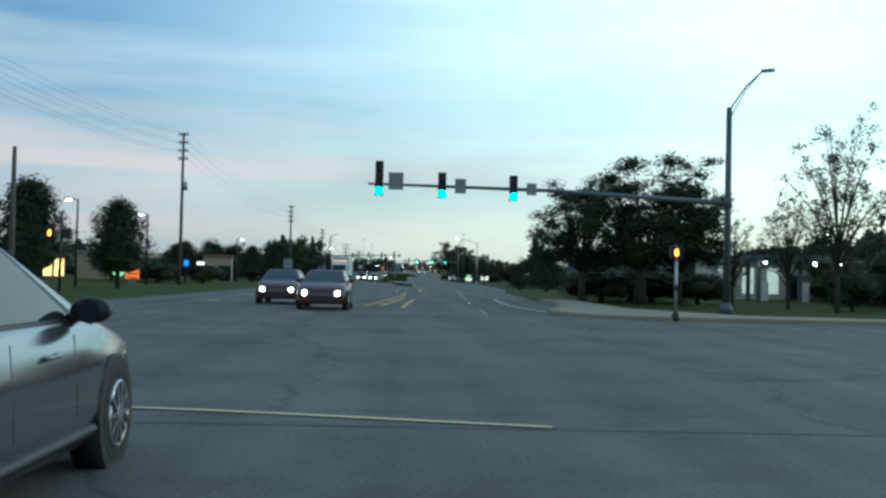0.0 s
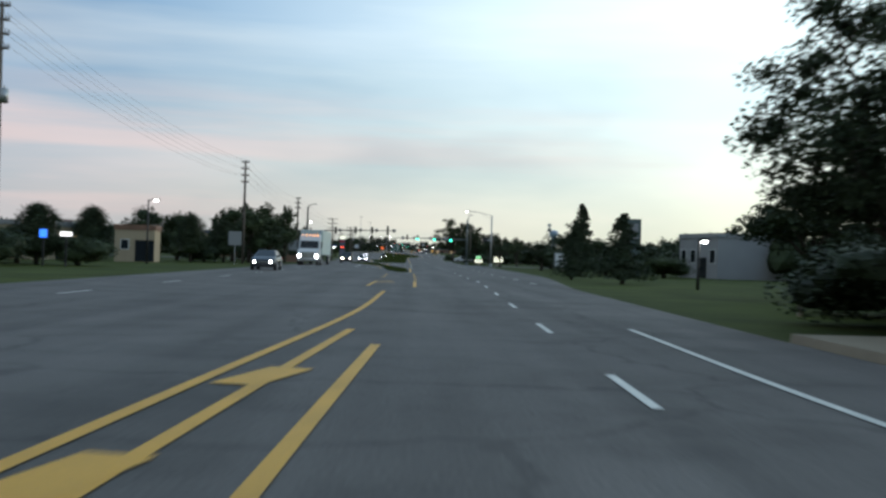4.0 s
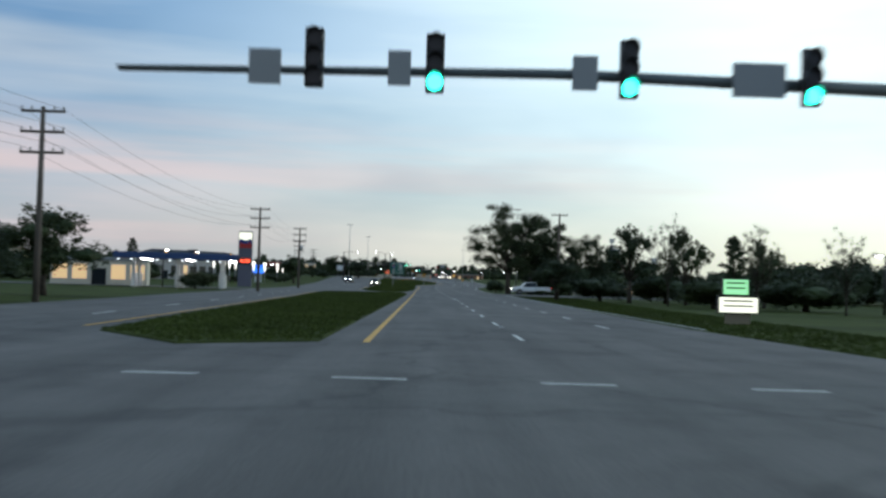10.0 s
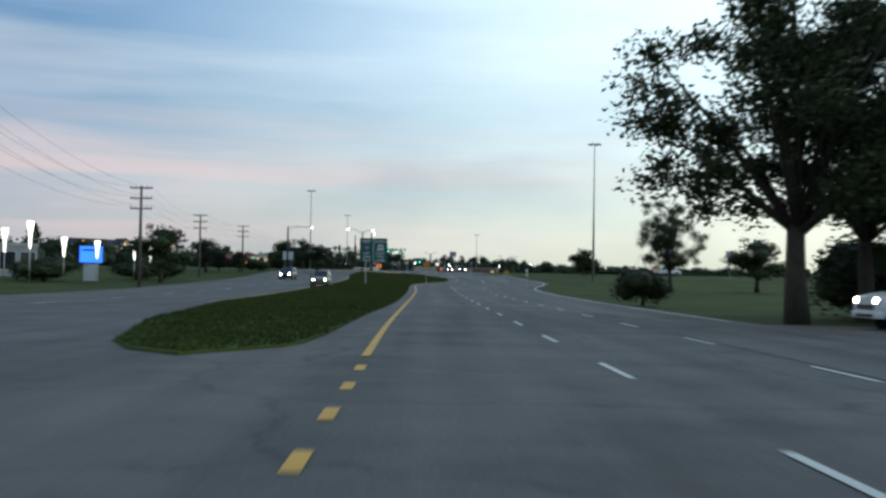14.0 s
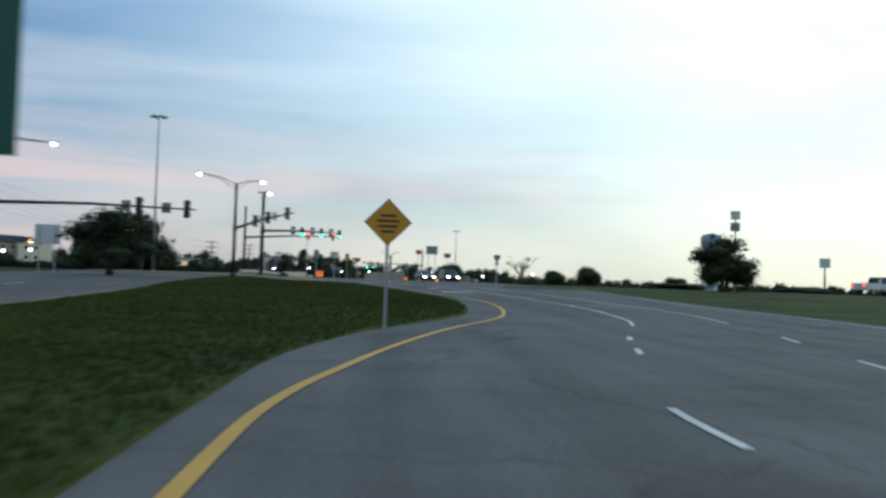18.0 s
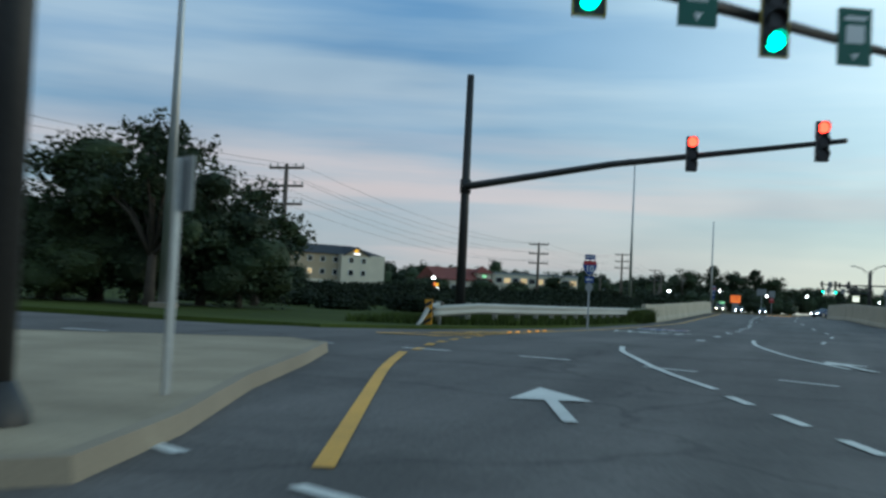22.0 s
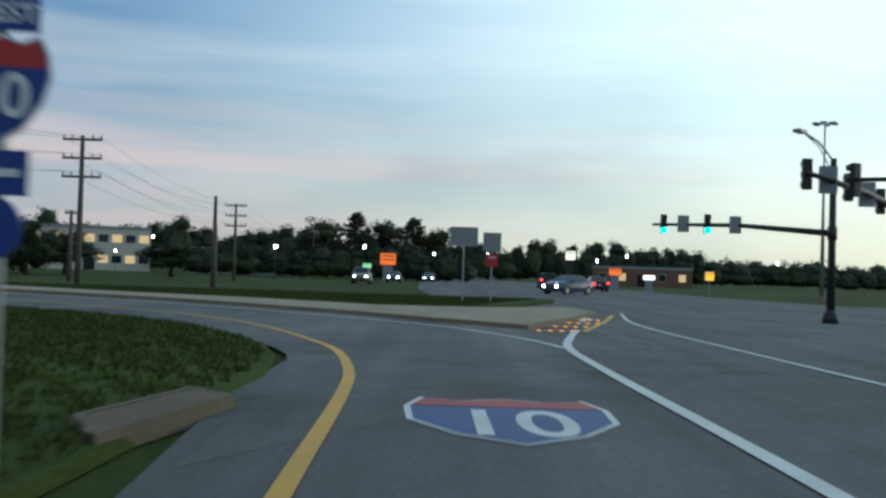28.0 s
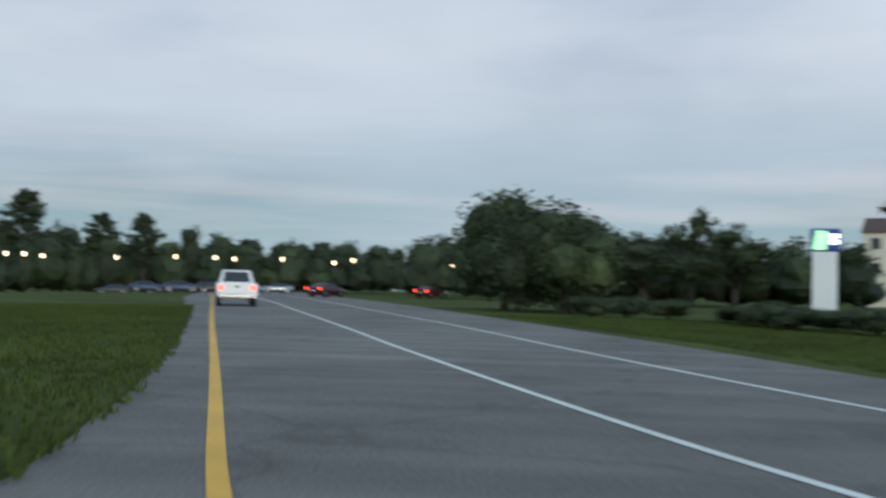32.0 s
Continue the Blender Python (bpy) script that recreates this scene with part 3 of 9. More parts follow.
# kerbed islands and grass medians
island("median", [(0.9, 128), (0.6, 148), (0.1, 155), (-0.5, 161), (-0.9, 165), (-1.7, 174), (-2.5, 184.5), (-3.3, 195), (-3.5, 206), (-3.9, 214), (-5.0, 218.4), (-8.6, 217.0), (-8.2, 208), (-5.8, 194), (-4.4, 185), (-2.8, 174), (-2.1, 162), (-1.6, 150), (-1.0, 136), (0.1, 127)], 0.04, GRASS, GRASS, "grassy median with a worn earth edge", "median")
island("worn_edge", [(-2.1, 182), (-2.35, 190), (-2.4, 204), (-2.7, 212), (-3.5, 217.6), (-4.6, 219.2), (-4.6, 217.0), (-3.75, 212.5), (-3.4, 206), (-3.2, 195), (-2.45, 185.5)], 0.03, SANDKERB, SANDKERB, "bare sandy strip along the grassy median", "median edge")
island("median", [(0.1, 238), (0.15, 254), (0.3, 290), (0.35, 320), (0.3, 334), (-0.3, 343.5), (-2, 345), (-7, 344), (-9.8, 338), (-8.8, 318), (-7.6, 296), (-5.9, 251), (-5.2, 240), (-2.5, 236)], 0.04, GRASS, GRASS, "wide grassy median between the carriageways", "median")
island("median", smooth_line([(-2.1, 356.6), (-0.7, 359), (-0.35, 363), (-0.2, 376), (0.2, 392), (0.3, 405), (0.25, 440), (0.1, 458), (0.15, 465), (0.35, 470), (1.6, 477.6), (3.6, 484), (4.6, 487.5), (5.2, 493.5), (5.3, 500.5), (4.9, 506), (3.8, 510.8), (2.4, 517), (1.2, 521.5), (0.2, 525), (-1.0, 527.6), (-3.0, 529.4), (-5.4, 530.6), (-6.9, 533.6), (-7.5, 537.5), (-9.0, 539.4)], 2.0) + [(-10.8, 537), (-11.0, 515), (-9.8, 500), (-9.2, 487), (-9.3, 455), (-9.4, 430), (-8.3, 392), (-6.2, 370), (-4.2, 360), (-3.3, 357.8)], 0.04, GRASS, GRASS, "wide mown grassy median narrowing to a point", "median")
island("traffic_island", [(-7.7, 546.2), (-8.2, 548.1), (-9.3, 551.1), (-10.2, 554.2), (-11.0, 556.6), (-12.0, 557.2), (-15.4, 555.0), (-24, 551), (-24, 546), (-12, 543.8), (-9, 544.6)], 0.16, ISLAND_TOP, CONCRETE, "pale concrete kerbed traffic island", "traffic island")
island("verge", [(-12.3, 572.4), (-13.2, 568.4), (-15, 564.6), (-40, 564), (-90, 552), (-90, 600), (-11.95, 600), (-11.9, 597.1), (-11.3, 596.6), (-11.15, 590), (-11.25, 583), (-11.6, 577)], 0.08, GRASS, GRASS, "rough grass verge behind the guard rail", "verge")
island("verge", [(-12.0, 637.5), (-11.75, 650), (-12.1, 652.8), (-12.6, 654.8), (-13.35, 656.7), (-14.3, 658.6), (-15.5, 660.4), (-17.1, 662.3), (-19.3, 664.0), (-21.8, 665.4), (-24.4, 666.8), (-26.8, 668.0), (-29.8, 669.2), (-33.5, 671.0), (-37.6, 672.6), (-41, 673.5), (-45, 673.8), (-48.5, 673.8), (-51.6, 673.4), (-56.2, 672.1), (-63.5, 669.7), (-76, 665.2), (-93, 659), (-93, 620), (-50, 630), (-13, 637)], 0.04, GRASS, GRASS, "grass inside the curve of the slip road", "verge")
island("apron", smooth_line([(-13.3, 656.6), (-14.8, 659.9), (-16.5, 662.8), (-18.2, 665.0), (-20.7, 667.4), (-23.3, 669.4), (-26.8, 671.5), (-30.2, 673.2), (-34.7, 674.6), (-39, 675.2), (-43.1, 675.4), (-46.7, 675.3), (-49.2, 674.9), (-50.6, 674.0)], 1.5) + [(-48.5, 673.6), (-45, 673.6), (-41, 673.3), (-37.6, 672.4), (-33.5, 670.8), (-29.8, 669.0), (-26.6, 667.1), (-24.0, 665.5), (-21.2, 663.2), (-19.0, 661.0), (-16.0, 657.8)], 0.03, APRON, ASPHALT_OLD, "rough grey paved apron inside the slip road curve", "apron")
island("gore_kerb", [(-11.95, 644.5), (-11.5, 647.0), (-12.1, 647.6), (-12.5, 645.4)], 0.12, SANDKERB, SANDKERB, "broken concrete kerb piece on the grass", "kerb")
island("traffic_island", smooth_line([(-7.6, 662.9), (-8.8, 664.2), (-10.1, 665.6), (-11.7, 667.5), (-14.2, 670.1), (-18.2, 673.6), (-20.7, 675.3), (-25.7, 678.1), (-31.3, 680.6), (-35.3, 682), (-38.5, 682.9), (-41.6, 683.8)], 1.5) + [(-42.4, 684.3), (-41.5, 685.3), (-36, 686.4), (-31, 685.8), (-26.9, 683.3), (-22.4, 680.8), (-18.1, 679.2), (-14.4, 676.8), (-12.1, 675.2), (-8.5, 676), (-5.8, 678.6), (-4.8, 679.2), (-4.2, 675), (-5.5, 669.5)], 0.11, ISLAND_TOP, HEADLIT_KERB, "broad pale concrete island beside the slip road", "traffic island")
island("verge", [(-8.6, 676.6), (-12.0, 675.8), (-14.3, 677.4), (-18.0, 679.8), (-22.3, 681.4), (-26.8, 683.9), (-30.8, 686.4), (-33, 687.6), (-32, 688.9), (-28, 689.8), (-15, 691.6), (-4, 692.2), (-4.5, 688), (-6.5, 681)], 0.12, GRASS, GRASS, "mown grass between the slip road and the highway", "verge")
island("corner_pavement", [(6.4, 35.2), (5.2, 38.5), (5.9, 42), (7.4, 50), (7.6, 60), (9.6, 60), (9.4, 44), (12.5, 37.5), (30, 35.5), (30, 34.2), (12.1, 34.1), (8.0, 34.2)], 0.14, CONCRETE, CONCRETE, "concrete corner pavement with a kerb", "pavement")


# ---- road paint ----
def marking(name, bm, material, label, category="road marking"):
    return tagged(part(name, bm, material), label, category, kind="structure")


def painted(name, lines, width, material, label, off=0.012):
    bm = bmesh.new()
    for pts in lines:
        stripe(bm, smooth_line(pts, 0.6) if len(pts) > 2 else dense(pts, 2.0), width, off)
    return marking(name, bm, material, label)


def dashes(name, path, length, gap, width, material, label, start=0.0, off=0.012):
    line = smooth_line(path, 0.5)
    d = [0.0]
    for a, b in zip(line, line[1:]):
        d.append(d[-1] + math.dist(a, b))
    xs, ysl = [p[0] for p in line], [p[1] for p in line]
    bm = bmesh.new()
    s = start
    while s + length < d[-1]:
        pts = [(float(np.interp(q, d, xs)), float(np.interp(q, d, ysl))) for q in np.linspace(s, s + length, 4)]
        stripe(bm, pts, width, off)
        s += length + gap
    return marking(name, bm, material, label)


painted("yellow_edge_line", [[(-0.15, 42), (0.1, 49), (0.42, 57)], [(-1.75, 44), (-1.2, 52), (-0.3, 66), (0.0, 80)], [(-1.05, 44), (-0.7, 50), (-0.1, 60)], [(-0.85, 86), (-0.72, 95)], [(1.15, 86), (1.22, 96)], [(1.05, 127), (1.05, 138), (1.05, 146), (1.08, 149), (0.9, 153), (0.15, 159.7), (-0.4, 165), (-1.2, 174), (-1.9, 184.5), (-2.15, 195), (-2.1, 204), (-2.4, 212)], [(1.08, 238), (1.08, 280), (1.07, 305), (1.04, 330), (1.0, 345)], [(0.9, 357), (0.82, 371), (0.88, 395), (0.98, 420), (0.98, 440), (0.8, 450), (0.7, 460), (0.85, 464), (1.4, 468), (2.2, 472.8), (3.6, 479.5), (5.0, 484), (5.75, 487), (6.3, 491), (6.65, 496), (6.65, 501.5), (6.1, 506.3), (5.05, 510.2), (4.1, 515.5), (2.8, 520.6), (1.7, 524.5), (0.2, 529), (-1.0, 531.6), (-2.3, 535), (-4.0, 540.2)], [(-6.7, 547.4), (-8.1, 551.4), (-9.2, 554.6), (-10.1, 557.6)], [(-11.7, 563.5), (-11.3, 566.1), (-10.95, 571), (-10.5, 576.3), (-10.24, 582), (-10.14, 588), (-10.14, 600), (-10.18, 610), (-10.2, 620), (-10.25, 636), (-10.5, 643), (-10.65, 648), (-10.85, 651), (-11.4, 654.4), (-12.25, 657.0), (-12.85, 658.6), (-13.7, 660.6), (-14.7, 662.5), (-15.9, 664.2), (-17.2, 665.8), (-19.4, 667.6), (-22.2, 669.6), (-25.1, 671.4), (-28.2, 673.3), (-31.3, 674.7), (-36.5, 676.2), (-40.4, 676.8), (-44.5, 676.6), (-48.5, 675.8), (-52.8, 674.3), (-61.3, 671.3), (-81.5, 664.1), (-131, 646.6), (-200, 622)], [(-13.0, 563.6), (-12.4, 565.8), (-12.0, 568), (-11.4, 570.4), (-11.05, 573)]], 0.15, YELLOW, "solid yellow edge line")
dashes("yellow_dotted_line", [(1.25, 97), (1.28, 105), (1.28, 119)], 0.85, 1.13, 0.16, YELLOW, "dotted yellow guide line", 0.6)
dashes("yellow_dotted_line", [(-0.65, 104.2), (-0.65, 118)], 0.85, 1.13, 0.16, YELLOW, "dotted yellow guide line")
dashes("yellow_dotted_line", [(-4.3, 541), (-5.0, 542.8), (-5.7, 544.7), (-6.6, 547.0)], 0.7, 0.75, 0.16, YELLOW, "dotted yellow guide line through the junction")
dashes("yellow_dotted_line", [(-10.1, 558.2), (-10.7, 561.5), (-11.1, 565.5)], 0.6, 0.75, 0.16, YELLOW, "dotted yellow guide line through the junction")
painted("yellow_hatching", [[(-0.6, 95.5), (0.15, 95.6)], [(-0.7, 92.5), (0.2, 92.7)], [(-1.2, 47), (-0.9, 48.4)], [(-0.8, 52), (-0.4, 53.6)]], 0.5, YELLOW, "painted yellow hatching", 0.014)
painted("yellow_hatching", [[(-12.05, 566.9), (-11.15, 568.2)], [(-12.4, 565.2), (-11.35, 566.2)], [(-13.0, 563.4), (-11.7, 564.0)]], 0.4, YELLOW, "painted yellow hatching by the guard rail", 0.016)
painted("yellow_hatching", [[(-6.2, 534.3), (-4.0, 539.8)], [(-6.4, 533.2), (-2.7, 535.8)], [(-6.0, 531.6), (-2.0, 533.9)], [(-4.6, 529.8), (-1.3, 531.4)]], 0.3, YELLOW, "yellow hatched road studs area", 0.012)
painted("yellow_hatching", [[(-7.6, 662.4), (-6.7, 662.4)], [(-7.0, 664.6), (-6.3, 664.8)], [(-6.3, 667), (-5.8, 667.2)]], 0.3, YELLOW, "yellow bars at the island nose", 0.014)
dashes("white_lane_line", [(2.85, 37.0), (3.05, 43)], 0.5, 1.3, 0.12, WHITE, "short white lane guide dashes")
dashes("white_lane_line", [(2.95, 46.2), (3.6, 65), (4.3, 85), (4.66, 97.0), (4.7, 106.3), (4.68, 130), (4.75, 160), (4.9, 211)], 2.7, 6.65, 0.11, WHITE, "broken white lane line", 4.85)
dashes("white_lane_line", [(7.7, 94.1), (7.75, 130), (7.95, 154.4), (8.2, 208)], 2.7, 6.65, 0.11, WHITE, "broken white lane line", 3.5)
dashes("white_lane_line", [(4.66, 240.36), (4.7, 262), (4.8, 285), (4.8, 312), (4.75, 330), (4.7, 352)], 2.65, 6.07, 0.11, WHITE, "broken white lane line", 0.0)
dashes("white_lane_line", [(4.7, 353.7), (4.72, 370), (4.78, 400), (4.78, 440), (4.82, 460), (4.95, 464.5)], 2.6, 5.67, 0.11, WHITE, "broken white lane line", 0.0)
dashes("white_lane_line", [(6.15, 469.8), (6.66, 472.1), (7.44, 476.1), (8.3, 480)], 1.6, 3.0, 0.13, WHITE, "short white lane guide dashes", 2.2)
dashes("white_lane_line", [(8.2, 244), (8.3, 300), (8.2, 352)], 2.65, 6.07, 0.11, WHITE, "broken white lane line", 5.1)
dashes("white_lane_line", [(8.1, 353.7), (8.15, 400), (8.05, 447), (8.6, 460), (10.65, 471.7), (13.46, 485), (14.0, 488)], 2.6, 5.67, 0.11, WHITE, "broken white lane line", 0.0)
painted("turn_lane_line", [[(1.3, 190), (1.22, 213.2)]], 0.13, HEADLIT_WHITE, "worn white turn lane line with headlight tint")
painted("white_edge_line", [[(5.6, 38.6), (5.0, 46), (4.9, 52), (5.2, 62)], [(9.3, 483.6), (9.9, 486.8), (10.3, 492), (10.4, 497), (10.1, 503), (9.4, 508), (8.5, 512.9), (7.6, 517.2), (6.3, 522), (5.2, 525.4), (3.4, 531), (2.0, 534.9), (0.4, 539.8)], [(13.3, 487), (13.8, 493), (13.6, 500), (12.7, 508), (11.3, 515.2), (9.4, 522), (8.0, 527.4), (6.4, 532.6), (5.4, 536)], [(-4.8, 554.9), (-5.7, 557.1), (-6.5, 559.6), (-7.1, 561.8), (-7.5, 564.2)], [(-3.0, 560.4), (-3.6, 562.6), (-4.1, 564.8), (-4.9, 570), (-5.2, 574.7)], [(11.6, 250), (12.2, 330), (12.4, 344)], [(12.5, 376), (13.1, 420), (13.7, 452), (17.5, 478), (18.6, 490), (18.2, 500), (16.8, 515)], [(-3.5, 640), (-3.6, 645.6), (-4.0, 656), (-4.2, 667), (-3.2, 676)], [(-7.45, 656.4), (-7.75, 658), (-8.45, 660.2), (-9.7, 663), (-11.5, 665.3), (-13.7, 667.7), (-16.3, 670.2), (-19.3, 672.6), (-22, 674.4), (-24.6, 676), (-27.1, 677.3), (-29.7, 678.5), (-32.8, 679.6), (-37, 681), (-41, 681.5), (-46, 681), (-50.5, 679.5), (-55.3, 677.5), (-66.5, 673.4), (-76.3, 670), (-109.4, 658.2), (-200, 626)], [(-54, 682.2), (-57.4, 680.5), (-67.7, 676.9), (-79.4, 673.1), (-97.3, 666.7), (-200, 630.5)], [(-4.9, 155), (-4.95, 165), (-5.4, 178)]], 0.12, WHITE, "solid white lane line")
painted("white_gore_line", [[(-7.1, 640), (-7.2, 646), (-7.35, 652), (-7.35, 656.5), (-6.9, 660), (-6.4, 663.0)]], 0.17, WHITE, "broad white gore line", 0.015)
painted("yellow_gore_line", [[(-6.3, 662.4), (-5.0, 668), (-3.8, 674)], [(-38, 688.4), (-41.2, 687.3), (-43.5, 686.4), (-47.2, 685.2), (-50.5, 684.0), (-54, 682.3)]], 0.15, YELLOW, "yellow line round the island", 0.014)
painted("stop_line", [[(-6.5, 9.95), (-2.6, 9.9), (1.3, 9.1)], [(-6.2, 7.75), (-3.0, 7.65)]], 0.12, HEADLIT_WHITE, "white crosswalk line at the first junction", 0.016)
painted("stop_line", [[(-6.5, 37.6), (-2.7, 37.2), (0.4, 36.0), (2.0, 35.6)], [(-6.3, 35.8), (-2.2, 35.4), (-1.2, 34.9)], [(-5.4, 46), (-1.8, 45.5)]], 0.14, FADED, "white crosswalk line past the first junction", 0.016)
painted("stop_line", [[(-2.0, 213.9), (8.4, 213.4)]], 0.4, FADED, "white stop line at the second junction", 0.016)
painted("stop_line", [[(-1.9, 534.0), (2.7, 535.1)], [(0.5, 539.8), (4.2, 540.4)], [(-11.4, 543.0), (-8.0, 542.0)]], 0.3, WHITE, "white stop line at the crossover", 0.016)
dashes("white_dotted_line", [(1.25, 152), (1.2, 162), (1.25, 188)], 0.9, 1.6, 0.14, WHITE, "dotted white turn lane line", 0.2)
dashes("white_dotted_line", [(-4.5, 229.8), (4, 229.6), (12, 229.2)], 1.0, 1.8, 0.16, WHITE, "dotted white line across the junction")
dashes("white_dotted_line", [(-1.0, 544), (-1.8, 546.5), (-2.4, 548.3), (-4.4, 553.6), (-4.9, 555)], 0.8, 0.85, 0.13, WHITE, "dotted white guide line through the crossover")
dashes("white_dotted_line", [(-6.5, 571.2), (-6.35, 581), (-6.35, 589)], 0.9, 4.2, 0.22, WHITE, "dotted white lane line on the bridge")
dashes("white_dotted_line", [(-6.4, 590.6), (-6.5, 600), (-6.9, 611), (-7.1, 619), (-7.0, 636)], 0.9, 2.1, 0.24, WHITE, "dotted white lane line on the bridge")
dashes("white_lane_line", [(-3.2, 575), (-2.6, 590), (-3.6, 608), (-4.3, 620), (-4.0, 637)], 2.6, 6.0, 0.11, WHITE, "broken white lane line on the bridge")
dashes("white_dotted_line", [(-17, 557.6), (-10, 558.5), (-4, 557), (4, 552)], 0.9, 1.3, 0.14, WHITE, "dotted white line for crossing traffic")
dashes("white_dotted_line", [(-14, 551.5), (-8, 547.5), (0, 544), (6, 542)], 0.9, 1.3, 0.14, WHITE, "dotted white line for crossing traffic")
dashes("white_lane_line", [(-8.5, 250), (-11, 300), (-13.6, 340)], 3.05, 9.14, 0.11, WHITE, "broken white lane line on the far carriageway")
dashes("white_lane_line", [(-14.5, 372), (-16, 440), (-17, 510)], 3.05, 9.14, 0.11, WHITE, "broken white lane line on the far carriageway")
dashes("white_lane_line", [(-8.6, 46), (-8.6, 110), (-8.8, 200)], 3.05, 9.14, 0.11, WHITE, "broken white lane line on the far carriageway")
painted("yellow_edge_line", [[(-2.0, 150), (-2.5, 163), (-3.3, 174), (-4.9, 185), (-6.3, 194)], [(-6.2, 242), (-8.2, 296), (-10.2, 336)], [(-8.9, 392), (-9.9, 430), (-9.9, 455), (-9.7, 487), (-10.4, 505)]], 0.12, YELLOW, "solid yellow line along the median")


def flat_text(text, x, y, angle, sx, sy, material, name, label):
    """Road lettering: built-in font turned into a mesh, laid on the road; stretched along the lane."""
    cu = bpy.data.curves.new(name, "FONT")
    cu.body, cu.align_x, cu.size, cu.offset = text, "CENTER", 1.0, 0.012
    tmp = bpy.data.objects.new(name, cu)
    scene.collection.objects.link(tmp)
    dg = bpy.context.evaluated_depsgraph_get()
    me = bpy.data.meshes.new_from_object(tmp.evaluated_get(dg))
    bpy.data.objects.remove(tmp)
    c, s = math.cos(angle), math.sin(angle)
    for v in me.vertices:
        px, py = v.co.x * sx, v.co.y * sy
        X, Y = x + px * c - py * s, y + px * s + py * c
        v.co = (X, Y, H(X, Y) + 0.02)
    me.materials.clear()
    me.materials.append(material)
    return tagged(new(name, me), label, "road marking", kind="structure")


def flat_shape(name, outline, x, y, angle, material, label, off=0.016):
    bm = bmesh.new()
    c, s = math.cos(angle), math.sin(angle)
    vs = [bm.verts.new((x + a * c - b * s, y + a * s + b * c, H(x + a * c - b * s, y + a * s + b * c) + off)) for a, b in outline]
    f = bm.faces.new(vs)
    if f.normal.z < 0:
        f.normal_flip()
    return tagged(part(name, bm, material), label, "road marking", kind="structure")


flat_text("ONLY", -0.55, 190.4, 0, 0.85, 3.0, WHITE, "lane_word", "white ONLY lettering on the turn lane")
flat_text("WEST", 6.35, 513.5, radians(6), 0.78, 3.0, WHITE, "lane_word", "white WEST lettering on the lane")
flat_text("10", 5.3, 519.4, radians(14), 0.85, 2.2, WHITE, "lane_word", "faded white 10 lettering on the lane")
flat_text("WEST", -8.7, 576.0, radians(-2), 1.0, 2.6, WHITE, "lane_word", "white WEST lettering on the lane")
ARROW = [(-0.07, 0), (0.07, 0), (0.07, 1.7), (0.45, 1.7), (0, 3.0), (-0.45, 1.7), (-0.07, 1.7)]
TURN = [(-0.07, 0), (0.07, 0), (0.07, 1.6), (-0.55, 1.9), (-0.55, 2.3), (-1.1, 1.75), (-0.55, 1.2), (-0.55, 1.55), (-0.07, 1.3)]
flat_shape("lane_arrow", ARROW, 1.35, 529.9, radians(20), WHITE, "white straight-ahead arrow")
flat_shape("lane_arrow", ARROW, 4.6, 531.4, radians(24), WHITE, "white straight-ahead arrow")
flat_shape("lane_arrow", ARROW, -5.75, 550.6, radians(19), WHITE, "white straight-ahead arrow")
flat_shape("lane_arrow", ARROW, -2.6, 560.0, radians(14), WHITE, "white straight-ahead arrow")
flat_shape("lane_arrow", TURN, -3.4, 151.5, radians(180), WHITE, "white turn arrow on the far side")
flat_shape("lane_arrow", TURN, -0.9, 199.0, 0, WHITE, "white left-turn arrow")
flat_shape("lane_arrow", ARROW, -5.6, 668.0, radians(-8), WHITE, "white straight-ahead arrow")


def road_shield(x, y, angle, label):
    half = [(0, -0.2), (0.55, 0.3), (0.95, 1.1), (1.0, 2.0), (0.85, 2.75), (0.4, 2.55), (0, 2.75)]
    full = half + [(-a, b) for a, b in half[-2:0:-1]]
    flat_shape("road_shield", full, x, y, angle, WHITE, label, 0.012)
    sm = [(a * 0.93, 0.06 + (b - 0.0) * 0.955) for a, b in full]
    flat_shape("road_shield", sm, x, y, angle, BLUEP, label, 0.016)
    flat_shape("road_shield", [(-0.93, 2.0), (0.93, 2.0), (0.8, 2.62), (0.4, 2.45), (0, 2.63), (-0.4, 2.45), (-0.8, 2.62)], x, y, angle, REDP, label, 0.02)
    flat_text("10", x - 0.25 * math.sin(angle), y + 0.25, angle, 1.15, 2.2, WHITE, "road_shield", "white number 10 in a painted road shield")


road_shield(-8.95, 581.0, radians(-1), "blue and red interstate shield painted on the lane")
road_shield(-8.95, 645.5, radians(1), "blue and red interstate shield painted on the lane")
road("gutter", [(-11.4, 597.5), (-11.25, 605), (-11.2, 620), (-11.25, 636)], [(-10.6, 597.5), (-10.55, 605), (-10.5, 620), (-10.55, 636)], 0.008, "dark dusty gutter along the bridge parapet", GUTTER, 2, "gutter")
painted("bridge_joint", [[(-10.6, 591.0), (-4, 591.6), (3.0, 592.0)], [(-11.2, 637.4), (12.0, 637.0)]], 0.16, SEAL, "dark sealed expansion joint across the bridge", 0.016)
painted("joint_seal", [[(-0.6 + 0.1 * k, 262 + 31 * k), (3.5, 262.4 + 31 * k), (11.5, 262.1 + 31 * k)] for k in range(3)] + [[(8.4, 380), (8.3, 340), (8.35, 300)]], 0.05, SEAL, "thin dark sealed crack in the asphalt", 0.009)
dashes("yellow_dotted_line", [(1.0, 346.5), (0.95, 356)], 0.9, 1.7, 0.15, YELLOW, "dotted yellow guide line")
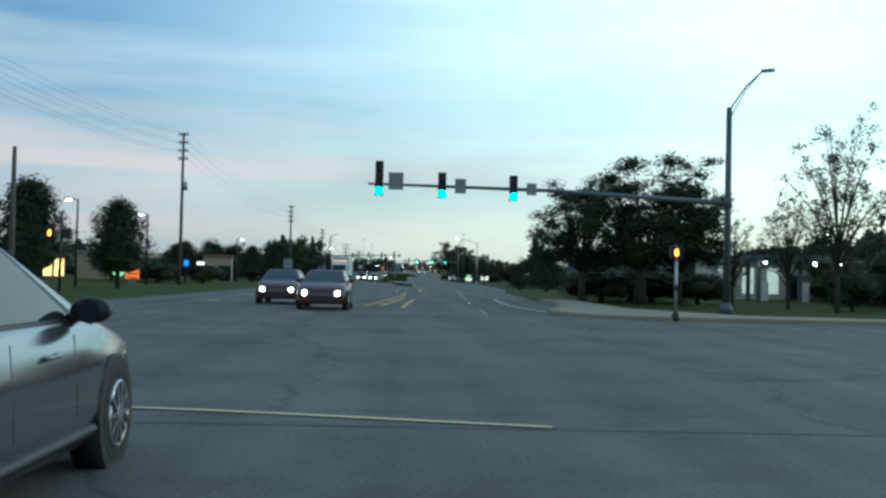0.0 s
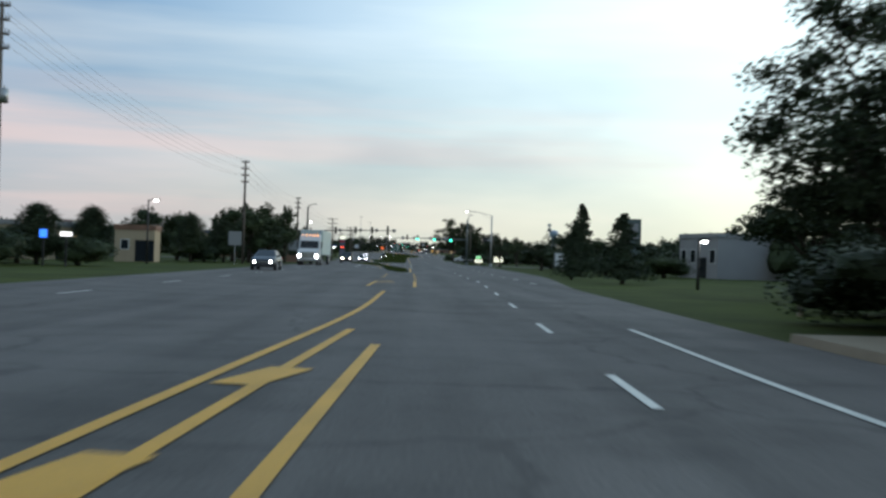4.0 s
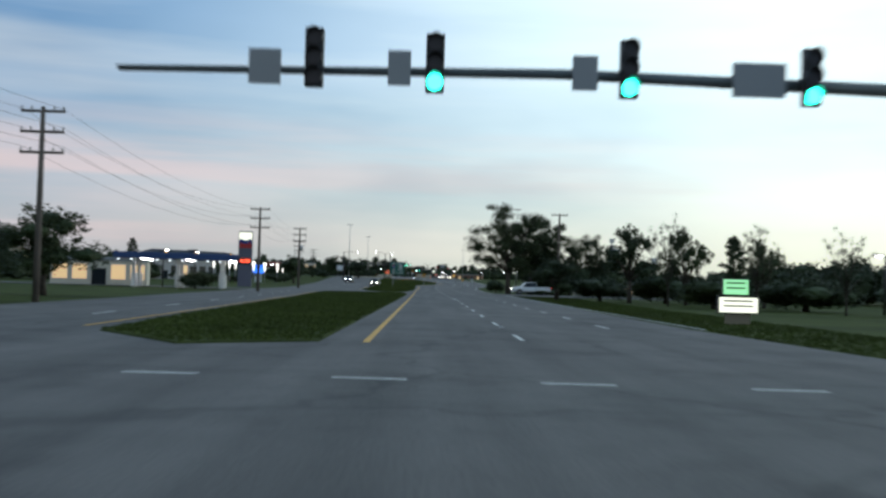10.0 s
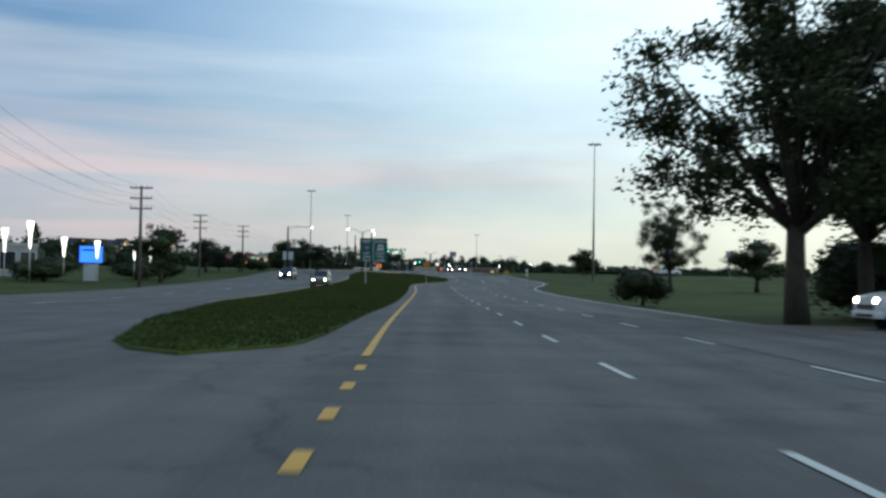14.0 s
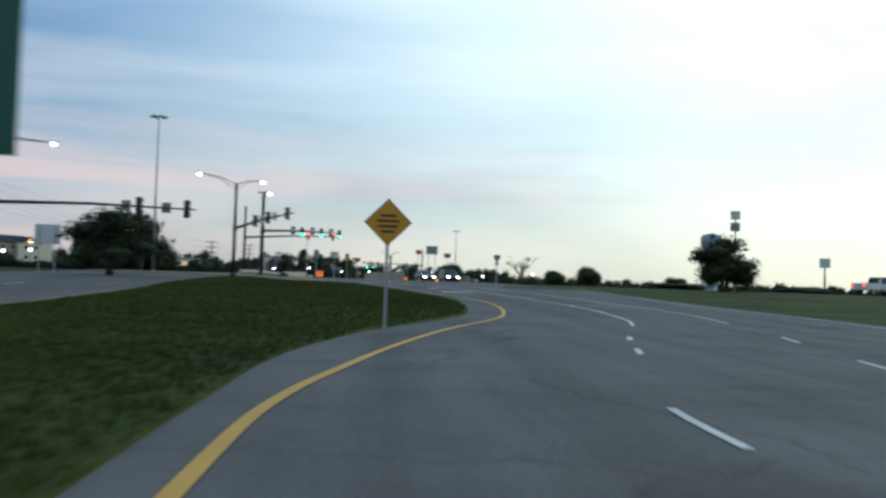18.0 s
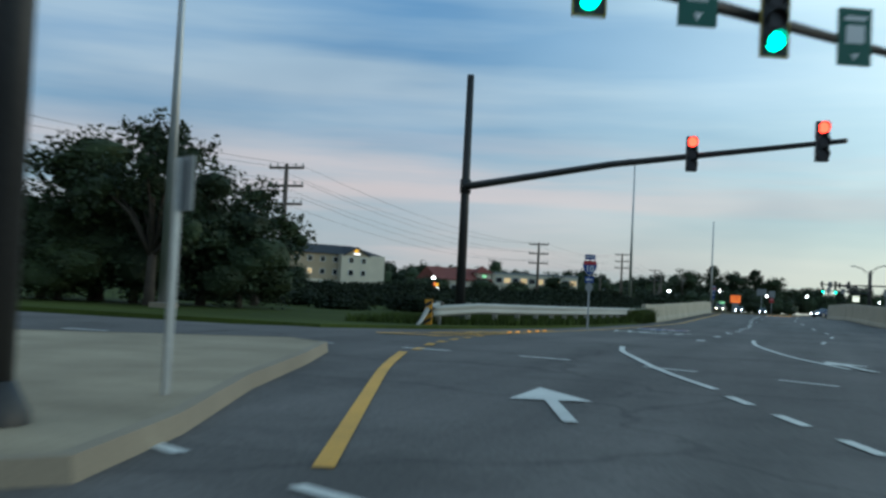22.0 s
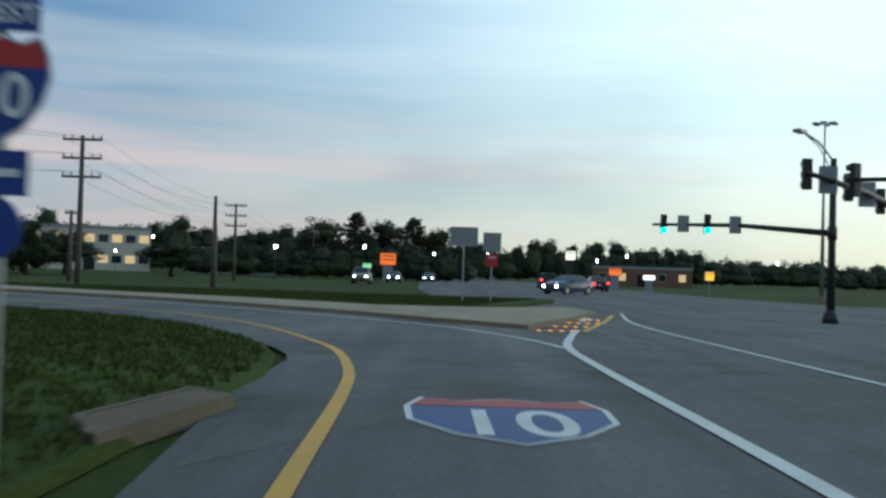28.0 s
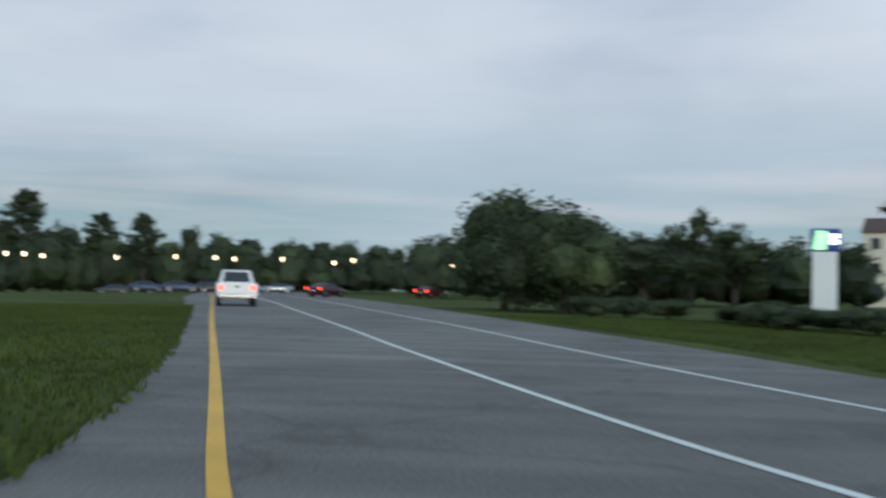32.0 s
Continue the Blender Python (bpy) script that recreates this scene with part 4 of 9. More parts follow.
island("traffic_island", [(10.9, 531.5), (12.2, 528.6), (13.8, 526.5), (16.0, 526.0), (16.4, 529), (13.0, 533)], 0.12, GRASS, CONCRETE, "small kerbed grass island by the turning lane", "traffic island")
painted("white_edge_line", [[(12.9, 525.2), (12.95, 523.2), (13.4, 521.9), (14.6, 521.2), (17, 520.6)]], 0.14, WHITE, "curved white line round the turning lane")


# ---- trees ----
def leaves(bm, centre, radius, n, size, rng, flat=1.0, mi=0, shell=0.55):
    for _ in range(n):
        d = Vector((rng.gauss(0, 1), rng.gauss(0, 1), rng.gauss(0, 1))).normalized()
        r = radius * (shell + (1.08 - shell) * rng.random())
        c = Vector(centre) + Vector((d.x * r, d.y * r, d.z * r * flat))
        s = size * (0.6 + 0.8 * rng.random())
        u = Vector((rng.gauss(0, 1), rng.gauss(0, 1), rng.gauss(0, 0.6))).normalized()
        v = u.cross(Vector((rng.gauss(0, 1), rng.gauss(0, 1), rng.gauss(0, 1)))).normalized()
        pts = [c + u * s, c + v * s * 0.55 + u * s * 0.2, c - u * s, c - v * s * 0.55 - u * s * 0.1]
        bm.faces.new([bm.verts.new(p) for p in pts]).material_index = mi


def lump(bm, centre, radius, rng, flat=0.8, mi=0, sub=2):
    r = bmesh.ops.create_icosphere(bm, subdivisions=sub, radius=radius)
    for v in r["verts"]:
        k = 0.8 + 0.36 * rng.random()
        v.co = Vector((v.co.x * k, v.co.y * k, v.co.z * k * flat)) + Vector(centre)


TREES = {}


def make_tree(kind, seed, name, label, leaf, hide=True):
    """A tree 8 m high and about 6 m wide with its foot at the origin."""
    rng = random.Random(seed)
    ob = thing(name, label, "tree" if name != "bush" else "bush", pose(0, -500 - 30 * len(TREES), -60))
    tb, cb = bmesh.new(), bmesh.new()
    if kind == "broad" or kind == "airy":
        fork = 1.9 + rng.random() * 0.6
        tube(tb, [(0, 0, -0.2), (0.05, 0, fork * 0.5), (0, 0.05, fork)], [0.3, 0.22, 0.18], 8)
        blobs = []
        n = 9 if kind == "broad" else 11
        for i in range(n):
            a = i * math.tau / n * 1.62 + rng.random()
            up = i / (n - 1)
            rad = (2.3 * math.sin(math.pi * (0.25 + 0.7 * up))) * (0.75 + 0.4 * rng.random())
            end = Vector((math.cos(a) * rad, math.sin(a) * rad, 2.9 + 4.1 * up + rng.uniform(-0.3, 0.3)))
            mid = Vector((end.x * 0.45, end.y * 0.45, fork + (end.z - fork) * 0.6))
            tube(tb, [(0, 0, fork - 0.15), mid, end], [0.13, 0.08, 0.025], 5)
            blobs.append((end, 1.15 + 0.45 * rng.random()))
        blobs.append((Vector((0, 0, 5.0)), 1.6))
        for c, r in blobs:
            if kind == "broad":
                lump(cb, c, r * 0.6, rng)
                leaves(cb, c, r * 1.05, 520, 0.12, rng, 0.9, shell=0.45)
            else:
                r *= 0.8
                lump(cb, c, r * 0.45, rng)
                leaves(cb, c, r, 190, 0.15, rng, 0.85, shell=0.3)
            for _ in range(4):
                d = Vector((rng.gauss(0, 1), rng.gauss(0, 1), rng.gauss(0.2, 0.7))).normalized() * r * 1.08
                leaves(cb, c + d, 0.42, 44, 0.12, rng, shell=0.1)
    elif kind == "conifer":
        tube(tb, [(0, 0, -0.2), (0, 0, 4), (0.03, 0, 7.9)], [0.22, 0.13, 0.02], 7)
        for i in range(34):
            up = i / 33
            z = 0.7 + 6.9 * up
            rad = 2.6 * (1 - up) ** 0.85 + 0.15
            for k in range(4):
                a = rng.random() * math.tau
                tip = Vector((math.cos(a) * rad, math.sin(a) * rad, z - 0.25 * rad * 0.4 + 0.1))
                if i % 4 == 0 and k < 2:
                    tube(tb, [(0, 0, z), tip * 0.9 + Vector((0, 0, z * 0.1))], [0.04, 0.012], 4)
                for q in (0.45, 0.75, 1.0):
                    leaves(cb, (tip.x * q, tip.y * q, z + (tip.z - z) * q), 0.3 + 0.15 * rad * 0.4, 13, 0.14, rng, 0.6, shell=0.1)
        for i in range(6):
            lump(cb, (0, 0, 1.2 + i * 0.95), (1.5 - i * 0.22) * 0.75, rng)
    elif kind == "pine":
        tube(tb, [(0, 0, -0.2), (0.1, 0, 4), (0.05, 0.05, 7.8)], [0.2, 0.14, 0.03], 7)
        for i in range(30):
            up = i / 29
            z, a = 2.9 + 4.8 * up, i * 2.4 + rng.random()
            rad = (0.4 + 2.2 * (1 - up) ** 0.7 * (0.55 + 0.45 * min(1, up * 4))) * (0.5 + 0.65 * rng.random())
            tip = Vector((math.cos(a) * rad, math.sin(a) * rad, z + 0.2))
            tube(tb, [(0.05, 0, z - 0.2), tip], [0.05, 0.015], 4)
            lump(cb, tip * 0.6 + Vector((0, 0, z * 0.4)), 0.42, rng, 0.65, sub=1)
            leaves(cb, tip, 0.62, 90, 0.13, rng, 0.55, shell=0.15)
            leaves(cb, (tip.x * 0.5, tip.y * 0.5, z + 0.1), 0.62, 80, 0.13, rng, 0.55, shell=0.1)
        leaves(cb, (0.05, 0.05, 7.75), 0.35, 60, 0.12, rng, 1.2, shell=0.1)
    elif kind == "bare":
        tube(tb, [(0, 0, -0.2), (0, 0, 2.5)], [0.2, 0.14], 6)
        for i in range(16):
            a, l = rng.random() * math.tau, 2.2 + rng.random() * 1.2
            mid = Vector((math.cos(a) * l * 0.45, math.sin(a) * l * 0.45, 4.2 + rng.random()))
            end = Vector((math.cos(a) * l, math.sin(a) * l, 5.6 + rng.random() * 2.3))
            tube(tb, [(0, 0, 2.2), mid, end], [0.09, 0.05, 0.015], 4)
            for _ in range(4):
                d = Vector((rng.gauss(0, 0.8), rng.gauss(0, 0.8), 0.7 + rng.random()))
                tube(tb, [mid, mid + d], [0.03, 0.01], 3)
            leaves(cb, end, 0.6, 22, 0.11, rng, shell=0.1)
    elif kind == "upright":                          # dense pear-shaped crown that starts near the ground
        tube(tb, [(0, 0, -0.2), (0.04, 0, 2.5), (0, 0.03, 6.5)], [0.2, 0.14, 0.04], 7)
        for i in range(64):
            up = (i + 0.5) / 64
            a, z = i * 2.4 + rng.random() * 0.7, 1.8 + 5.7 * up
            rad = 2.75 * (1 - up) ** 0.5 * min(1.0, 0.62 + 1.6 * up) * (0.72 + 0.36 * rng.random())
            tip = Vector((math.cos(a) * rad, math.sin(a) * rad, z + 0.45))
            tube(tb, [(0.02, 0, max(1.2, z - 0.5)), tip], [0.045, 0.01], 4)
            leaves(cb, tip, 0.5 + 0.25 * rng.random(), 110, 0.085, rng, 1.15, shell=0.1)
            leaves(cb, (tip.x * 0.62, tip.y * 0.62, z + 0.15), 0.75, 120, 0.09, rng, 0.9, shell=0.1)
        for i in range(7):
            lump(cb, (0, 0, 2.5 + i * 0.68), 1.6 * (1 - i / 8.5) ** 0.6, rng, 0.8)
    elif kind == "lacy":                             # thin young tree, the sky shows between its twigs
        tube(tb, [(0, 0, -0.2), (0.05, 0, 1.6), (0, 0.05, 3.0)], [0.13, 0.1, 0.08], 7)
        for i in range(18):
            a, up = i * 2.4 + rng.random() * 0.8, (i + 0.5) / 18
            rad = 2.7 * math.sin(math.pi * (0.18 + 0.7 * up)) ** 0.8 * (0.55 + 0.5 * rng.random())
            end = Vector((math.cos(a) * rad, math.sin(a) * rad, 2.6 + 5.0 * up + rng.uniform(-0.3, 0.3)))
            mid = Vector((end.x * 0.45, end.y * 0.45, 2.0 + (end.z - 2.0) * 0.6))
            tube(tb, [(0, 0, 1.4 + 1.4 * up), mid, end], [0.055, 0.035, 0.008], 5)
            for _ in range(7):
                tw = mid + (end - mid) * rng.uniform(-0.2, 1.0)
                tip = tw + Vector((rng.gauss(0, 0.5), rng.gauss(0, 0.5), rng.gauss(0.2, 0.4)))
                tube(tb, [tw, tip], [0.014, 0.005], 3)
                leaves(cb, tip, 0.3 + 0.2 * rng.random(), 46, 0.055, rng, 0.8, shell=0.1)
            leaves(cb, end, 0.4, 60, 0.055, rng, 0.8, shell=0.1)
    elif kind == "oak":                              # large open crown of many small clumps
        fork = 2.0
        tube(tb, [(0, 0, -0.2), (0.04, 0.02, 1.0), (0, 0.05, fork)], [0.24, 0.18, 0.15], 9)
        for i in range(15):
            a = i * 2.4 + rng.random() * 0.8
            up = (i + 0.5) / 15
            rad = 2.6 * math.sin(math.pi * (0.2 + 0.72 * up)) ** 0.8 * (0.65 + 0.5 * rng.random())
            end = Vector((math.cos(a) * rad, math.sin(a) * rad, 2.5 + 4.9 * up + rng.uniform(-0.3, 0.3)))
            mid = Vector((end.x * 0.5 + rng.uniform(-0.15, 0.15), end.y * 0.5, fork + (end.z - fork) * 0.55))
            tube(tb, [(0, 0, fork - 0.2), mid, end], [0.085, 0.05, 0.012], 5)
            for _ in range(6):
                tw = mid + (end - mid) * rng.uniform(0.1, 1.0)
                tip = tw + Vector((rng.gauss(0, 0.55), rng.gauss(0, 0.55), rng.gauss(0.15, 0.4)))
                tube(tb, [tw, tip], [0.02, 0.006], 3)
                leaves(cb, tip, 0.42 + 0.3 * rng.random(), 250, 0.058, rng, 0.75, shell=0.1)
            leaves(cb, end, 0.65, 430, 0.058, rng, 0.8, shell=0.1)
            leaves(cb, mid, 0.58, 260, 0.058, rng, 0.8, shell=0.05)
    else:                                            # bush: 8 high, 6 wide in its own scale
        tube(tb, [(0, 0, -0.2), (0, 0, 2.0)], [0.25, 0.12], 5)
        for i in range(11):
            a = i * 2.4
            rad = 1.7 * math.sqrt(i / 10)
            c = (math.cos(a) * rad, math.sin(a) * rad, 2.2 + 3.2 * rng.random() * (1 - 0.3 * i / 10))
            lump(cb, c, 1.2, rng, 1.2)
            leaves(cb, c, 1.7, 760, 0.14, rng, 1.2)
    part("trunk", tb, BARK, ob)
    part("crown", cb, leaf, ob)
    TREES[(kind, seed)] = ob
    return ob


def plant(key, x, y, h, w, turn=None, label="", group=""):
    base = TREES[key]
    m = Matrix.LocRotScale((x, y, H(x, y) - 0.05), Euler((0, 0, turn if turn is not None else (x * 7.3 + y * 3.1) % math.tau)), (w / 6, w / 6, h / 8))
    if key in used_trees:
        ob = copy_thing(base, m @ Matrix.Diagonal((1 / base.scale.x, 1 / base.scale.y, 1 / base.scale.z, 1)))
    else:
        used_trees.add(key)
        base.matrix_basis = m
        ob = base
    if label:
        ob["label"] = label
    if group:
        ob["group"] = group
    return ob


used_trees = set()
for s in (1, 2, 3):
    make_tree("broad", s, "broadleaf_tree", "broad dark green roadside tree", LEAF if s != 2 else LEAF2)
make_tree("airy", 4, "broadleaf_tree", "tall open-crowned tree with gaps in its leaves", LEAF)
make_tree("airy", 5, "broadleaf_tree", "open-crowned tree with thin dark branches", LEAF2)
make_tree("conifer", 6, "conifer", "dark green pointed conifer by the road", NEEDLE)
make_tree("pine", 7, "pine_tree", "tall pine with a bare lower trunk", NEEDLE)
make_tree("oak", 11, "broadleaf_tree", "large lacy roadside oak with a dark trunk", LEAF)
make_tree("oak", 12, "broadleaf_tree", "large lacy roadside tree with spreading branches", LEAF2)
make_tree("bare", 8, "bare_tree", "thin nearly leafless tree on the verge", LEAF2)
make_tree("bush", 9, "bush", "rounded dense dark green bush", LEAF2)
make_tree("bush", 10, "bush", "uneven roadside shrub with dense leaves", LEAF)
make_tree("upright", 13, "broadleaf_tree", "dense dark pear-shaped tree leafy to the ground", LEAF2)
make_tree("lacy", 14, "broadleaf_tree", "thin young tree with sky showing through its twigs", LEAF)
make_tree("lacy", 15, "broadleaf_tree", "tall open tree with few leaves and fine branches", LEAF2)
O1, O2 = ("oak", 11), ("oak", 12)
UP, LA, LB = ("upright", 13), ("lacy", 14), ("lacy", 15)
B1, B2, B3, A4, A5, CO, PI, BA, U9, U10 = [("broad", 1), ("broad", 2), ("broad", 3), ("airy", 4), ("airy", 5), ("conifer", 6), ("pine", 7), ("bare", 8), ("bush", 9), ("bush", 10)]
for key, x, y, h, w in [
        # first junction
        (O1, 13.6, 60.5, 9.0, 10.4), (O2, 10.4, 61.5, 7.8, 7.0), (O2, 16.6, 63.5, 8.0, 8.0), (LB, 21.5, 51.5, 10.2, 7.0), (LA, 21.4, 58, 6.4, 5.4), (LA, 18.9, 60, 5.4, 4.0), (U9, 24.2, 56, 2.9, 3.2), (UP, -21.6, 60.4, 6.3, 6.2), (UP, -20.9, 76.6, 6.3, 6.2), (U9, -26.0, 110, 3.0, 5.0), (UP, -25.2, 116, 4.2, 5.4), (U10, -22.6, 117, 2.6, 5.6), (U9, -30.5, 116, 3.6, 6.0), (UP, -34, 122, 4.6, 6.0), (U10, -28.4, 121, 3.4, 6.0), (UP, -31.5, 150, 5.4, 6.0), (UP, -23.2, 158, 5.2, 5.2), (UP, -20.6, 164, 4.8, 4.8),
        (B2, -32.7, 176, 6.6, 5.6), (B1, -29.2, 179, 6.3, 6.0), (B3, -22.4, 181, 6.7, 7.5), (A4, -18.1, 181, 7.8, 5.2), (CO, 14.6, 108.5, 4.6, 4.4), (CO, 12.9, 118.6, 3.2, 3.2), (B2, 17.4, 84, 5.0, 6.0), (U9, 15.5, 72, 3.0, 6.5), (U10, 18.5, 66, 2.4, 5.0), (U9, 12.4, 66, 2.6, 5.5), (U10, 16.2, 69, 2.8, 6.0),
        # before the second junction
        (B1, -18.8, 171.5, 6.8, 6.0), (B3, -17.1, 176.5, 5.8, 6.0), (A4, -15.7, 182, 7.4, 4.0), (CO, -22.1, 166.6, 5.6, 3.0), (U9, -22.6, 162.7, 2.6, 4.6), (U10, -25, 168, 3.8, 6.0), (CO, 17.1, 139.8, 6.9, 4.2), (A5, 20.6, 165.8, 6.2, 4.8), (B2, 18.6, 181, 3.8, 5.2), (B3, 20.8, 172, 4.2, 5.4), (B1, 23.4, 163.8, 4.1, 5.4), (B2, 26.5, 157.7, 3.3, 6.0), (U9, 21.0, 148, 2.6, 6.0), (U10, 25.5, 142, 2.6, 6.0), (A5, 15.9, 214, 5.0, 3.8), (A4, 21, 236, 5.5, 3.6),
        (B2, -22.9, 201.7, 7.7, 5.4), (CO, -18.4, 203.6, 8.7, 3.8), (A5, -16.3, 211.7, 5.7, 3.6), (U9, -20, 193, 3.4, 7.0), (B3, 27.2, 199, 4.6, 5.8), (LB, 23.4, 206, 5.8, 7.4), (U9, 25.6, 204, 2.2, 5.0), (U10, 23.6, 209, 2.6, 5.0), (U9, 27, 188, 3.2, 8.0), (U10, 31, 196, 3.6, 8.0),
        # between the second junction and the driveway
        (CO, -23.2, 196, 8.6, 5.6), (UP, -20.5, 239, 5.2, 6.6), (UP, -24.8, 243, 5.6, 7.2), (UP, -23.2, 262, 4.8, 6.4), (UP, -19.9, 267, 4.2, 5.6), (B1, -27.2, 216, 6.4, 6.4), (U10, -24.4, 226, 3.2, 6.5), (U9, -27.5, 241, 3.6, 7.0), (U10, -29.5, 252, 3.4, 7.0), (U9, -32, 268, 3.4, 7.5), (B2, -30.5, 262, 5.4, 5.6), (B1, -25.6, 253.7, 5.0, 3.8), (B2, -25.9, 263.7, 5.4, 4.2), (U9, -24.9, 275.7, 3.7, 3.6), (B3, -20.9, 279.6, 5.1, 5.8), (B2, 15.8, 323, 4.2, 5.0), (LB, 22.2, 301, 7.4, 4.2), (LA, 26.3, 291, 6.4, 4.0), (LB, 29.6, 283, 5.6, 3.8), (U10, 24.6, 296, 2.8, 6.0), (B3, 35.2, 265, 4.8, 6.0), (A5, 21.8, 315.2, 7.5, 5.2), (A4, 25.9, 310.1, 7.0, 4.0), (PI, 29.7, 308.1, 6.2, 3.2), (A4, 31.4, 305, 5.9, 3.6), (U9, 20.7, 325.3, 3.2, 6.6), (U10, 26, 318, 3.8, 8.0), (U9, 32, 312, 3.6, 8.0), (U10, 31, 294, 3.2, 8.0), (U9, 36, 282, 3.4, 8.0),
        # trees by the driveway
        (O1, 15.1, 376.5, 14.0, 12.4), (U9, 25.5, 383.5, 6.6, 7.6), (U10, 31.5, 386.5, 6.0, 7.6), (U9, 20.6, 382.5, 4.6, 5.6), (O2, 18.8, 379.5, 13.6, 9.6), (O1, 22.6, 380.7, 12.3, 8.4), (O2, 28, 383.7, 10.6, 8.4), (B3, 33.9, 389.6, 7.3, 6.4), (B2, 40, 394, 6.6, 7.0), (U9, 14.9, 402, 3.0, 3.6), (U10, 19.5, 371.8, 1.3, 5.4), (U9, 24.5, 386, 3.0, 8.0),
        (B3, -28.2, 459, 6.1, 6.6), (B2, -17.9, 530, 5.0, 6.6), (O1, 28.9, 455, 10.4, 7.6), (B3, 40.2, 460, 5.8, 7.0), (B2, -36.2, 521.5, 5.7, 6.6), (UP, -35.0, 527, 3.3, 5.0), (UP, -31.3, 526, 3.3, 5.2), (U9, -28.2, 528, 2.9, 4.4), (U9, -34, 470, 3.0, 7.0), (U10, -40, 455, 3.2, 8.0), (U9, -44, 440, 3.0, 8.0), (U10, -42, 425, 2.6, 7.0), (U9, -24.5, 338, 2.6, 4.0), (U10, -33, 480, 3.0, 6.0),
        # interchange
        (U9, 10.9, 590.5, 3.6, 2.6), (U10, 28.7, 616, 3.2, 3.8), (U9, 33.9, 614.7, 4.4, 4.2), (U9, 58.7, 654, 3.6, 4.6), (U9, 34.4, 550.5, 5.2, 5.6), (B3, 33.4, 548.8, 5.0, 5.2), (BA, 23.5, 616.7, 4.6, 5.0), (U10, 62, 600, 1.6, 9.0), (U9, 55, 640, 1.8, 12.0),
        (B1, -29.6, 575, 6.8, 7.6), (A5, -25.4, 572.4, 7.0, 5.0), (B2, -25.8, 576.4, 5.6, 4.8), (A4, -26.3, 581.5, 5.6, 4.4), (U9, -27.6, 574.6, 5.4, 5.6), (U10, -31.0, 573.6, 5.2, 5.6), (U9, -24.2, 576.5, 4.0, 4.6), (U10, -29.2, 572.4, 3.4, 5.0), (B2, -47.5, 731, 5.2, 5.4),
        # slip road and hotels
        (U9, -52.4, 692.6, 2.6, 3.0), (U10, -92.4, 694.4, 7.0, 5.9), (U9, -87.5, 703.7, 5.9, 6.4), (U9, -71.2, 721, 4.7, 4.8), (U9, -70.7, 729.6, 5.2, 5.4), (U10, -71.3, 737, 4.7, 3.6), (U9, -62.9, 737.4, 5.6, 6.2), (U10, -57.4, 741.5, 5.0, 5.6), (U9, -53.4, 744.5, 4.6, 5.2), (PI, -134.6, 705.6, 14.6, 8.2), (U9, -105.0, 674.0, 8.2, 6.4), (U10, -108.5, 672.9, 8.8, 6.6), (U9, -110.5, 676.4, 8.4, 6.4), (U10, -103, 676.9, 6.4, 6.0), (A4, -157, 689.4, 10.2, 7.0), (B3, -147.5, 692.3, 7.4, 8.0), (B2, -151.6, 684, 6.3, 10.0), (PI, -186, 599, 14.8, 10.5), (PI, -187.6, 610, 11.5, 9.0), (PI, -193, 614, 11.9, 8.5), (U10, -95.3, 677.9, 1.3, 2.6), (U9, -97.0, 679.6, 1.4, 2.4), (U10, -96.6, 681.6, 1.2, 2.6), (U9, -90.7, 684.2, 1.1, 2.6), (U10, -87.5, 684.6, 1.3, 2.2), (U9, -85.2, 685.2, 1.2, 2.6), (U10, -84.2, 686.4, 1.0, 2.0), (U9, -81.7, 687.2, 1.2, 2.4), (U10, -78.5, 688.4, 1.1, 2.2), (U10, -58, 712, 2.6, 5.0), (U9, -55, 728, 2.8, 5.0), (PI, -28, 842, 12.6, 9.0), (B2, -23, 846, 11.4, 12.0), (PI, -17, 849, 12.2, 9.0), (B1, -12, 850, 10.6, 12.0), (B3, -35, 846, 10.8, 12.0), (B3, -48, 742, 4.0, 7.0), (B1, -40, 752, 3.8, 7.0)]:
    plant(key, x, y, h, w)


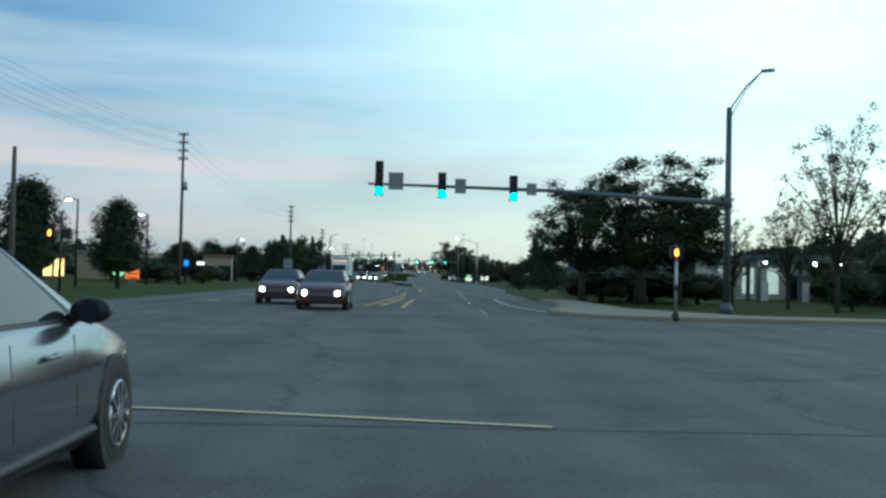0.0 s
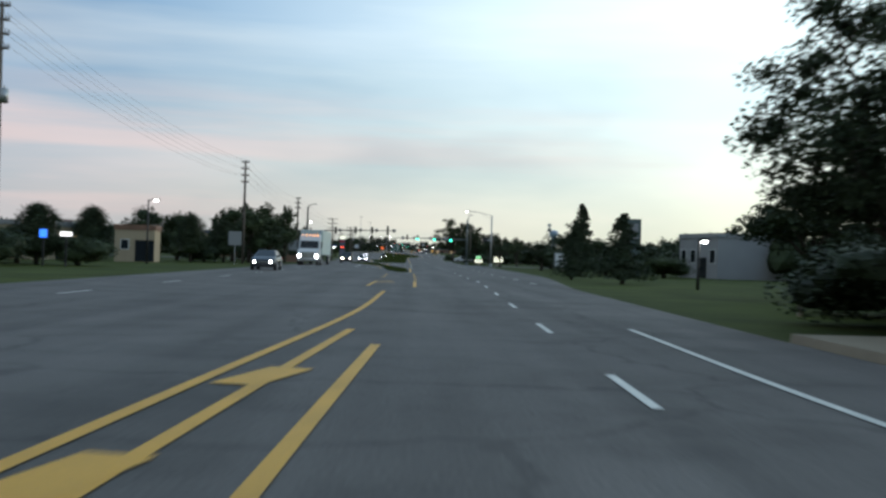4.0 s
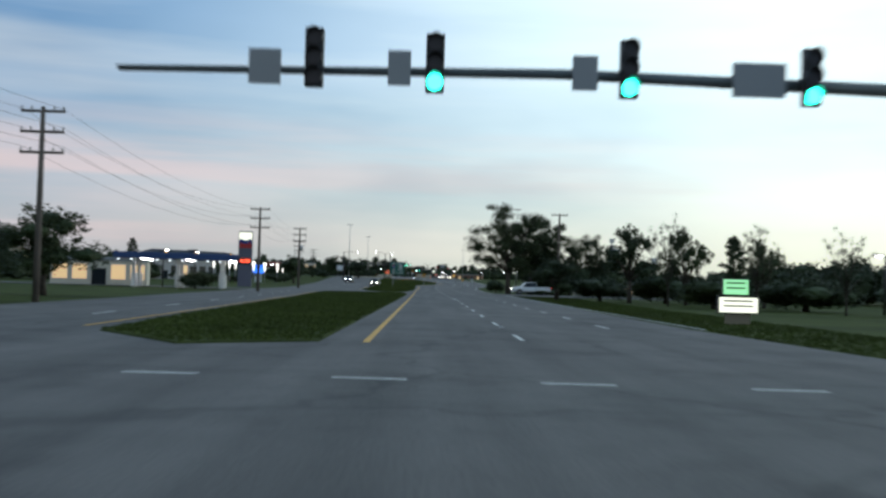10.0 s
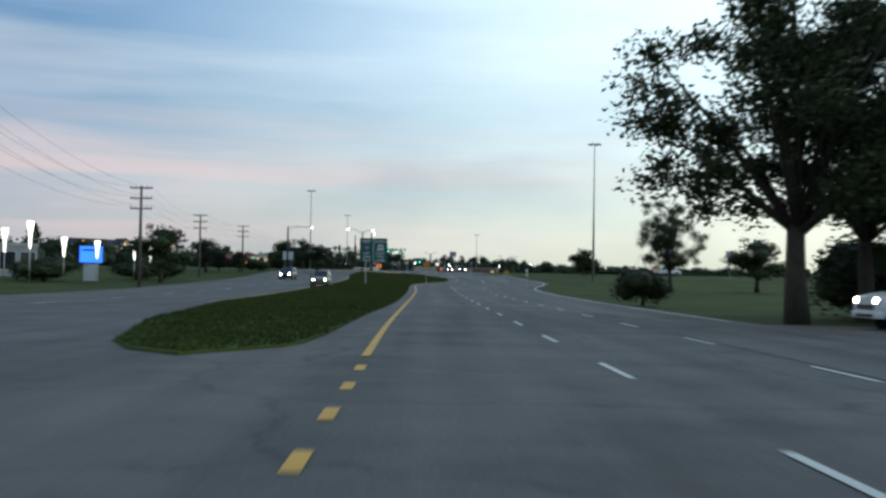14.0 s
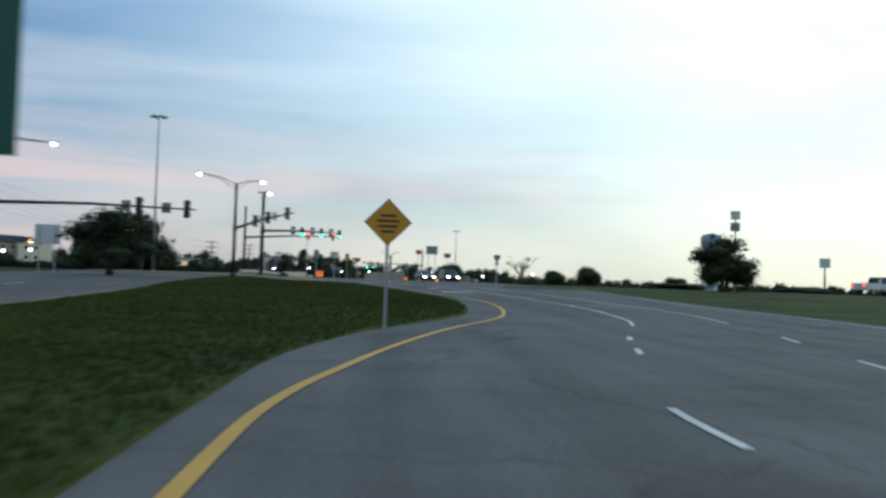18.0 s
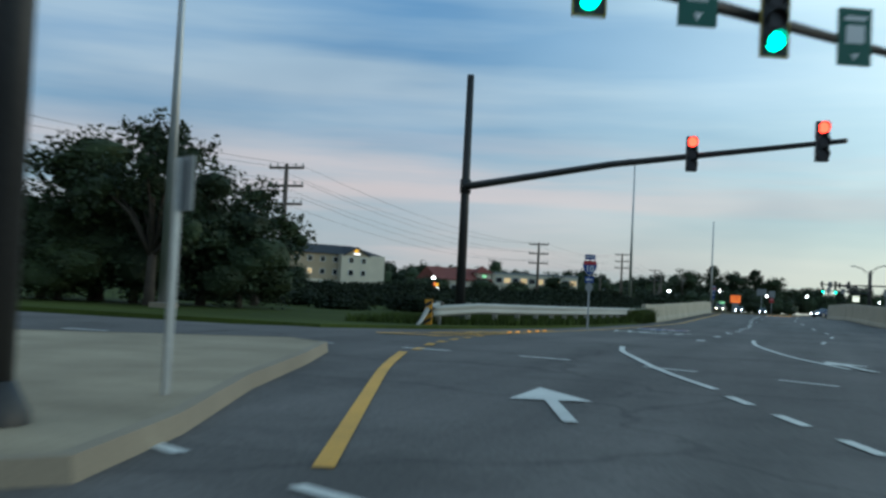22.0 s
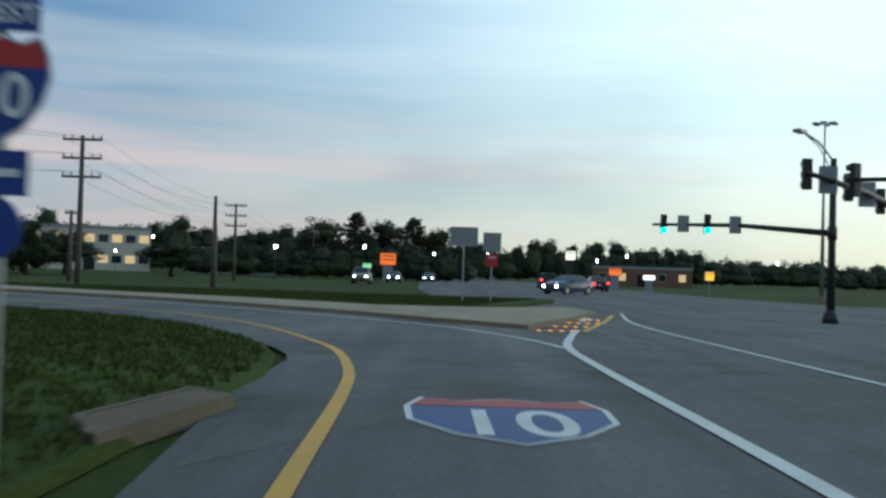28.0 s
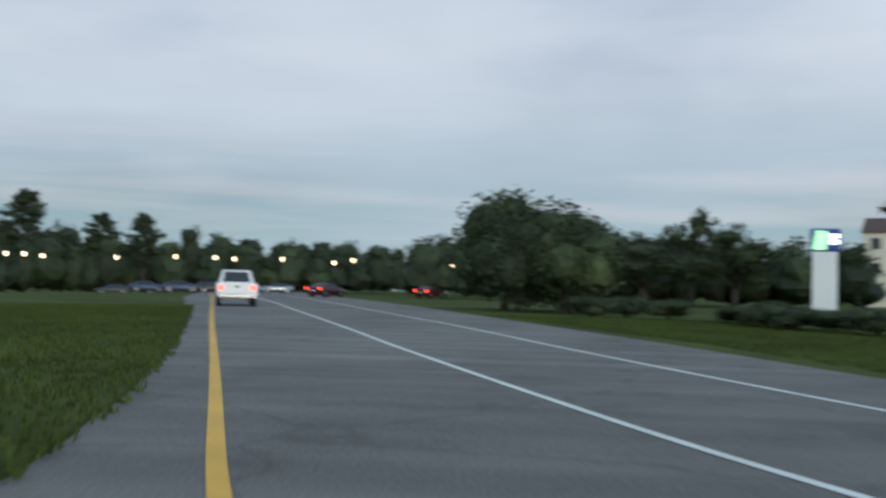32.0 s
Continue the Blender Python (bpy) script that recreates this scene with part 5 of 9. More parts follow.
def woods(x0, y0, x1, y1, height, depth, seed, label, pine=0.3, step=2.6, leaf=0.26, mat_=None, more=1):
    """A far belt of trees, too many to count: lumps of leaves on thin trunks with an uneven skyline."""
    rng = random.Random(seed)
    L = math.dist((x0, y0), (x1, y1))
    ux, uy = (x1 - x0) / L, (y1 - y0) / L
    bm, crowns = bmesh.new(), []
    n = int(L / step)
    for i in range(n):
        for row in range(2):
            s, dd = (i + rng.random()) * step, (row + rng.random() * 0.7) * depth / 2
            x, y = x0 + ux * s - uy * dd, y0 + uy * s + ux * dd
            z = H(x, y)
            hh = height * (0.55 + 0.45 * rng.random()) * (0.9 + 0.42 * noise.noise((s * 0.035, seed, row)))
            scrub = mat_ is not None
            r = step * ((0.7 if scrub else 0.85) + 0.5 * rng.random())
            if rng.random() < pine:                  # some crowns stand above the rest
                hh *= 1.18
            core, inner = (0.72, 0.4) if scrub else (0.82, 0.62)
            lump(bm, (x, y, z + hh * 0.35), r * core, rng, hh / r * 0.36, sub=2)
            lump(bm, (x, y, z + hh * 0.62), r * 0.75 * core, rng, 0.9 if not scrub else hh / r * 0.4, sub=2)
            if scrub:
                crowns.append(((x, y, z + hh * 0.64), r, 110 * more, min(1.0, hh / r * 0.5), inner))
                crowns.append(((x, y, z + hh * 0.35), r * 1.05, 70 * more, hh / r * 0.34, inner))
            else:                                    # leafy clumps round the two masses, so that the outline breaks up
                crowns.append(((x, y, z + hh * 0.62), r * 0.76, 120 * more, 0.95, inner))
                crowns.append(((x, y, z + hh * 0.35), r * 0.9, 60 * more, hh / r * 0.36, inner))
                for _ in range(5):
                    a, e = rng.random() * math.tau, rng.uniform(-0.1, 1.2)
                    q = r * 0.62
                    crowns.append(((x + math.cos(a) * math.cos(e) * q, y + math.sin(a) * math.cos(e) * q, z + hh * 0.62 + math.sin(e) * q * 1.25), r * 0.34, 20 * more, 0.8, 0.2))
    for c, rad, count, flat, inner in crowns:
        leaves(bm, c, rad, count, leaf, rng, flat, shell=inner)
    return tagged(part("woods", bm, mat_ or LEAF2), label, "woods", kind="stuff")


woods(-420, 820, -60, 860, 15, 20, 31, "dark belt of mixed woods behind the hotels", 0.12)
woods(-60, 870, 60, 900, 14, 16, 32, "dark belt of woods beyond the highway", 0.12)
woods(40, 930, 420, 980, 9, 20, 33, "low dark woods on the horizon", 0.15, 3.4)
woods(-330, 560, -200, 690, 15, 18, 34, "tall pine woods behind a car park", 0.15)
woods(-238, 640, -185, 575, 14, 14, 44, "tall mixed woods behind a car park", 0.12)
woods(-190, 606, -150, 578, 12.5, 12, 45, "tall mixed woods behind a car park", 0.2)
woods(-19.5, 584, -18.5, 636, 1.15, 16, 43, "dark scrub on the bank below the bridge", 0.0, 1.5, 0.085, SCRUB, 7)
woods(-14.4, 587, -14.0, 634, 0.85, 4.5, 48, "low dark scrub behind the guard rail and parapet", 0.0, 1.3, 0.06, SCRUB, 6)
woods(-90, 634, -15.5, 634.5, 1.6, 5, 35, "dense scrub along the interstate", 0.0, 1.9, 0.12, SCRUB, 6)
woods(-178, 655, -156, 706, 9.5, 10, 46, "dark woods beside the pylon sign", 0.1)
woods(-50, 799, -6, 803, 6.5, 8, 47, "dark roadside trees before the far shops", 0.1, 2.2)
woods(-265, 720, -200, 830, 10, 14, 36, "dark woods behind the hotels", 0.15)
woods(-96, 500, -60, 590, 6, 10, 37, "trees on the far side of a field", 0.2)
woods(-90, 330, -55, 500, 5, 10, 38, "low trees behind the roadside plots", 0.1)
woods(60, 250, 75, 420, 7, 12, 39, "dense trees behind the roadside plots", 0.15)
woods(40, 60, 60, 250, 6, 12, 40, "dense trees behind the roadside plots", 0.15)
woods(-75, 60, -60, 330, 6, 12, 41, "dense trees behind the shops", 0.15)
woods(120, 640, 420, 700, 6, 14, 42, "low hedge and trees on the horizon", 0.05, 3.2)


# ---- poles, wires and lamps ----
def utility_pole(x, y, h, arms, label, transformer=False, turn=0.0, small=False):
    z = H(x, y)
    ob = thing("utility_pole", label, "utility pole", pose(x, y, z, 0, 0, turn), "utility poles")
    bm = bmesh.new()
    tube(bm, [(0, 0, -0.3), (0, 0, h * 0.5), (0, 0, h)], [0.17, 0.145, 0.1], 10)
    part("pole", bm, WOODPOLE, ob)
    for i in range(arms):
        za = h - 0.2 - i * (0.95 if not small else 0.75)
        half = 1.0 if not small else 0.42
        bm = bmesh.new()
        box(bm, -half, half, -0.05, 0.05, za - 0.06, za + 0.06)
        arm = part("crossarm", bm, WOODPOLE, ob)
        for s in (-1, -0.55, 0.55, 1):
            bm = bmesh.new()
            tube(bm, [(s * half * 0.95, 0, za + 0.06), (s * half * 0.95, 0, za + 0.14), (s * half * 0.95, 0, za + 0.24)], [0.02, 0.055, 0.03], 6)
            part("insulator", bm, SIGNBACK, arm)
    if transformer:
        bm = bmesh.new()
        tube(bm, [(0.3, -0.1, h * 0.62), (0.3, -0.1, h * 0.62 + 0.75)], 0.22, 10)
        tube(bm, [(0.3, -0.1, h * 0.62 + 0.75), (0.3, -0.1, h * 0.62 + 0.95)], [0.06, 0.03], 6)
        part("transformer", bm, STEEL, ob)
    return ob


POLES = [(-23.5, 40, 13.5, 4), (-21, 97.7, 14.1, 4), (-17.9, 160.9, 11.6, 4), (-16.8, 207.4, 10.1, 3), (-15.4, 263.6, 8.9, 3), (-15.0, 324.3, 8.7, 3), (-17.3, 377.9, 9.4, 3), (-24.5, 436.4, 9.3, 3), (-31.6, 494.8, 9.2, 3), (-31.5, 530.4, 8.3, 3), (-29.6, 590, 7.4, 3), (-29.3, 644.4, 6.2, 3), (-28.4, 690.3, 7.7, 3), (-29.7, 735.2, 7.2, 3), (-36, 840, 9.5, 3), (-46.8, 950, 12, 3)]
for i, (x, y, h, arms) in enumerate(POLES):
    utility_pole(x, y, h, arms, "weathered wooden power pole with crossarms", i in (1, 6), small=i in (0, 1, 2, 3))
for x, y, h in ((-24.4, 703.1, 5.7), (-19.8, 261.3, 6.8), (18.6, 343.8, 10.3), (-25.2, 707, 4.0), (-19.4, 52, 7.2)):
    utility_pole(x, y, h, 1 if h > 8 else 0, "plain slim wooden pole")
utility_pole(-34.1, 704.8, 4.6, 1, "short wooden pole with one crossarm", small=True)
for i, ((x0, y0, h0, a0), (x1, y1, h1, a1)) in enumerate(zip(POLES, POLES[1:])):
    ob = thing("power_line", "thin black sagging wires between power poles", "power line", None, "power lines")
    for lvl in range(3):
        for s in (-0.95, 0.95):
            w0, w1 = (0.42 if i < 4 else 1.0), (0.42 if i + 1 < 4 else 1.0)
            za, zb = H(x0, y0) + h0 - 0.1 - lvl * 0.85, H(x1, y1) + h1 - 0.1 - lvl * 0.85
            sag = math.dist((x0, y0), (x1, y1)) * 0.018
            pts = [(x0 + s * w0 + (x1 + s * w1 - x0 - s * w0) * k / 10, y0 + (y1 - y0) * k / 10, za + (zb - za) * k / 10 - sag * 4 * (k / 10) * (1 - k / 10)) for k in range(11)]
            bm = bmesh.new()
            tube(bm, pts, 0.008, 4)
            part("wire", bm, WIRE, ob)


def high_mast(x, y, h, label="tall slim steel high-mast lighting pole", head=True, lamp=False):
    z = H(x, y)
    ob = thing("high_mast_light", label, "light mast", pose(x, y, z), "high masts")
    bm = bmesh.new()
    tube(bm, [(0, 0, 0), (0, 0, h * 0.5), (0, 0, h)], [0.2, 0.13, 0.06] if head else [0.11, 0.08, 0.045], 8)
    part("mast", bm, STEEL, ob)
    bm = bmesh.new()
    box(bm, -0.35, 0.35, -0.35, 0.35, -0.2, 0.25, 0.04)
    part("footing", bm, CONCRETE, ob)
    if head:
        bm = bmesh.new()
        tube(bm, [(math.cos(k * math.tau / 16) * 0.6, math.sin(k * math.tau / 16) * 0.6, h - 0.15) for k in range(17)], 0.035, 4)
        part("lamp_ring", bm, STEEL, ob)
        for k in range(6):
            a = k * math.tau / 6
            bm = bmesh.new()
            tube(bm, [(math.cos(a) * 0.1, math.sin(a) * 0.1, h - 0.1), (math.cos(a) * 0.65, math.sin(a) * 0.65, h - 0.15)], 0.025, 4)
            box(bm, math.cos(a) * 0.8 - 0.2, math.cos(a) * 0.8 + 0.2, math.sin(a) * 0.8 - 0.2, math.sin(a) * 0.8 + 0.2, h - 0.25, h - 0.08, 0.02)
            part("floodlight", bm, SIGNBACK, ob)
    return ob


for x, y, h in ((-23.7, 570.8, 17.6), (-22.3, 659.5, 16.9), (20.3, 721.3, 14.4), (26.3, 491.9, 20.5)):
    high_mast(x, y, h)
high_mast(-11.9, 641.0, 8.5, "slim plain steel pole behind the barrier", False)


def lamp_post(x, y, h, dx, dy, label="dark lamp post with a lit head", lampmat=None):
    z = H(x, y)
    ob = thing("street_lamp", label, "street lamp", pose(x, y, z), "street lamps")
    bm = bmesh.new()
    tube(bm, [(0, 0, 0), (0, 0, h)], [0.09, 0.06], 8)
    tube(bm, [(0, 0, h - 0.08), (dx * 0.5, dy * 0.5, h)], 0.035, 6)
    part("post", bm, DARKPOLE, ob)
    bm = bmesh.new()
    box(bm, dx * 0.7 - 0.28, dx * 0.7 + 0.28, dy * 0.7 - 0.14, dy * 0.7 + 0.14, h - 0.05, h + 0.08, 0.03)
    hd = part("lamp_head", bm, DARKPOLE, ob)
    bm = bmesh.new()
    bmesh.ops.create_uvsphere(bm, u_segments=10, v_segments=6, radius=0.15, matrix=Matrix.Translation((dx * 0.7, dy * 0.7, h - 0.06)) @ Matrix.Diagonal((1.3, 1, 0.6, 1)))
    part("lit_lens", bm, lampmat or STREETLAMP, hd)
    return ob


for x, y, h, dx, dy in ((-22.4, 71.7, 6.0, -0.9, 0), (-22.5, 91.3, 6.1, -0.9, 0), (-21, 130, 5.4, 0.9, 0), (-16.2, 216, 6.6, 0.9, 0), (-14.6, 232, 4.6, 0.5, 0), (22, 175, 3.6, 0.6, 0), (26, 215, 4.2, 0.6, 0), (30, 240, 4.4, -0.6, 0), (35, 262, 5.0, -0.6, 0), (33, 285, 4.0, -0.6, 0), (29, 70, 4.8, -0.6, 0), (33, 78, 4.4, -0.6, 0), (-36, 390, 5.5, 0.6, 0), (-30, 345, 4.6, 0.6, 0), (16, 96, 2.6, 0.4, 0)):
    lamp_post(x, y, h, dx, dy)


# ---- traffic signals ----
def ring_frame(d):
    """Right and face vectors for a head that looks along the plan direction d."""
    f = Vector((d[0], d[1], 0)).normalized()
    return Vector((f.y, -f.x, 0)) * -1, f


def signal_head(parent, c, d, n=3, lit_at=2, lampmat=None, edge=None, size=1.0):
    """A vertical signal head centred at c, facing along d; lens lit_at counts from the top."""
    r, f = ring_frame(d)
    M = Matrix((( r.x, f.x, 0, c[0]), (r.y, f.y, 0, c[1]), (0, 0, 1, c[2]), (0, 0, 0, 1)))
    M = M @ Matrix.Diagonal((size, size, size, 1))
    hh = 0.18 * n
    bm = bmesh.new()
    box(bm, -0.17, 0.17, -0.2, 0.0, -hh, hh, 0.03)
    bm.transform(M)
    head = part("signal_head", bm, SIGBODY, parent)
    if edge:
        bm = bmesh.new()
        box(bm, -0.24, 0.24, -0.03, -0.01, -hh - 0.07, hh + 0.07)
        bm.transform(M)
        part("backplate", bm, SIGBODY, head)
        bm = bmesh.new()
        for a in ((-0.25, -0.225, -hh - 0.08, hh + 0.08), (0.225, 0.25, -hh - 0.08, hh + 0.08)):
            box(bm, a[0], a[1], -0.04, 0.0, a[2], a[3])
        for zz in (-hh - 0.08, hh + 0.055):
            box(bm, -0.225, 0.225, -0.04, 0.0, zz, zz + 0.025)
        bm.transform(M)
        part("reflective_border", bm, SIGEDGE, head)
    for i in range(n):
        zc = hh - 0.18 - i * 0.36
        bm = bmesh.new()
        disc(bm, (0, 0.0, zc), (0, 1, 0), 0.145, 0.03, 16)
        bm.transform(M)
        part("lens", bm, (lampmat or GREENLAMP) if i == lit_at else LENS_OFF, head)
        bm = bmesh.new()
        pts = [(math.cos(a), math.sin(a)) for a in np.linspace(-0.5, math.pi + 0.5, 12)]
        vs0 = [bm.verts.new((0.155 * a, 0.0, zc + 0.155 * b)) for a, b in pts]
        vs1 = [bm.verts.new((0.155 * a, 0.14 + 0.08 * max(b, 0), zc + 0.155 * b)) for a, b in pts]
        for k in range(11):
            bm.faces.new((vs0[k], vs0[k + 1], vs1[k + 1], vs1[k]))
        bm.transform(M)
        part("visor", bm, SIGBODY, head)
    return head


def arm_sign(parent, c, d, w, h, face, back=False):
    r, f = ring_frame(d)
    M = Matrix(((r.x, f.x, 0, c[0]), (r.y, f.y, 0, c[1]), (0, 0, 1, c[2]), (0, 0, 0, 1)))
    bm = bmesh.new()
    box(bm, -w / 2, w / 2, -0.02, 0.02, -h / 2, h / 2)
    bm.transform(M)
    p = part("arm_sign", bm, SIGNBACK if back else face, parent)
    if not back:
        bm = bmesh.new()
        box(bm, -w * 0.28, w * 0.28, 0.021, 0.026, -h * 0.12, h * 0.2)
        bm.transform(M)
        part("panel", bm, SIGNWHITE, p)
        bm = bmesh.new()
        box(bm, -w * 0.32, w * 0.32, 0.021, 0.026, h * 0.28, h * 0.36)
        bm.transform(M)
        part("lettering_bar", bm, SIGNWHITE, p)
        bm = bmesh.new()
        prism(bm, [(-0.05, -h * 0.3), (0.05, -h * 0.3), (0, -h * 0.42)], 0.021, 0.026)
        bm.transform(M)
        part("arrow", bm, SIGNWHITE, p)
    return p


def mast_arm(px, py, ph, tip, za0, za1, items, label, colour=DARKPOLE, lamp=None, r0=0.17, size=1.0):
    """A pole with a tapered arm. items: (kind, fraction along the arm, direction, options)."""
    z = H(px, py)
    ob = thing("signal_mast", label, "traffic signal", None, "signal masts")
    bm = bmesh.new()
    tube(bm, [(px, py, z - 0.1), (px, py, z + ph * 0.5), (px, py, z + ph)], [r0, r0 * 0.85, r0 * 0.7], 12)
    part("pole", bm, colour, ob)
    bm = bmesh.new()
    tube(bm, [(px, py, z - 0.05), (px, py, z + 0.25), (px, py, z + 0.45)], [r0 * 1.9, r0 * 1.7, r0 * 1.05], 12)
    part("base_cover", bm, colour, ob)
    a, b = Vector((px, py, za0)), Vector((tip[0], tip[1], za1))
    mid = (a + b) / 2 + Vector((0, 0, 0.12))
    bm = bmesh.new()
    tube(bm, [a, mid, b], [0.12, 0.085, 0.05], 10)
    part("arm", bm, colour, ob)
    bm = bmesh.new()
    tube(bm, [a - Vector((0, 0, 0.22)), a + Vector((0, 0, 0.22))], r0 * 1.12, 10)
    part("clamp", bm, colour, ob)
    for kind, q, d, o in items:
        c = a * (1 - q) * (1 - q) + 2 * q * (1 - q) * (mid * 2 - (a + b) / 2) + b * q * q
        f = Vector((d[0], d[1], 0)).normalized() * 0.16
        if kind == "head":
            signal_head(ob, (c.x + f.x * 1.6, c.y + f.y * 1.6, c.z + o.get("dz", 0.0)), d, o.get("n", 3), o.get("lit", -1), o.get("lamp"), o.get("edge"), o.get("size", size))
        else:
            arm_sign(ob, (c.x + f.x, c.y + f.y, c.z + o.get("dz", 0.0)), d, o.get("w", 0.5), o.get("h", 0.62), o.get("face", SIGNWHITE), o.get("back", False))
    if lamp:
        for lx, ly, lz, on in lamp:
            e = Vector((lx, ly, lz))
            t = Vector((px, py, z + ph))
            bm = bmesh.new()
            tube(bm, [t - Vector((0, 0, 0.1)), (t + e) / 2 + Vector((0, 0, 0.12)), e], 0.035, 6)
            tube(bm, [t - Vector((0, 0, 0.55)), (t + e) / 2 - Vector((0, 0, 0.02)), e], 0.022, 5)
            la = part("lamp_arm", bm, colour, ob)
            d = (e - t)
            d.z = 0
            d.normalize()
            bm = bmesh.new()
            box(bm, -0.14, 0.14, -0.05, 0.5, -0.06, 0.06, 0.03)
            bm.transform(Matrix.Translation(e) @ Matrix.Rotation(math.atan2(d.y, d.x) - math.pi / 2, 4, "Z"))
            part("luminaire", bm, SIGNBACK, la)
            if on:
                bm = bmesh.new()
                bmesh.ops.create_uvsphere(bm, u_segments=10, v_segments=6, radius=0.17, matrix=Matrix.Translation(e + d * 0.3 - Vector((0, 0, 0.06))) @ Matrix.Diagonal((1, 1, 0.6, 1)))
                part("lit_lens", bm, STREETLAMP, la)
    return ob


SOUTH, NORTH, WEST = (0, -1), (0, 1), (-1, 0)
G = {"lit": 2}
# first junction: the arm over the lanes ahead
mast_arm(13.8, 44.7, 8.9, (-1.7, 43.8), 4.75, 5.12, [("head", 0.97, SOUTH, {"n": 4, "lit": 3, "dz": 0.22}), ("sign", 0.925, SOUTH, {"w": 0.62, "h": 0.72, "back": True, "dz": 0.12}), ("head", 0.80, SOUTH, G), ("sign", 0.75, SOUTH, {"w": 0.46, "h": 0.62, "back": True}), ("head", 0.605, SOUTH, G), ("sign", 0.555, SOUTH, {"w": 0.42, "h": 0.5, "back": True})], "grey steel signal mast with green lights at a junction", GREYPOLE, [(15.0, 44.0, 10.4, False)])
# second junction: back of the arm for the other direction, then the one facing us
mast_arm(-15.1, 206, 8.6, (-1.2, 204.6), 4.8, 5.2, [("head", 0.32, NORTH, {}), ("sign", 0.37, NORTH, {"w": 0.4, "h": 0.5, "back": True}), ("head", 0.545, NORTH, {}), ("sign", 0.6, NORTH, {"w": 0.4, "h": 0.5, "back": True}), ("head", 0.73, NORTH, {}), ("sign", 0.78, NORTH, {"w": 0.4, "h": 0.5, "back": True}), ("head", 0.905, NORTH, {"n": 4}), ("sign", 0.975, NORTH, {"w": 0.5, "h": 0.5, "back": True})], "dark signal mast seen from behind", DARKPOLE, [(-14.2, 205.6, 9.0, False)])
mast_arm(11.4, 232.4, 8.3, (-2.6, 232), 4.6, 4.55, [("sign", 0.275, SOUTH, {"w": 0.85, "h": 0.55, "back": True}), ("head", 0.215, SOUTH, {"lit": 2, "dz": 0.08}), ("head", 0.425, SOUTH, {"lit": 2, "dz": 0.08}), ("sign", 0.475, SOUTH, {"w": 0.4, "h": 0.55, "back": True}), ("head", 0.645, SOUTH, {"lit": 2, "dz": 0.08}), ("sign", 0.685, SOUTH, {"w": 0.36, "h": 0.55, "back": True}), ("head", 0.78, SOUTH, {"n": 3, "dz": 0.14}), ("sign", 0.835, SOUTH, {"w": 0.5, "h": 0.55, "back": True})], "grey steel signal mast with green lights over the lanes", GREYPOLE, [(11.9, 231.7, 9.1, False)], 0.17, 0.86)
mast_arm(14.1, 210.3, 8.3, (13.6, 219.2), 4.2, 4.4, [("head", 0.42, WEST, {}), ("head", 0.72, WEST, {}), ("head", 0.96, WEST, {})], "grey street lamp mast with a side street signal arm", STEEL, [(10.3, 210.1, 8.9, True)], 0.15, 0.8)
# crossover south of the bridge
D1, D2 = (0.42, -0.9), (0.28, -0.96)
GE = {"lit": 2, "edge": True}
mast_arm(-10.2, 538.0, 7.6, (-5.0, 531.6), H(-10, 538) + 3.95, H(-10, 538) + 4.9, [("head", 0.94, (-0.8, 0.6), {}), ("sign", 0.72, (-0.8, 0.6), {"back": True, "w": 0.5}), ("head", 0.62, (-0.8, 0.6), {}), ("sign", 0.5, (-0.8, 0.6), {"back": True, "w": 0.5}), ("head", 0.4, (-0.8, 0.6), {})], "black signal mast with twin street lamps", DARKPOLE, [(-8.6, 540.6, H(-10, 538) + 8.1, True), (-12.6, 536.2, H(-10, 538) + 8.1, True)], 0.15, 0.85)
mast_arm(-9.0, 546.9, 7.5, (-2.45, 556.0), 6.8, 7.25, [("sign", 0.36, D1, {"face": SIGNGREEN, "w": 0.42, "h": 0.75}), ("head", 0.47, D1, dict(GE, dz=-0.1)), ("sign", 0.61, D1, {"face": SIGNGREEN, "w": 0.42, "h": 0.7}), ("head", 0.72, D1, dict(GE, dz=-0.1)), ("sign", 0.86, D1, {"face": SIGNGREEN, "w": 0.42, "h": 0.7}), ("head", 0.97, D1, dict(GE, dz=-0.1))], "black signal mast with green arrows over the lanes", DARKPOLE, [(-8.7, 547.4, 10.25, True)], 0.17, 0.68)
mast_arm(-13.9, 572.2, 7.9, (-3.1, 562.6), 7.35, 7.25, [("head", 0.7, D2, {"lit": 0, "lamp": REDLAMP}), ("head", 0.955, D2, {"lit": 0, "lamp": REDLAMP})], "black signal mast with red lights by the guard rail", DARKPOLE, None, 0.16, 0.74)
mast_arm(-20.9, 512, 7.9, (-9.6, 517), 6.0, 6.3, [("head", 0.72, (0.3, 0.95), {}), ("sign", 0.66, (0.3, 0.95), {"back": True, "w": 0.6}), ("head", 0.95, (0.3, 0.95), {}), ("sign", 0.85, (0.3, 0.95), {"back": True, "w": 0.6})], "black signal mast over the far carriageway", DARKPOLE, [(-17.4, 513.4, 9.6, True)])
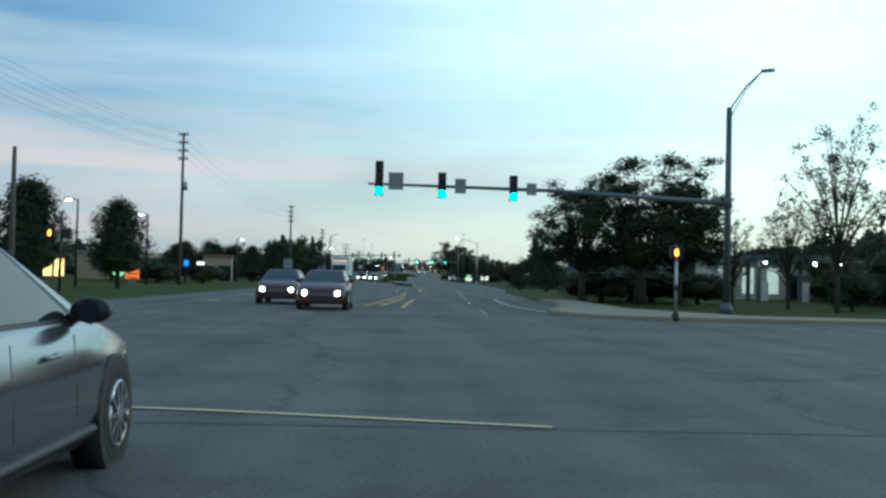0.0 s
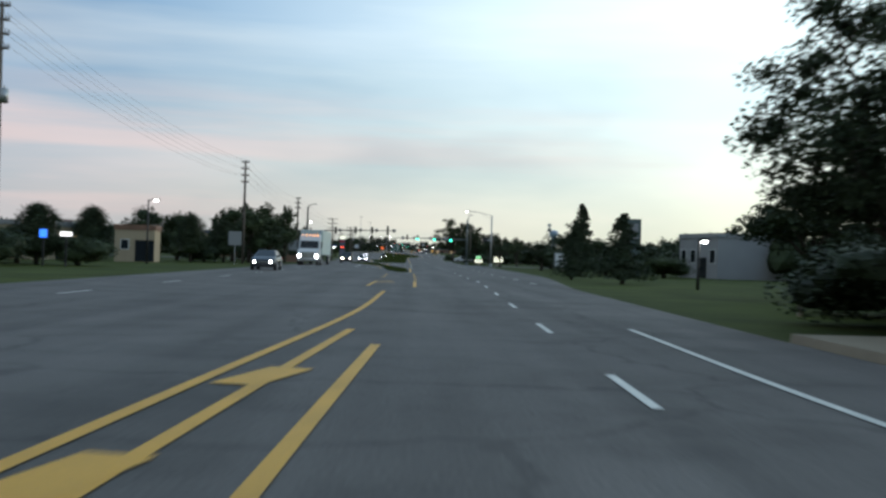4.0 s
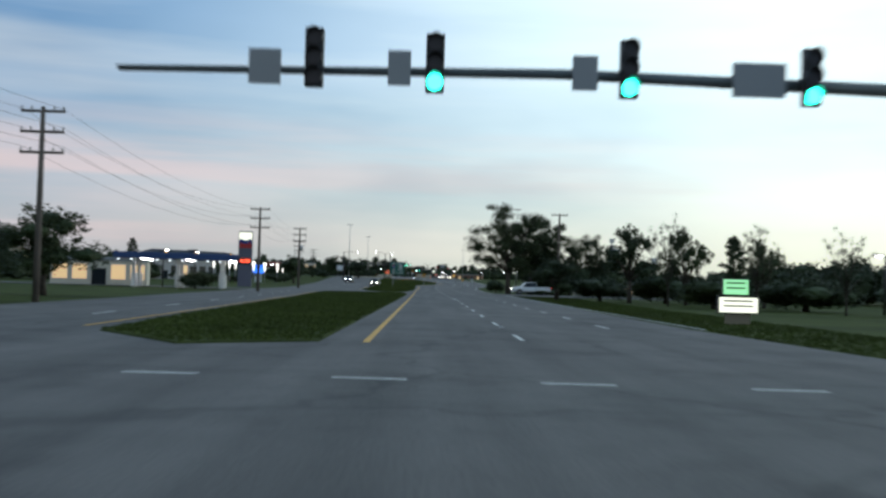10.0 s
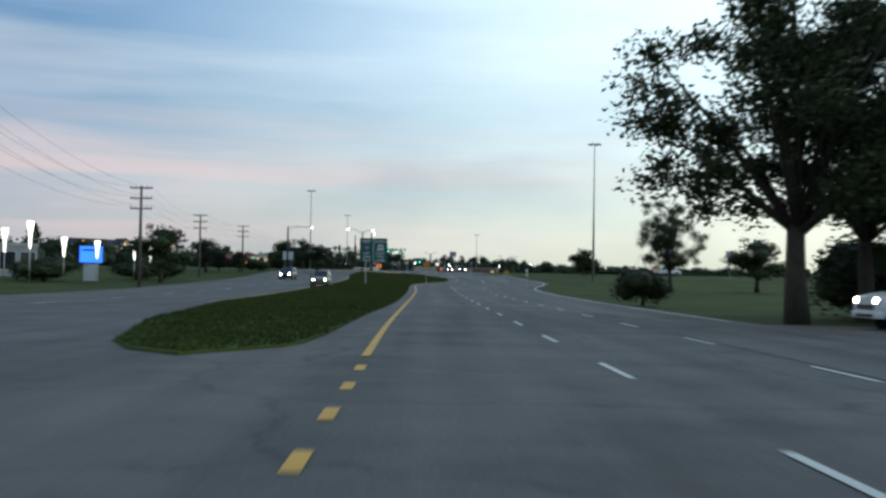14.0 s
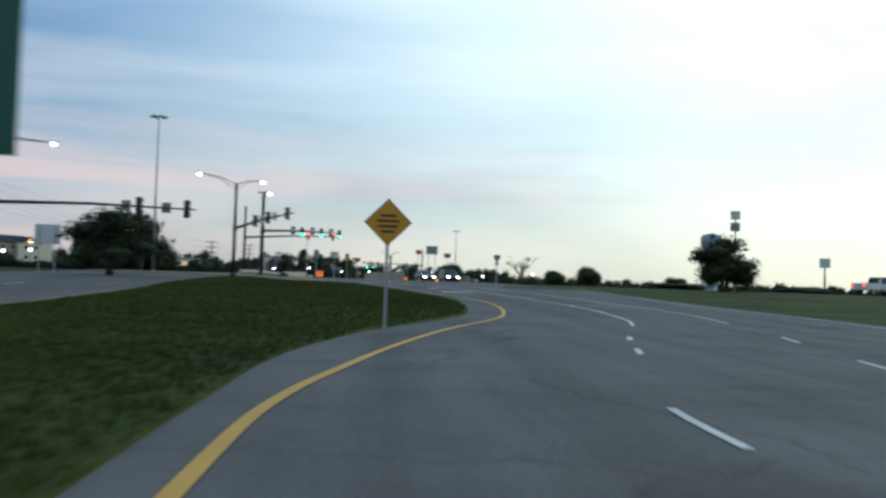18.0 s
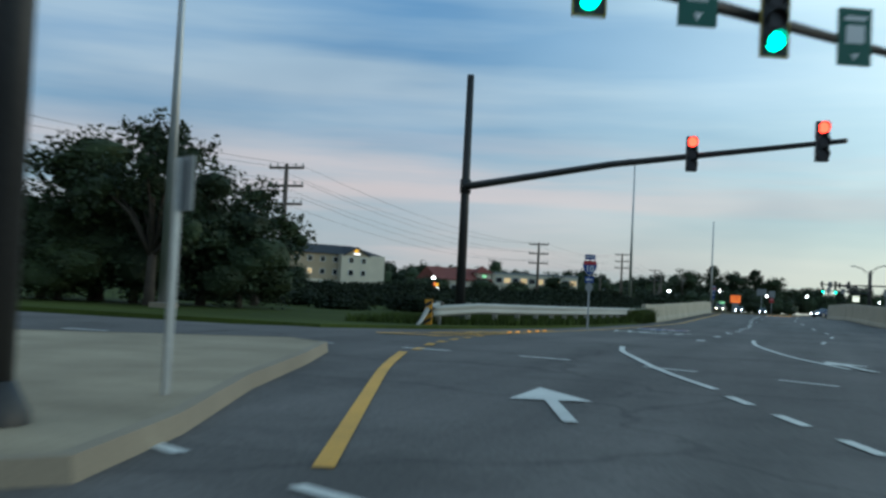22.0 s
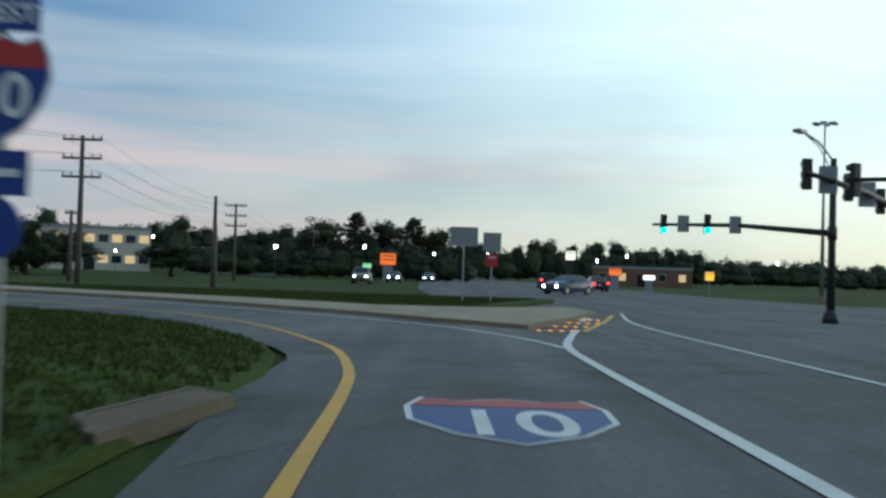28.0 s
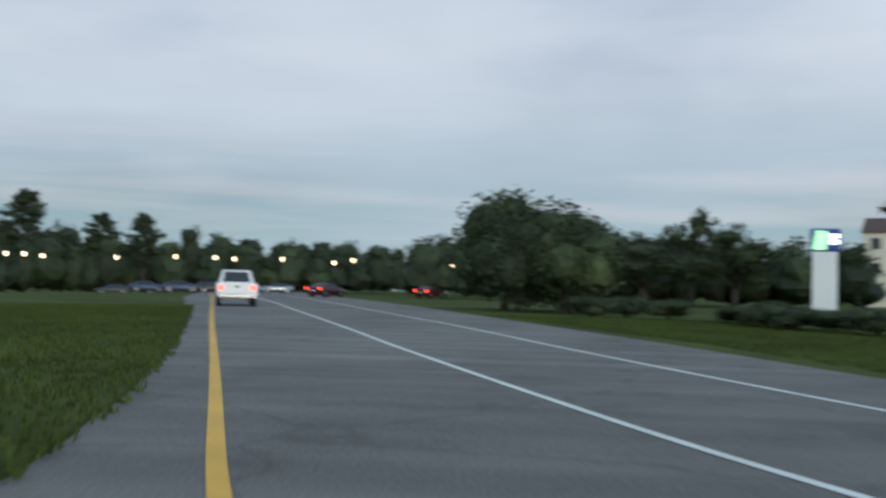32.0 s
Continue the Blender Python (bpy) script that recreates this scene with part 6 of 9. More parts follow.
# crossover north of the bridge
mast_arm(3.4, 672.9, 5.6, (-1.9, 677.0), 6.65, 7.0, [("sign", 0.52, SOUTH, {"back": True, "w": 0.42}), ("head", 0.68, SOUTH, G), ("sign", 0.82, SOUTH, {"back": True, "w": 0.42}), ("head", 0.94, SOUTH, G)], "black signal mast with green lights beyond the bridge", DARKPOLE, [(1.7, 671.0, 9.8, False)], 0.15, 0.66)
mast_arm(3.2, 666.5, 5.6, (-2.2, 659.2), 6.9, 7.25, [("head", 0.96, NORTH, {}), ("sign", 0.8, NORTH, {"back": True, "w": 0.42}), ("head", 0.62, NORTH, {}), ("sign", 0.45, NORTH, {"back": True, "w": 0.42}), ("head", 0.3, NORTH, {})], "black signal mast seen from behind past the bridge", DARKPOLE, [(4.6, 668.0, 9.8, False)], 0.15, 0.62)
mast_arm(9.3, 654.7, 6.4, (-0.6, 660.5), 6.9, 7.25, [("head", 0.86, (-0.5, 0.85), {}), ("head", 0.99, (-0.5, 0.85), {})], "black signal mast behind the bridge barrier", DARKPOLE, None, 0.15, 0.7)


def ped_signal(x, y, h, d, colour, label, side=0.0, twin=False):
    z = H(x, y)
    ob = thing("pedestrian_signal", label, "traffic signal", pose(x, y, z), "pedestrian signals")
    bm = bmesh.new()
    tube(bm, [(0, 0, 0), (0, 0, h)], [0.06, 0.05], 8)
    part("post", bm, colour, ob)
    bm = bmesh.new()
    tube(bm, [(0, 0, -0.05), (0, 0, 0.2), (0, 0, 0.32)], [0.16, 0.13, 0.06], 8)
    part("base", bm, SIGBODY, ob)
    bm = bmesh.new()
    zh = h - 0.45 if not side else h - 1.1
    box(bm, side - 0.2, side + 0.2, -0.1, 0.1, zh, zh + 0.43, 0.03)
    if side:
        box(bm, side, 0, -0.03, 0.03, zh + 0.18, zh + 0.25)
    hd = part("head", bm, SIGBODY, ob)
    bm = bmesh.new()
    prism(bm, [(side - 0.06, zh + 0.1), (side + 0.02, zh + 0.1), (side + 0.05, zh + 0.2), (side + 0.02, zh + 0.33), (side - 0.05, zh + 0.34), (side - 0.09, zh + 0.22)], d * 0.1 - 0.012, d * 0.1 + 0.012)
    part("hand_symbol", bm, AMBERLAMP, hd)
    if twin:
        bm = bmesh.new()
        box(bm, 0.06, 0.42, -0.14, 0.14, zh - 0.02, zh + 0.4, 0.03)
        part("side_head", bm, SIGBODY, ob)
    bm = bmesh.new()
    box(bm, -0.06, 0.06, d * 0.06 - 0.03, d * 0.06 + 0.03, 1.0, 1.2, 0.01)
    part("push_button", bm, SIGBODY, ob)


ped_signal(8.9, 34.3, 2.5, -1, STEEL, "grey post with a lit orange pedestrian signal")
ped_signal(-14.2, 43.4, 3.6, -1, DARKPOLE, "dark post with a lit orange pedestrian signal", -0.42, True)


# ---- signs ----
def text_mesh(text, size, material, parent, name="lettering"):
    """Upright lettering in the x-z plane, centred, facing -y."""
    cu = bpy.data.curves.new(name, "FONT")
    cu.body, cu.align_x, cu.align_y, cu.size, cu.offset = text, "CENTER", "CENTER", size, size * 0.02
    tmp = bpy.data.objects.new(name, cu)
    scene.collection.objects.link(tmp)
    me = bpy.data.meshes.new_from_object(tmp.evaluated_get(bpy.context.evaluated_depsgraph_get()))
    bpy.data.objects.remove(tmp)
    me.transform(Matrix.Rotation(math.pi / 2, 4, "X"))
    me.materials.clear()
    me.materials.append(material)
    ob = new(name, me)
    ob.parent = parent
    return ob


def post_sign(name, label, x, y, turn, posts, pz, category="road sign", group=""):
    """A sign thing whose face looks along its local -y; posts: list of (x, radius, top height)."""
    ob = thing(name, label, category, pose(x, y, H(x, y), 0, 0, turn), group)
    for px, r, top in posts:
        bm = bmesh.new()
        box(bm, px - r, px + r, 0.0, 2 * r, -0.2, top)
        part("post", bm, STEEL, ob)
    return ob


def panel(ob, outline, z, material, y0=-0.03, y1=-0.01, name="panel"):
    bm = bmesh.new()
    prism(bm, [(a, b + z) for a, b in outline], y0, y1)
    return part(name, bm, material, ob)


def rect(w, h):
    return [(-w / 2, -h / 2), (w / 2, -h / 2), (w / 2, h / 2), (-w / 2, h / 2)]


def words(ob, text, x, z, size, material=None, y=-0.036):
    t = text_mesh(text, size, material or SIGNWHITE, ob)
    t.matrix_basis = Matrix.Translation((x, y, z))
    return t


def shield_outline(w, h):
    half = [(0, -0.5), (0.24, -0.36), (0.42, -0.12), (0.5, 0.12), (0.47, 0.33), (0.38, 0.5), (0.2, 0.43), (0, 0.5)]
    full = half + [(-a, b) for a, b in half[-2:0:-1]]
    return [(a * w, b * h) for a, b in full]


def interstate(ob, z, w, h, number=True, y=-0.03):
    panel(ob, shield_outline(w, h), z, SIGNWHITE, y, y + 0.02, "shield_border")
    p = panel(ob, shield_outline(w * 0.94, h * 0.94), z, SIGNBLUE, y - 0.004, y, "shield")
    bm = bmesh.new()
    prism(bm, [(-0.45 * w, z + 0.2 * h), (0.45 * w, z + 0.2 * h), (0.43 * w, z + 0.31 * h), (0.35 * w, z + 0.465 * h), (0.19 * w, z + 0.4 * h), (0, z + 0.465 * h), (-0.19 * w, z + 0.4 * h), (-0.35 * w, z + 0.465 * h), (-0.43 * w, z + 0.31 * h)], y - 0.007, y - 0.004)
    part("red_band", bm, SIGNRED, ob)
    words(ob, "10", 0, z - 0.08 * h, h * 0.56, None, y - 0.009)


# green guide sign in the median
gs = post_sign("guide_sign", "green lane guide sign on a post in the median", -4.5, 466.5, -1, [(-0.48, 0.035, 1.4)], 0)
gs.scale = (1.9, 1.9, 1.96)
panel(gs, rect(1.76, 1.48), 2.1, SIGNGREEN)
panel(gs, rect(0.03, 1.4), 2.1, SIGNWHITE, -0.034, -0.03, "divider")
for tx, tz, s in (("WEST", 2.63, 0.17), ("LEFT", 1.91, 0.16), ("LANE", 1.69, 0.16), ("ONLY", 1.47, 0.16)):
    words(gs, tx, -0.44, tz, s * 1.2)
for tx, tz, s in (("NORTH", 2.63, 0.17), ("RIGHT", 1.91, 0.16), ("TWO", 1.69, 0.16), ("LANES", 1.47, 0.16)):
    words(gs, tx, 0.44, tz, s * 1.2)
panel(gs, [(a - 0.44, b) for a, b in shield_outline(0.4, 0.4)], 2.27, SIGNBLUE, -0.036, -0.031, "shield")
panel(gs, [(-0.62, 2.36), (-0.26, 2.36), (-0.29, 2.44), (-0.59, 2.44)], 0.0, SIGNRED, -0.039, -0.036, "red_band")
words(gs, "10", -0.44, 2.23, 0.22, None, -0.04)
panel(gs, [(0.24, -0.18), (0.66, -0.18), (0.62, 0.18), (0.28, 0.18)], 2.27, SIGNWHITE, -0.036, -0.031, "state_panel")
words(gs, "181", 0.45, 2.27, 0.24, SIGNBLACK, -0.038)

dia = post_sign("warning_sign", "amber diamond warning sign on a post in the grass", 1.94, 476.6, 2, [(0, 0.035, 2.2)], 0)
panel(dia, [(0, -0.54), (0.54, 0), (0, 0.54), (-0.54, 0)], 2.5, SIGNBLACK)
panel(dia, [(0, -0.51), (0.51, 0), (0, 0.51), (-0.51, 0)], 2.5, SIGNYEL, -0.034, -0.03, "face")
for zz, ww in ((2.65, 0.36), (2.53, 0.5), (2.41, 0.44), (2.29, 0.3)):
    panel(dia, rect(ww, 0.05), zz, SIGNBLACK, -0.038, -0.034, "lettering_bar")
dia2 = post_sign("warning_sign", "small amber diamond warning sign on the verge", 10.9, 456.4, -8, [(0, 0.035, 1.6)], 0)
panel(dia2, [(0, -0.3), (0.3, 0), (0, 0.3), (-0.3, 0)], 1.75, SIGNYEL)
rs = post_sign("route_sign", "white route marker with small plates on a post", 12.9, 453.4, -10, [(0, 0.03, 2.4)], 0)
panel(rs, rect(0.36, 0.14), 2.3, SIGNBLUE)
panel(rs, shield_outline(0.34, 0.4), 1.98, SIGNWHITE, name="marker")
panel(rs, rect(0.3, 0.16), 1.6, SIGNWHITE)

for x, y, turn, arrow, full in ((-10.8, 577.0, 8, True, 1), (-11.8, 642.4, 8, False, 1)):
    ob = post_sign("interstate_sign", "interstate 10 west shield with arrow plate on a post", x, y, turn, [(0, 0.03, 2.6)], 0, group="interstate signs")
    panel(ob, rect(0.36, 0.17), 2.5, SIGNBLUE)
    words(ob, "WEST", 0, 2.5, 0.13)
    interstate(ob, 2.13, 0.5, 0.54)
    panel(ob, rect(0.3, 0.22), 1.72, SIGNBLUE)
    panel(ob, [(-0.11, 0.0), (-0.03, 0.07), (-0.03, 0.02), (0.11, 0.02), (0.11, -0.02), (-0.03, -0.02), (-0.03, -0.07)], 1.72, SIGNWHITE, -0.036, -0.03, "arrow")
    panel(ob, [(0.13 * math.cos(k * math.tau / 20), 0.15 * math.sin(k * math.tau / 20)) for k in range(20)], 1.45, SIGNBLUE if not arrow else SIGNBACK, name="round_plate")


def plate(x, y, turn, w, h, z, material, label, name="road_sign", posts=1, face=None, bars=0):
    ob = post_sign(name, label, x, y, turn, [(0, 0.03, z + h * 0.45)] if posts == 1 else [(-w * 0.3, 0.035, z + h * 0.45), (w * 0.3, 0.035, z + h * 0.45)], 0)
    panel(ob, rect(w, h), z, material)
    if face:
        panel(ob, rect(w * 0.9, h * 0.86), z, face, -0.034, -0.03, "face")
    for k in range(bars):
        panel(ob, rect(w * 0.6, h * 0.09), z + h * (0.22 - 0.2 * k), SIGNWHITE if material in (SIGNRED, SIGNGREEN, SIGNBLUE) else SIGNBLACK, -0.038, -0.034, "lettering_bar")
    return ob


no_u = plate(-8.25, 545.6, 18, 0.46, 0.46, 1.75, SIGNWHITE, "white no-U-turn sign with a red ring")
for rad, m_, dy in ((0.2, SIGNRED, 0.0), (0.158, SIGNWHITE, -0.004)):
    panel(no_u, [(rad * math.cos(k * math.tau / 24), rad * math.sin(k * math.tau / 24)) for k in range(24)], 1.75, m_, -0.034 + dy, -0.03 + dy, "ring")
panel(no_u, [(a * 0.74, b * 0.74) for a, b in ((-0.1, -0.13), (-0.04, -0.13), (-0.04, 0.06), (0.04, 0.06), (0.04, -0.02), (0.0, -0.02), (0.07, -0.12), (0.14, -0.02), (0.1, -0.02), (0.1, 0.13), (-0.1, 0.13))], 1.75, SIGNBLACK, -0.042, -0.038, "u_arrow")
bm = bmesh.new()
box(bm, -0.18, 0.18, -0.046, -0.042, -0.018, 0.018)
bm.transform(Matrix.Translation((0, 0, 1.75)) @ Matrix.Rotation(radians(45), 4, "Y"))
part("slash", bm, SIGNRED, no_u)
plate(-1.6, 527.0, 195, 0.62, 0.42, 2.0, SIGNWHITE, "bare back of a road sign on one post")
plate(-2.9, 527.6, 195, 0.33, 0.62, 2.0, SIGNBACK, "bare back of a tall narrow road sign")
plate(-8.95, 549.0, 148, 0.38, 0.48, 2.0, SIGNBACK, "narrow road sign seen from behind")
plate(-1.9, 561.3, 10, 0.42, 0.72, 2.2, SIGNYEL, "small yellow traffic sign on a slim post")
plate(-0.9, 563.4, 10, 0.62, 0.42, 2.0, SIGNRED, "red wrong-way sign on a post", bars=1)
plate(8.5, 598.0, 6, 1.6, 1.15, 4.6, SIGNBACK, "large sign back on two tall posts", posts=2)
plate(10.6, 597.0, 6, 0.9, 0.6, 3.9, SIGNRED, "red wrong-way sign beyond the bridge", bars=1)
plate(6.4, 590.0, 6, 0.7, 0.55, 4.0, SIGNRED, "red wrong-way sign on a tall post", bars=1)
rm = post_sign("route_sign", "pale shield-shaped route marker with a blue arrow plate", 10.1, 528.8, 6, [(0, 0.03, 2.4)], 0)
panel(rm, shield_outline(0.5, 0.52), 2.15, SIGNBACK, name="marker")
panel(rm, rect(0.28, 0.17), 1.75, SIGNBLUE, name="arrow_plate")
panel(rm, [(-0.1, 0.0), (0.0, 0.06), (0.0, 0.02), (0.1, 0.02), (0.1, -0.02), (0.0, -0.02), (0.0, -0.06)], 1.75, SIGNWHITE, -0.036, -0.03, "arrow")
plate(-23.7, 534, 185, 1.9, 1.5, 2.9, SIGNWHITE, "big pale back of a guide sign on two posts", posts=2)
plate(-8.95, 683.2, 4, 1.22, 0.84, 2.95, SIGNBACK, "grey back of a wide highway sign on a post")
plate(-7.7, 683.6, 4, 0.8, 0.84, 2.75, SIGNBACK, "grey back of a square highway sign on a post")
plate(-7.7, 683.3, 4, 0.55, 0.55, 1.95, SIGNRED, "red do-not-enter sign beside the road", face=SIGNRED, bars=1)
plate(5.2, 668.4, -4, 1.0, 0.8, 3.2, SIGNBACK, "pair of grey sign backs on posts", posts=2)
plate(6.6, 668.8, -4, 0.8, 0.8, 3.2, SIGNBACK, "grey sign back on a post")
plate(-16.8, 148.6, 0, 1.3, 1.4, 2.6, SIGNBACK, "faded board on a roadside post")
dm = plate(-0.9, 573.6, 4, 0.62, 0.62, 0.75, SIGNBLACK, "black board with an amber diamond at the barrier end")
panel(dm, [(0, -0.27), (0.27, 0), (0, 0.27), (-0.27, 0)], 0.75, SIGNYEL, -0.038, -0.034, "diamond")


def lit_sign(x, y, turn, w, h, z, top, material, label, body=SIGNBLACK, rows=2):
    """A cabinet sign with a glowing face on a plinth."""
    ob = thing("illuminated_sign", label, "sign", pose(x, y, H(x, y), 0, 0, turn))
    bm = bmesh.new()
    box(bm, -w / 2, w / 2, 0, 0.35, z - h / 2, z + h / 2, 0.02)
    part("cabinet", bm, body, ob)
    bm = bmesh.new()
    wp = w * 0.3 if w > 1 else 0.06
    box(bm, -wp, wp, 0.1, 0.25, -0.1, z - h / 2)
    part("plinth", bm, top, ob)
    bm = bmesh.new()
    box(bm, -w * 0.46, w * 0.46, -0.02, 0.0, z - h * 0.44, z + h * 0.44)
    f = part("lit_face", bm, material, ob)
    for k in range(rows):
        bm = bmesh.new()
        box(bm, -w * 0.36, w * 0.36, -0.026, -0.02, z + h * (0.24 - 0.3 * k) - h * 0.05, z + h * (0.24 - 0.3 * k) + h * 0.05)
        part("lettering_bar", bm, SIGNBLACK, f)
    return ob


PALELIT = lit("pale_lit_face", (0.95, 0.98, 0.8), 1.6)
GREENLIT = lit("green_lit_face", (0.35, 0.9, 0.45), 1.2)
BLUELIT = lit("blue_lit_face", (0.03, 0.2, 1.0), 2.2)
REDLIT = lit("red_lit_digits", (1.0, 0.1, 0.04), 5.0)
ORANGELIT = lit("orange_lit_face", (1.0, 0.2, 0.025), 1.15)
YELLOWLIT = lit("yellow_lit_logo", (1.0, 0.5, 0.025), 1.7)
DINERLIT = lit("yellow_diner_windows", (1.0, 0.68, 0.22), 2.2)
REDSIGN = lit("red_sign_glow", (1.0, 0.09, 0.03), 1.6)
WHITELIT = lit("white_lit_letters", (1.0, 1.0, 1.0), 2.6)
lit_sign(15.4, 259.1, -6, 1.7, 0.7, 0.75, CONCRETE, PALELIT, "low lit shop sign with pale face")
lit_sign(15.4, 259.5, -6, 1.1, 0.7, 1.5, CONCRETE, GREENLIT, "green lit sign panel above a pale one")
lit_sign(18.0, 241.1, -6, 1.8, 1.1, 1.2, CONCRETE, PALELIT, "low lit shop sign with dark lettering", rows=2)
lit_sign(12.0, 71, -4, 0.6, 0.42, 0.75, CONCRETE, PALELIT, "small bright lit sign on the verge", rows=1)
lit_sign(-36.8, 461, 10, 2.7, 2.1, 3.0, SIGNWHITE, BLUELIT, "blue lit dealership sign on a white base", SIGNBLUE, 1)
lit_sign(-23.4, 112, 10, 0.5, 0.6, 2.1, DARKPOLE, BLUELIT, "small blue lit shop sign", SIGNBLUE, 0)
lit_sign(-21.9, 112, 10, 0.8, 0.3, 2.1, DARKPOLE, WHITELIT, "narrow white lit shop sign", SIGNBACK, 0)
lit_sign(-26.2, 101, 14, 1.35, 1.3, 0.95, CONCRETE, ORANGELIT, "square orange lit sign board", SIGNBACK, 3)
rs = thing("round_sign", "round red and green lit sign on a post", "sign", pose(-27.5, 101, 0, 0, 0, 14))
bm = bmesh.new()
box(bm, -0.08, 0.08, 0.05, 0.2, -0.1, 1.0)
part("post", bm, SIGNBACK, rs)
bm = bmesh.new()
disc(bm, (0, 0.1, 1.15), (0, 1, 0), 0.62, 0.2, 20)
part("cabinet", bm, SIGNBACK, rs)
for a0, m_, nm in ((0.0, REDSIGN, "red_half"), (math.pi, GREENLIT, "green_half")):
    bm = bmesh.new()
    prism(bm, [(0.56 * math.cos(a0 + math.pi * k / 12), 1.15 + 0.56 * math.sin(a0 + math.pi * k / 12)) for k in range(13)], -0.03, -0.005)
    part(nm, bm, m_, rs)
lit_sign(18.7, 158, -8, 3.2, 1.6, 1.4, CONCRETE, SIGNWHITE, "wide pale sign board on the verge", SIGNBACK, 2)
lit_sign(-13.5, 153, 6, 0.5, 0.6, 0.7, SIGNWHITE, YELLOWLIT, "small yellow lit sign by the trees", SIGNWHITE, 1)

lit_sign(-17.8, 778, 4, 2.2, 1.7, 3.0, SIGNBACK, ORANGELIT, "orange lit board beside the highway", SIGNRED, 2)
lit_sign(-20.6, 778, 4, 1.2, 0.7, 2.0, SIGNBACK, GREENLIT, "small green lit sign beside the highway", SIGNGREEN, 1)
lit_sign(6.6, 777, 4, 1.4, 1.3, 4.2, DARKPOLE, PALELIT, "pale lit sign on a dark pylon", SIGNBLACK, 1)
lit_sign(8.0, 748, 4, 1.4, 0.8, 2.0, SIGNBACK, ORANGELIT, "red and orange lit shop sign", SIGNRED, 1)
lit_sign(11.6, 748, 4, 1.3, 0.5, 1.5, SIGNBACK, WHITELIT, "white lit shop sign by the road", SIGNWHITE, 0)
lit_sign(16.5, 742, 4, 0.9, 0.9, 1.8, SIGNBACK, YELLOWLIT, "yellow lit shop sign by the road", SIGNWHITE, 1)
lit_sign(-57.5, 742, 10, 1.0, 0.5, 2.6, SIGNBACK, WHITELIT, "white lit sign by the restaurant", SIGNWHITE, 0)

# fuel station: price sign, canopy and pumps
ps = thing("price_sign", "tall fuel price sign with chevrons and red digits", "sign", Matrix.LocRotScale((-17.5, 330.6, 0), Euler((0, 0, radians(4))), (0.94, 1, 0.95)))
bm = bmesh.new()
box(bm, -0.8, 0.8, 0, 0.5, 0.4, 6.8, 0.04)
part("pylon", bm, mat("pylon_grey", (0.12, 0.12, 0.16), 0.5, var=0.15, bump=0), ps)
for zz, hh, m_ in ((6.2, 0.9, PALELIT), (5.55, 0.5, SIGNBLUE), (5.1, 0.5, SIGNRED), (3.35, 0.75, SIGNBLACK)):
    bm = bmesh.new()
    box(bm, -0.72, 0.72, -0.03, 0.0, zz - hh / 2, zz + hh / 2)
    part("panel", bm, m_, ps)
for zz, m_ in ((5.75, SIGNBLUE), (5.3, SIGNRED)):
    bm = bmesh.new()
    prism(bm, [(-0.6, zz + 0.25), (0, zz - 0.05), (0.6, zz + 0.25), (0.6, zz - 0.05), (0, zz - 0.35), (-0.6, zz - 0.05)], -0.06, -0.03)
    part("chevron", bm, m_, ps)
digits = words(ps, "4.158", 0, 3.35, 0.5, REDLIT, -0.05)
digits.name = "price_digits"
CANBLUE = mat("canopy_blue", (0.03, 0.07, 0.2), 0.5, var=0.1, bump=0)
cp = thing("fuel_canopy", "flat blue fuel station canopy with bright lights", "canopy", pose(-27, 341, 0, 0, 0, 8))
bm = bmesh.new()
box(bm, -7, 7, -5, 5, 3.3, 4.0, 0.03)
part("roof", bm, CANBLUE, cp)
for px in (-5, 0, 5):
    for py in (-2.5, 2.5):
        bm = bmesh.new()
        box(bm, px - 0.2, px + 0.2, py - 0.2, py + 0.2, 0, 3.3)
        part("column", bm, SIGNWHITE, cp)
        bm = bmesh.new()
        box(bm, px - 0.35, px + 0.35, py + 0.35, py + 0.9, 0.05, 1.6, 0.04)
        part("fuel_pump", bm, SIGNWHITE, cp)
    for py in (-4.2, -2.2, 0, 2.2, 4.2):
        bm = bmesh.new()
        disc(bm, (px + 1.2, py, 3.28), (0, 0, -1), 0.25, 0.05, 10)
        part("downlight", bm, STREETLAMP, cp)
for k in range(10):
    bm = bmesh.new()
    disc(bm, (-6.4 + k * 1.42, -4.9, 3.2), (0, 0, -1), 0.12, 0.12, 8)
    part("edge_light", bm, COOLLIGHT, cp)


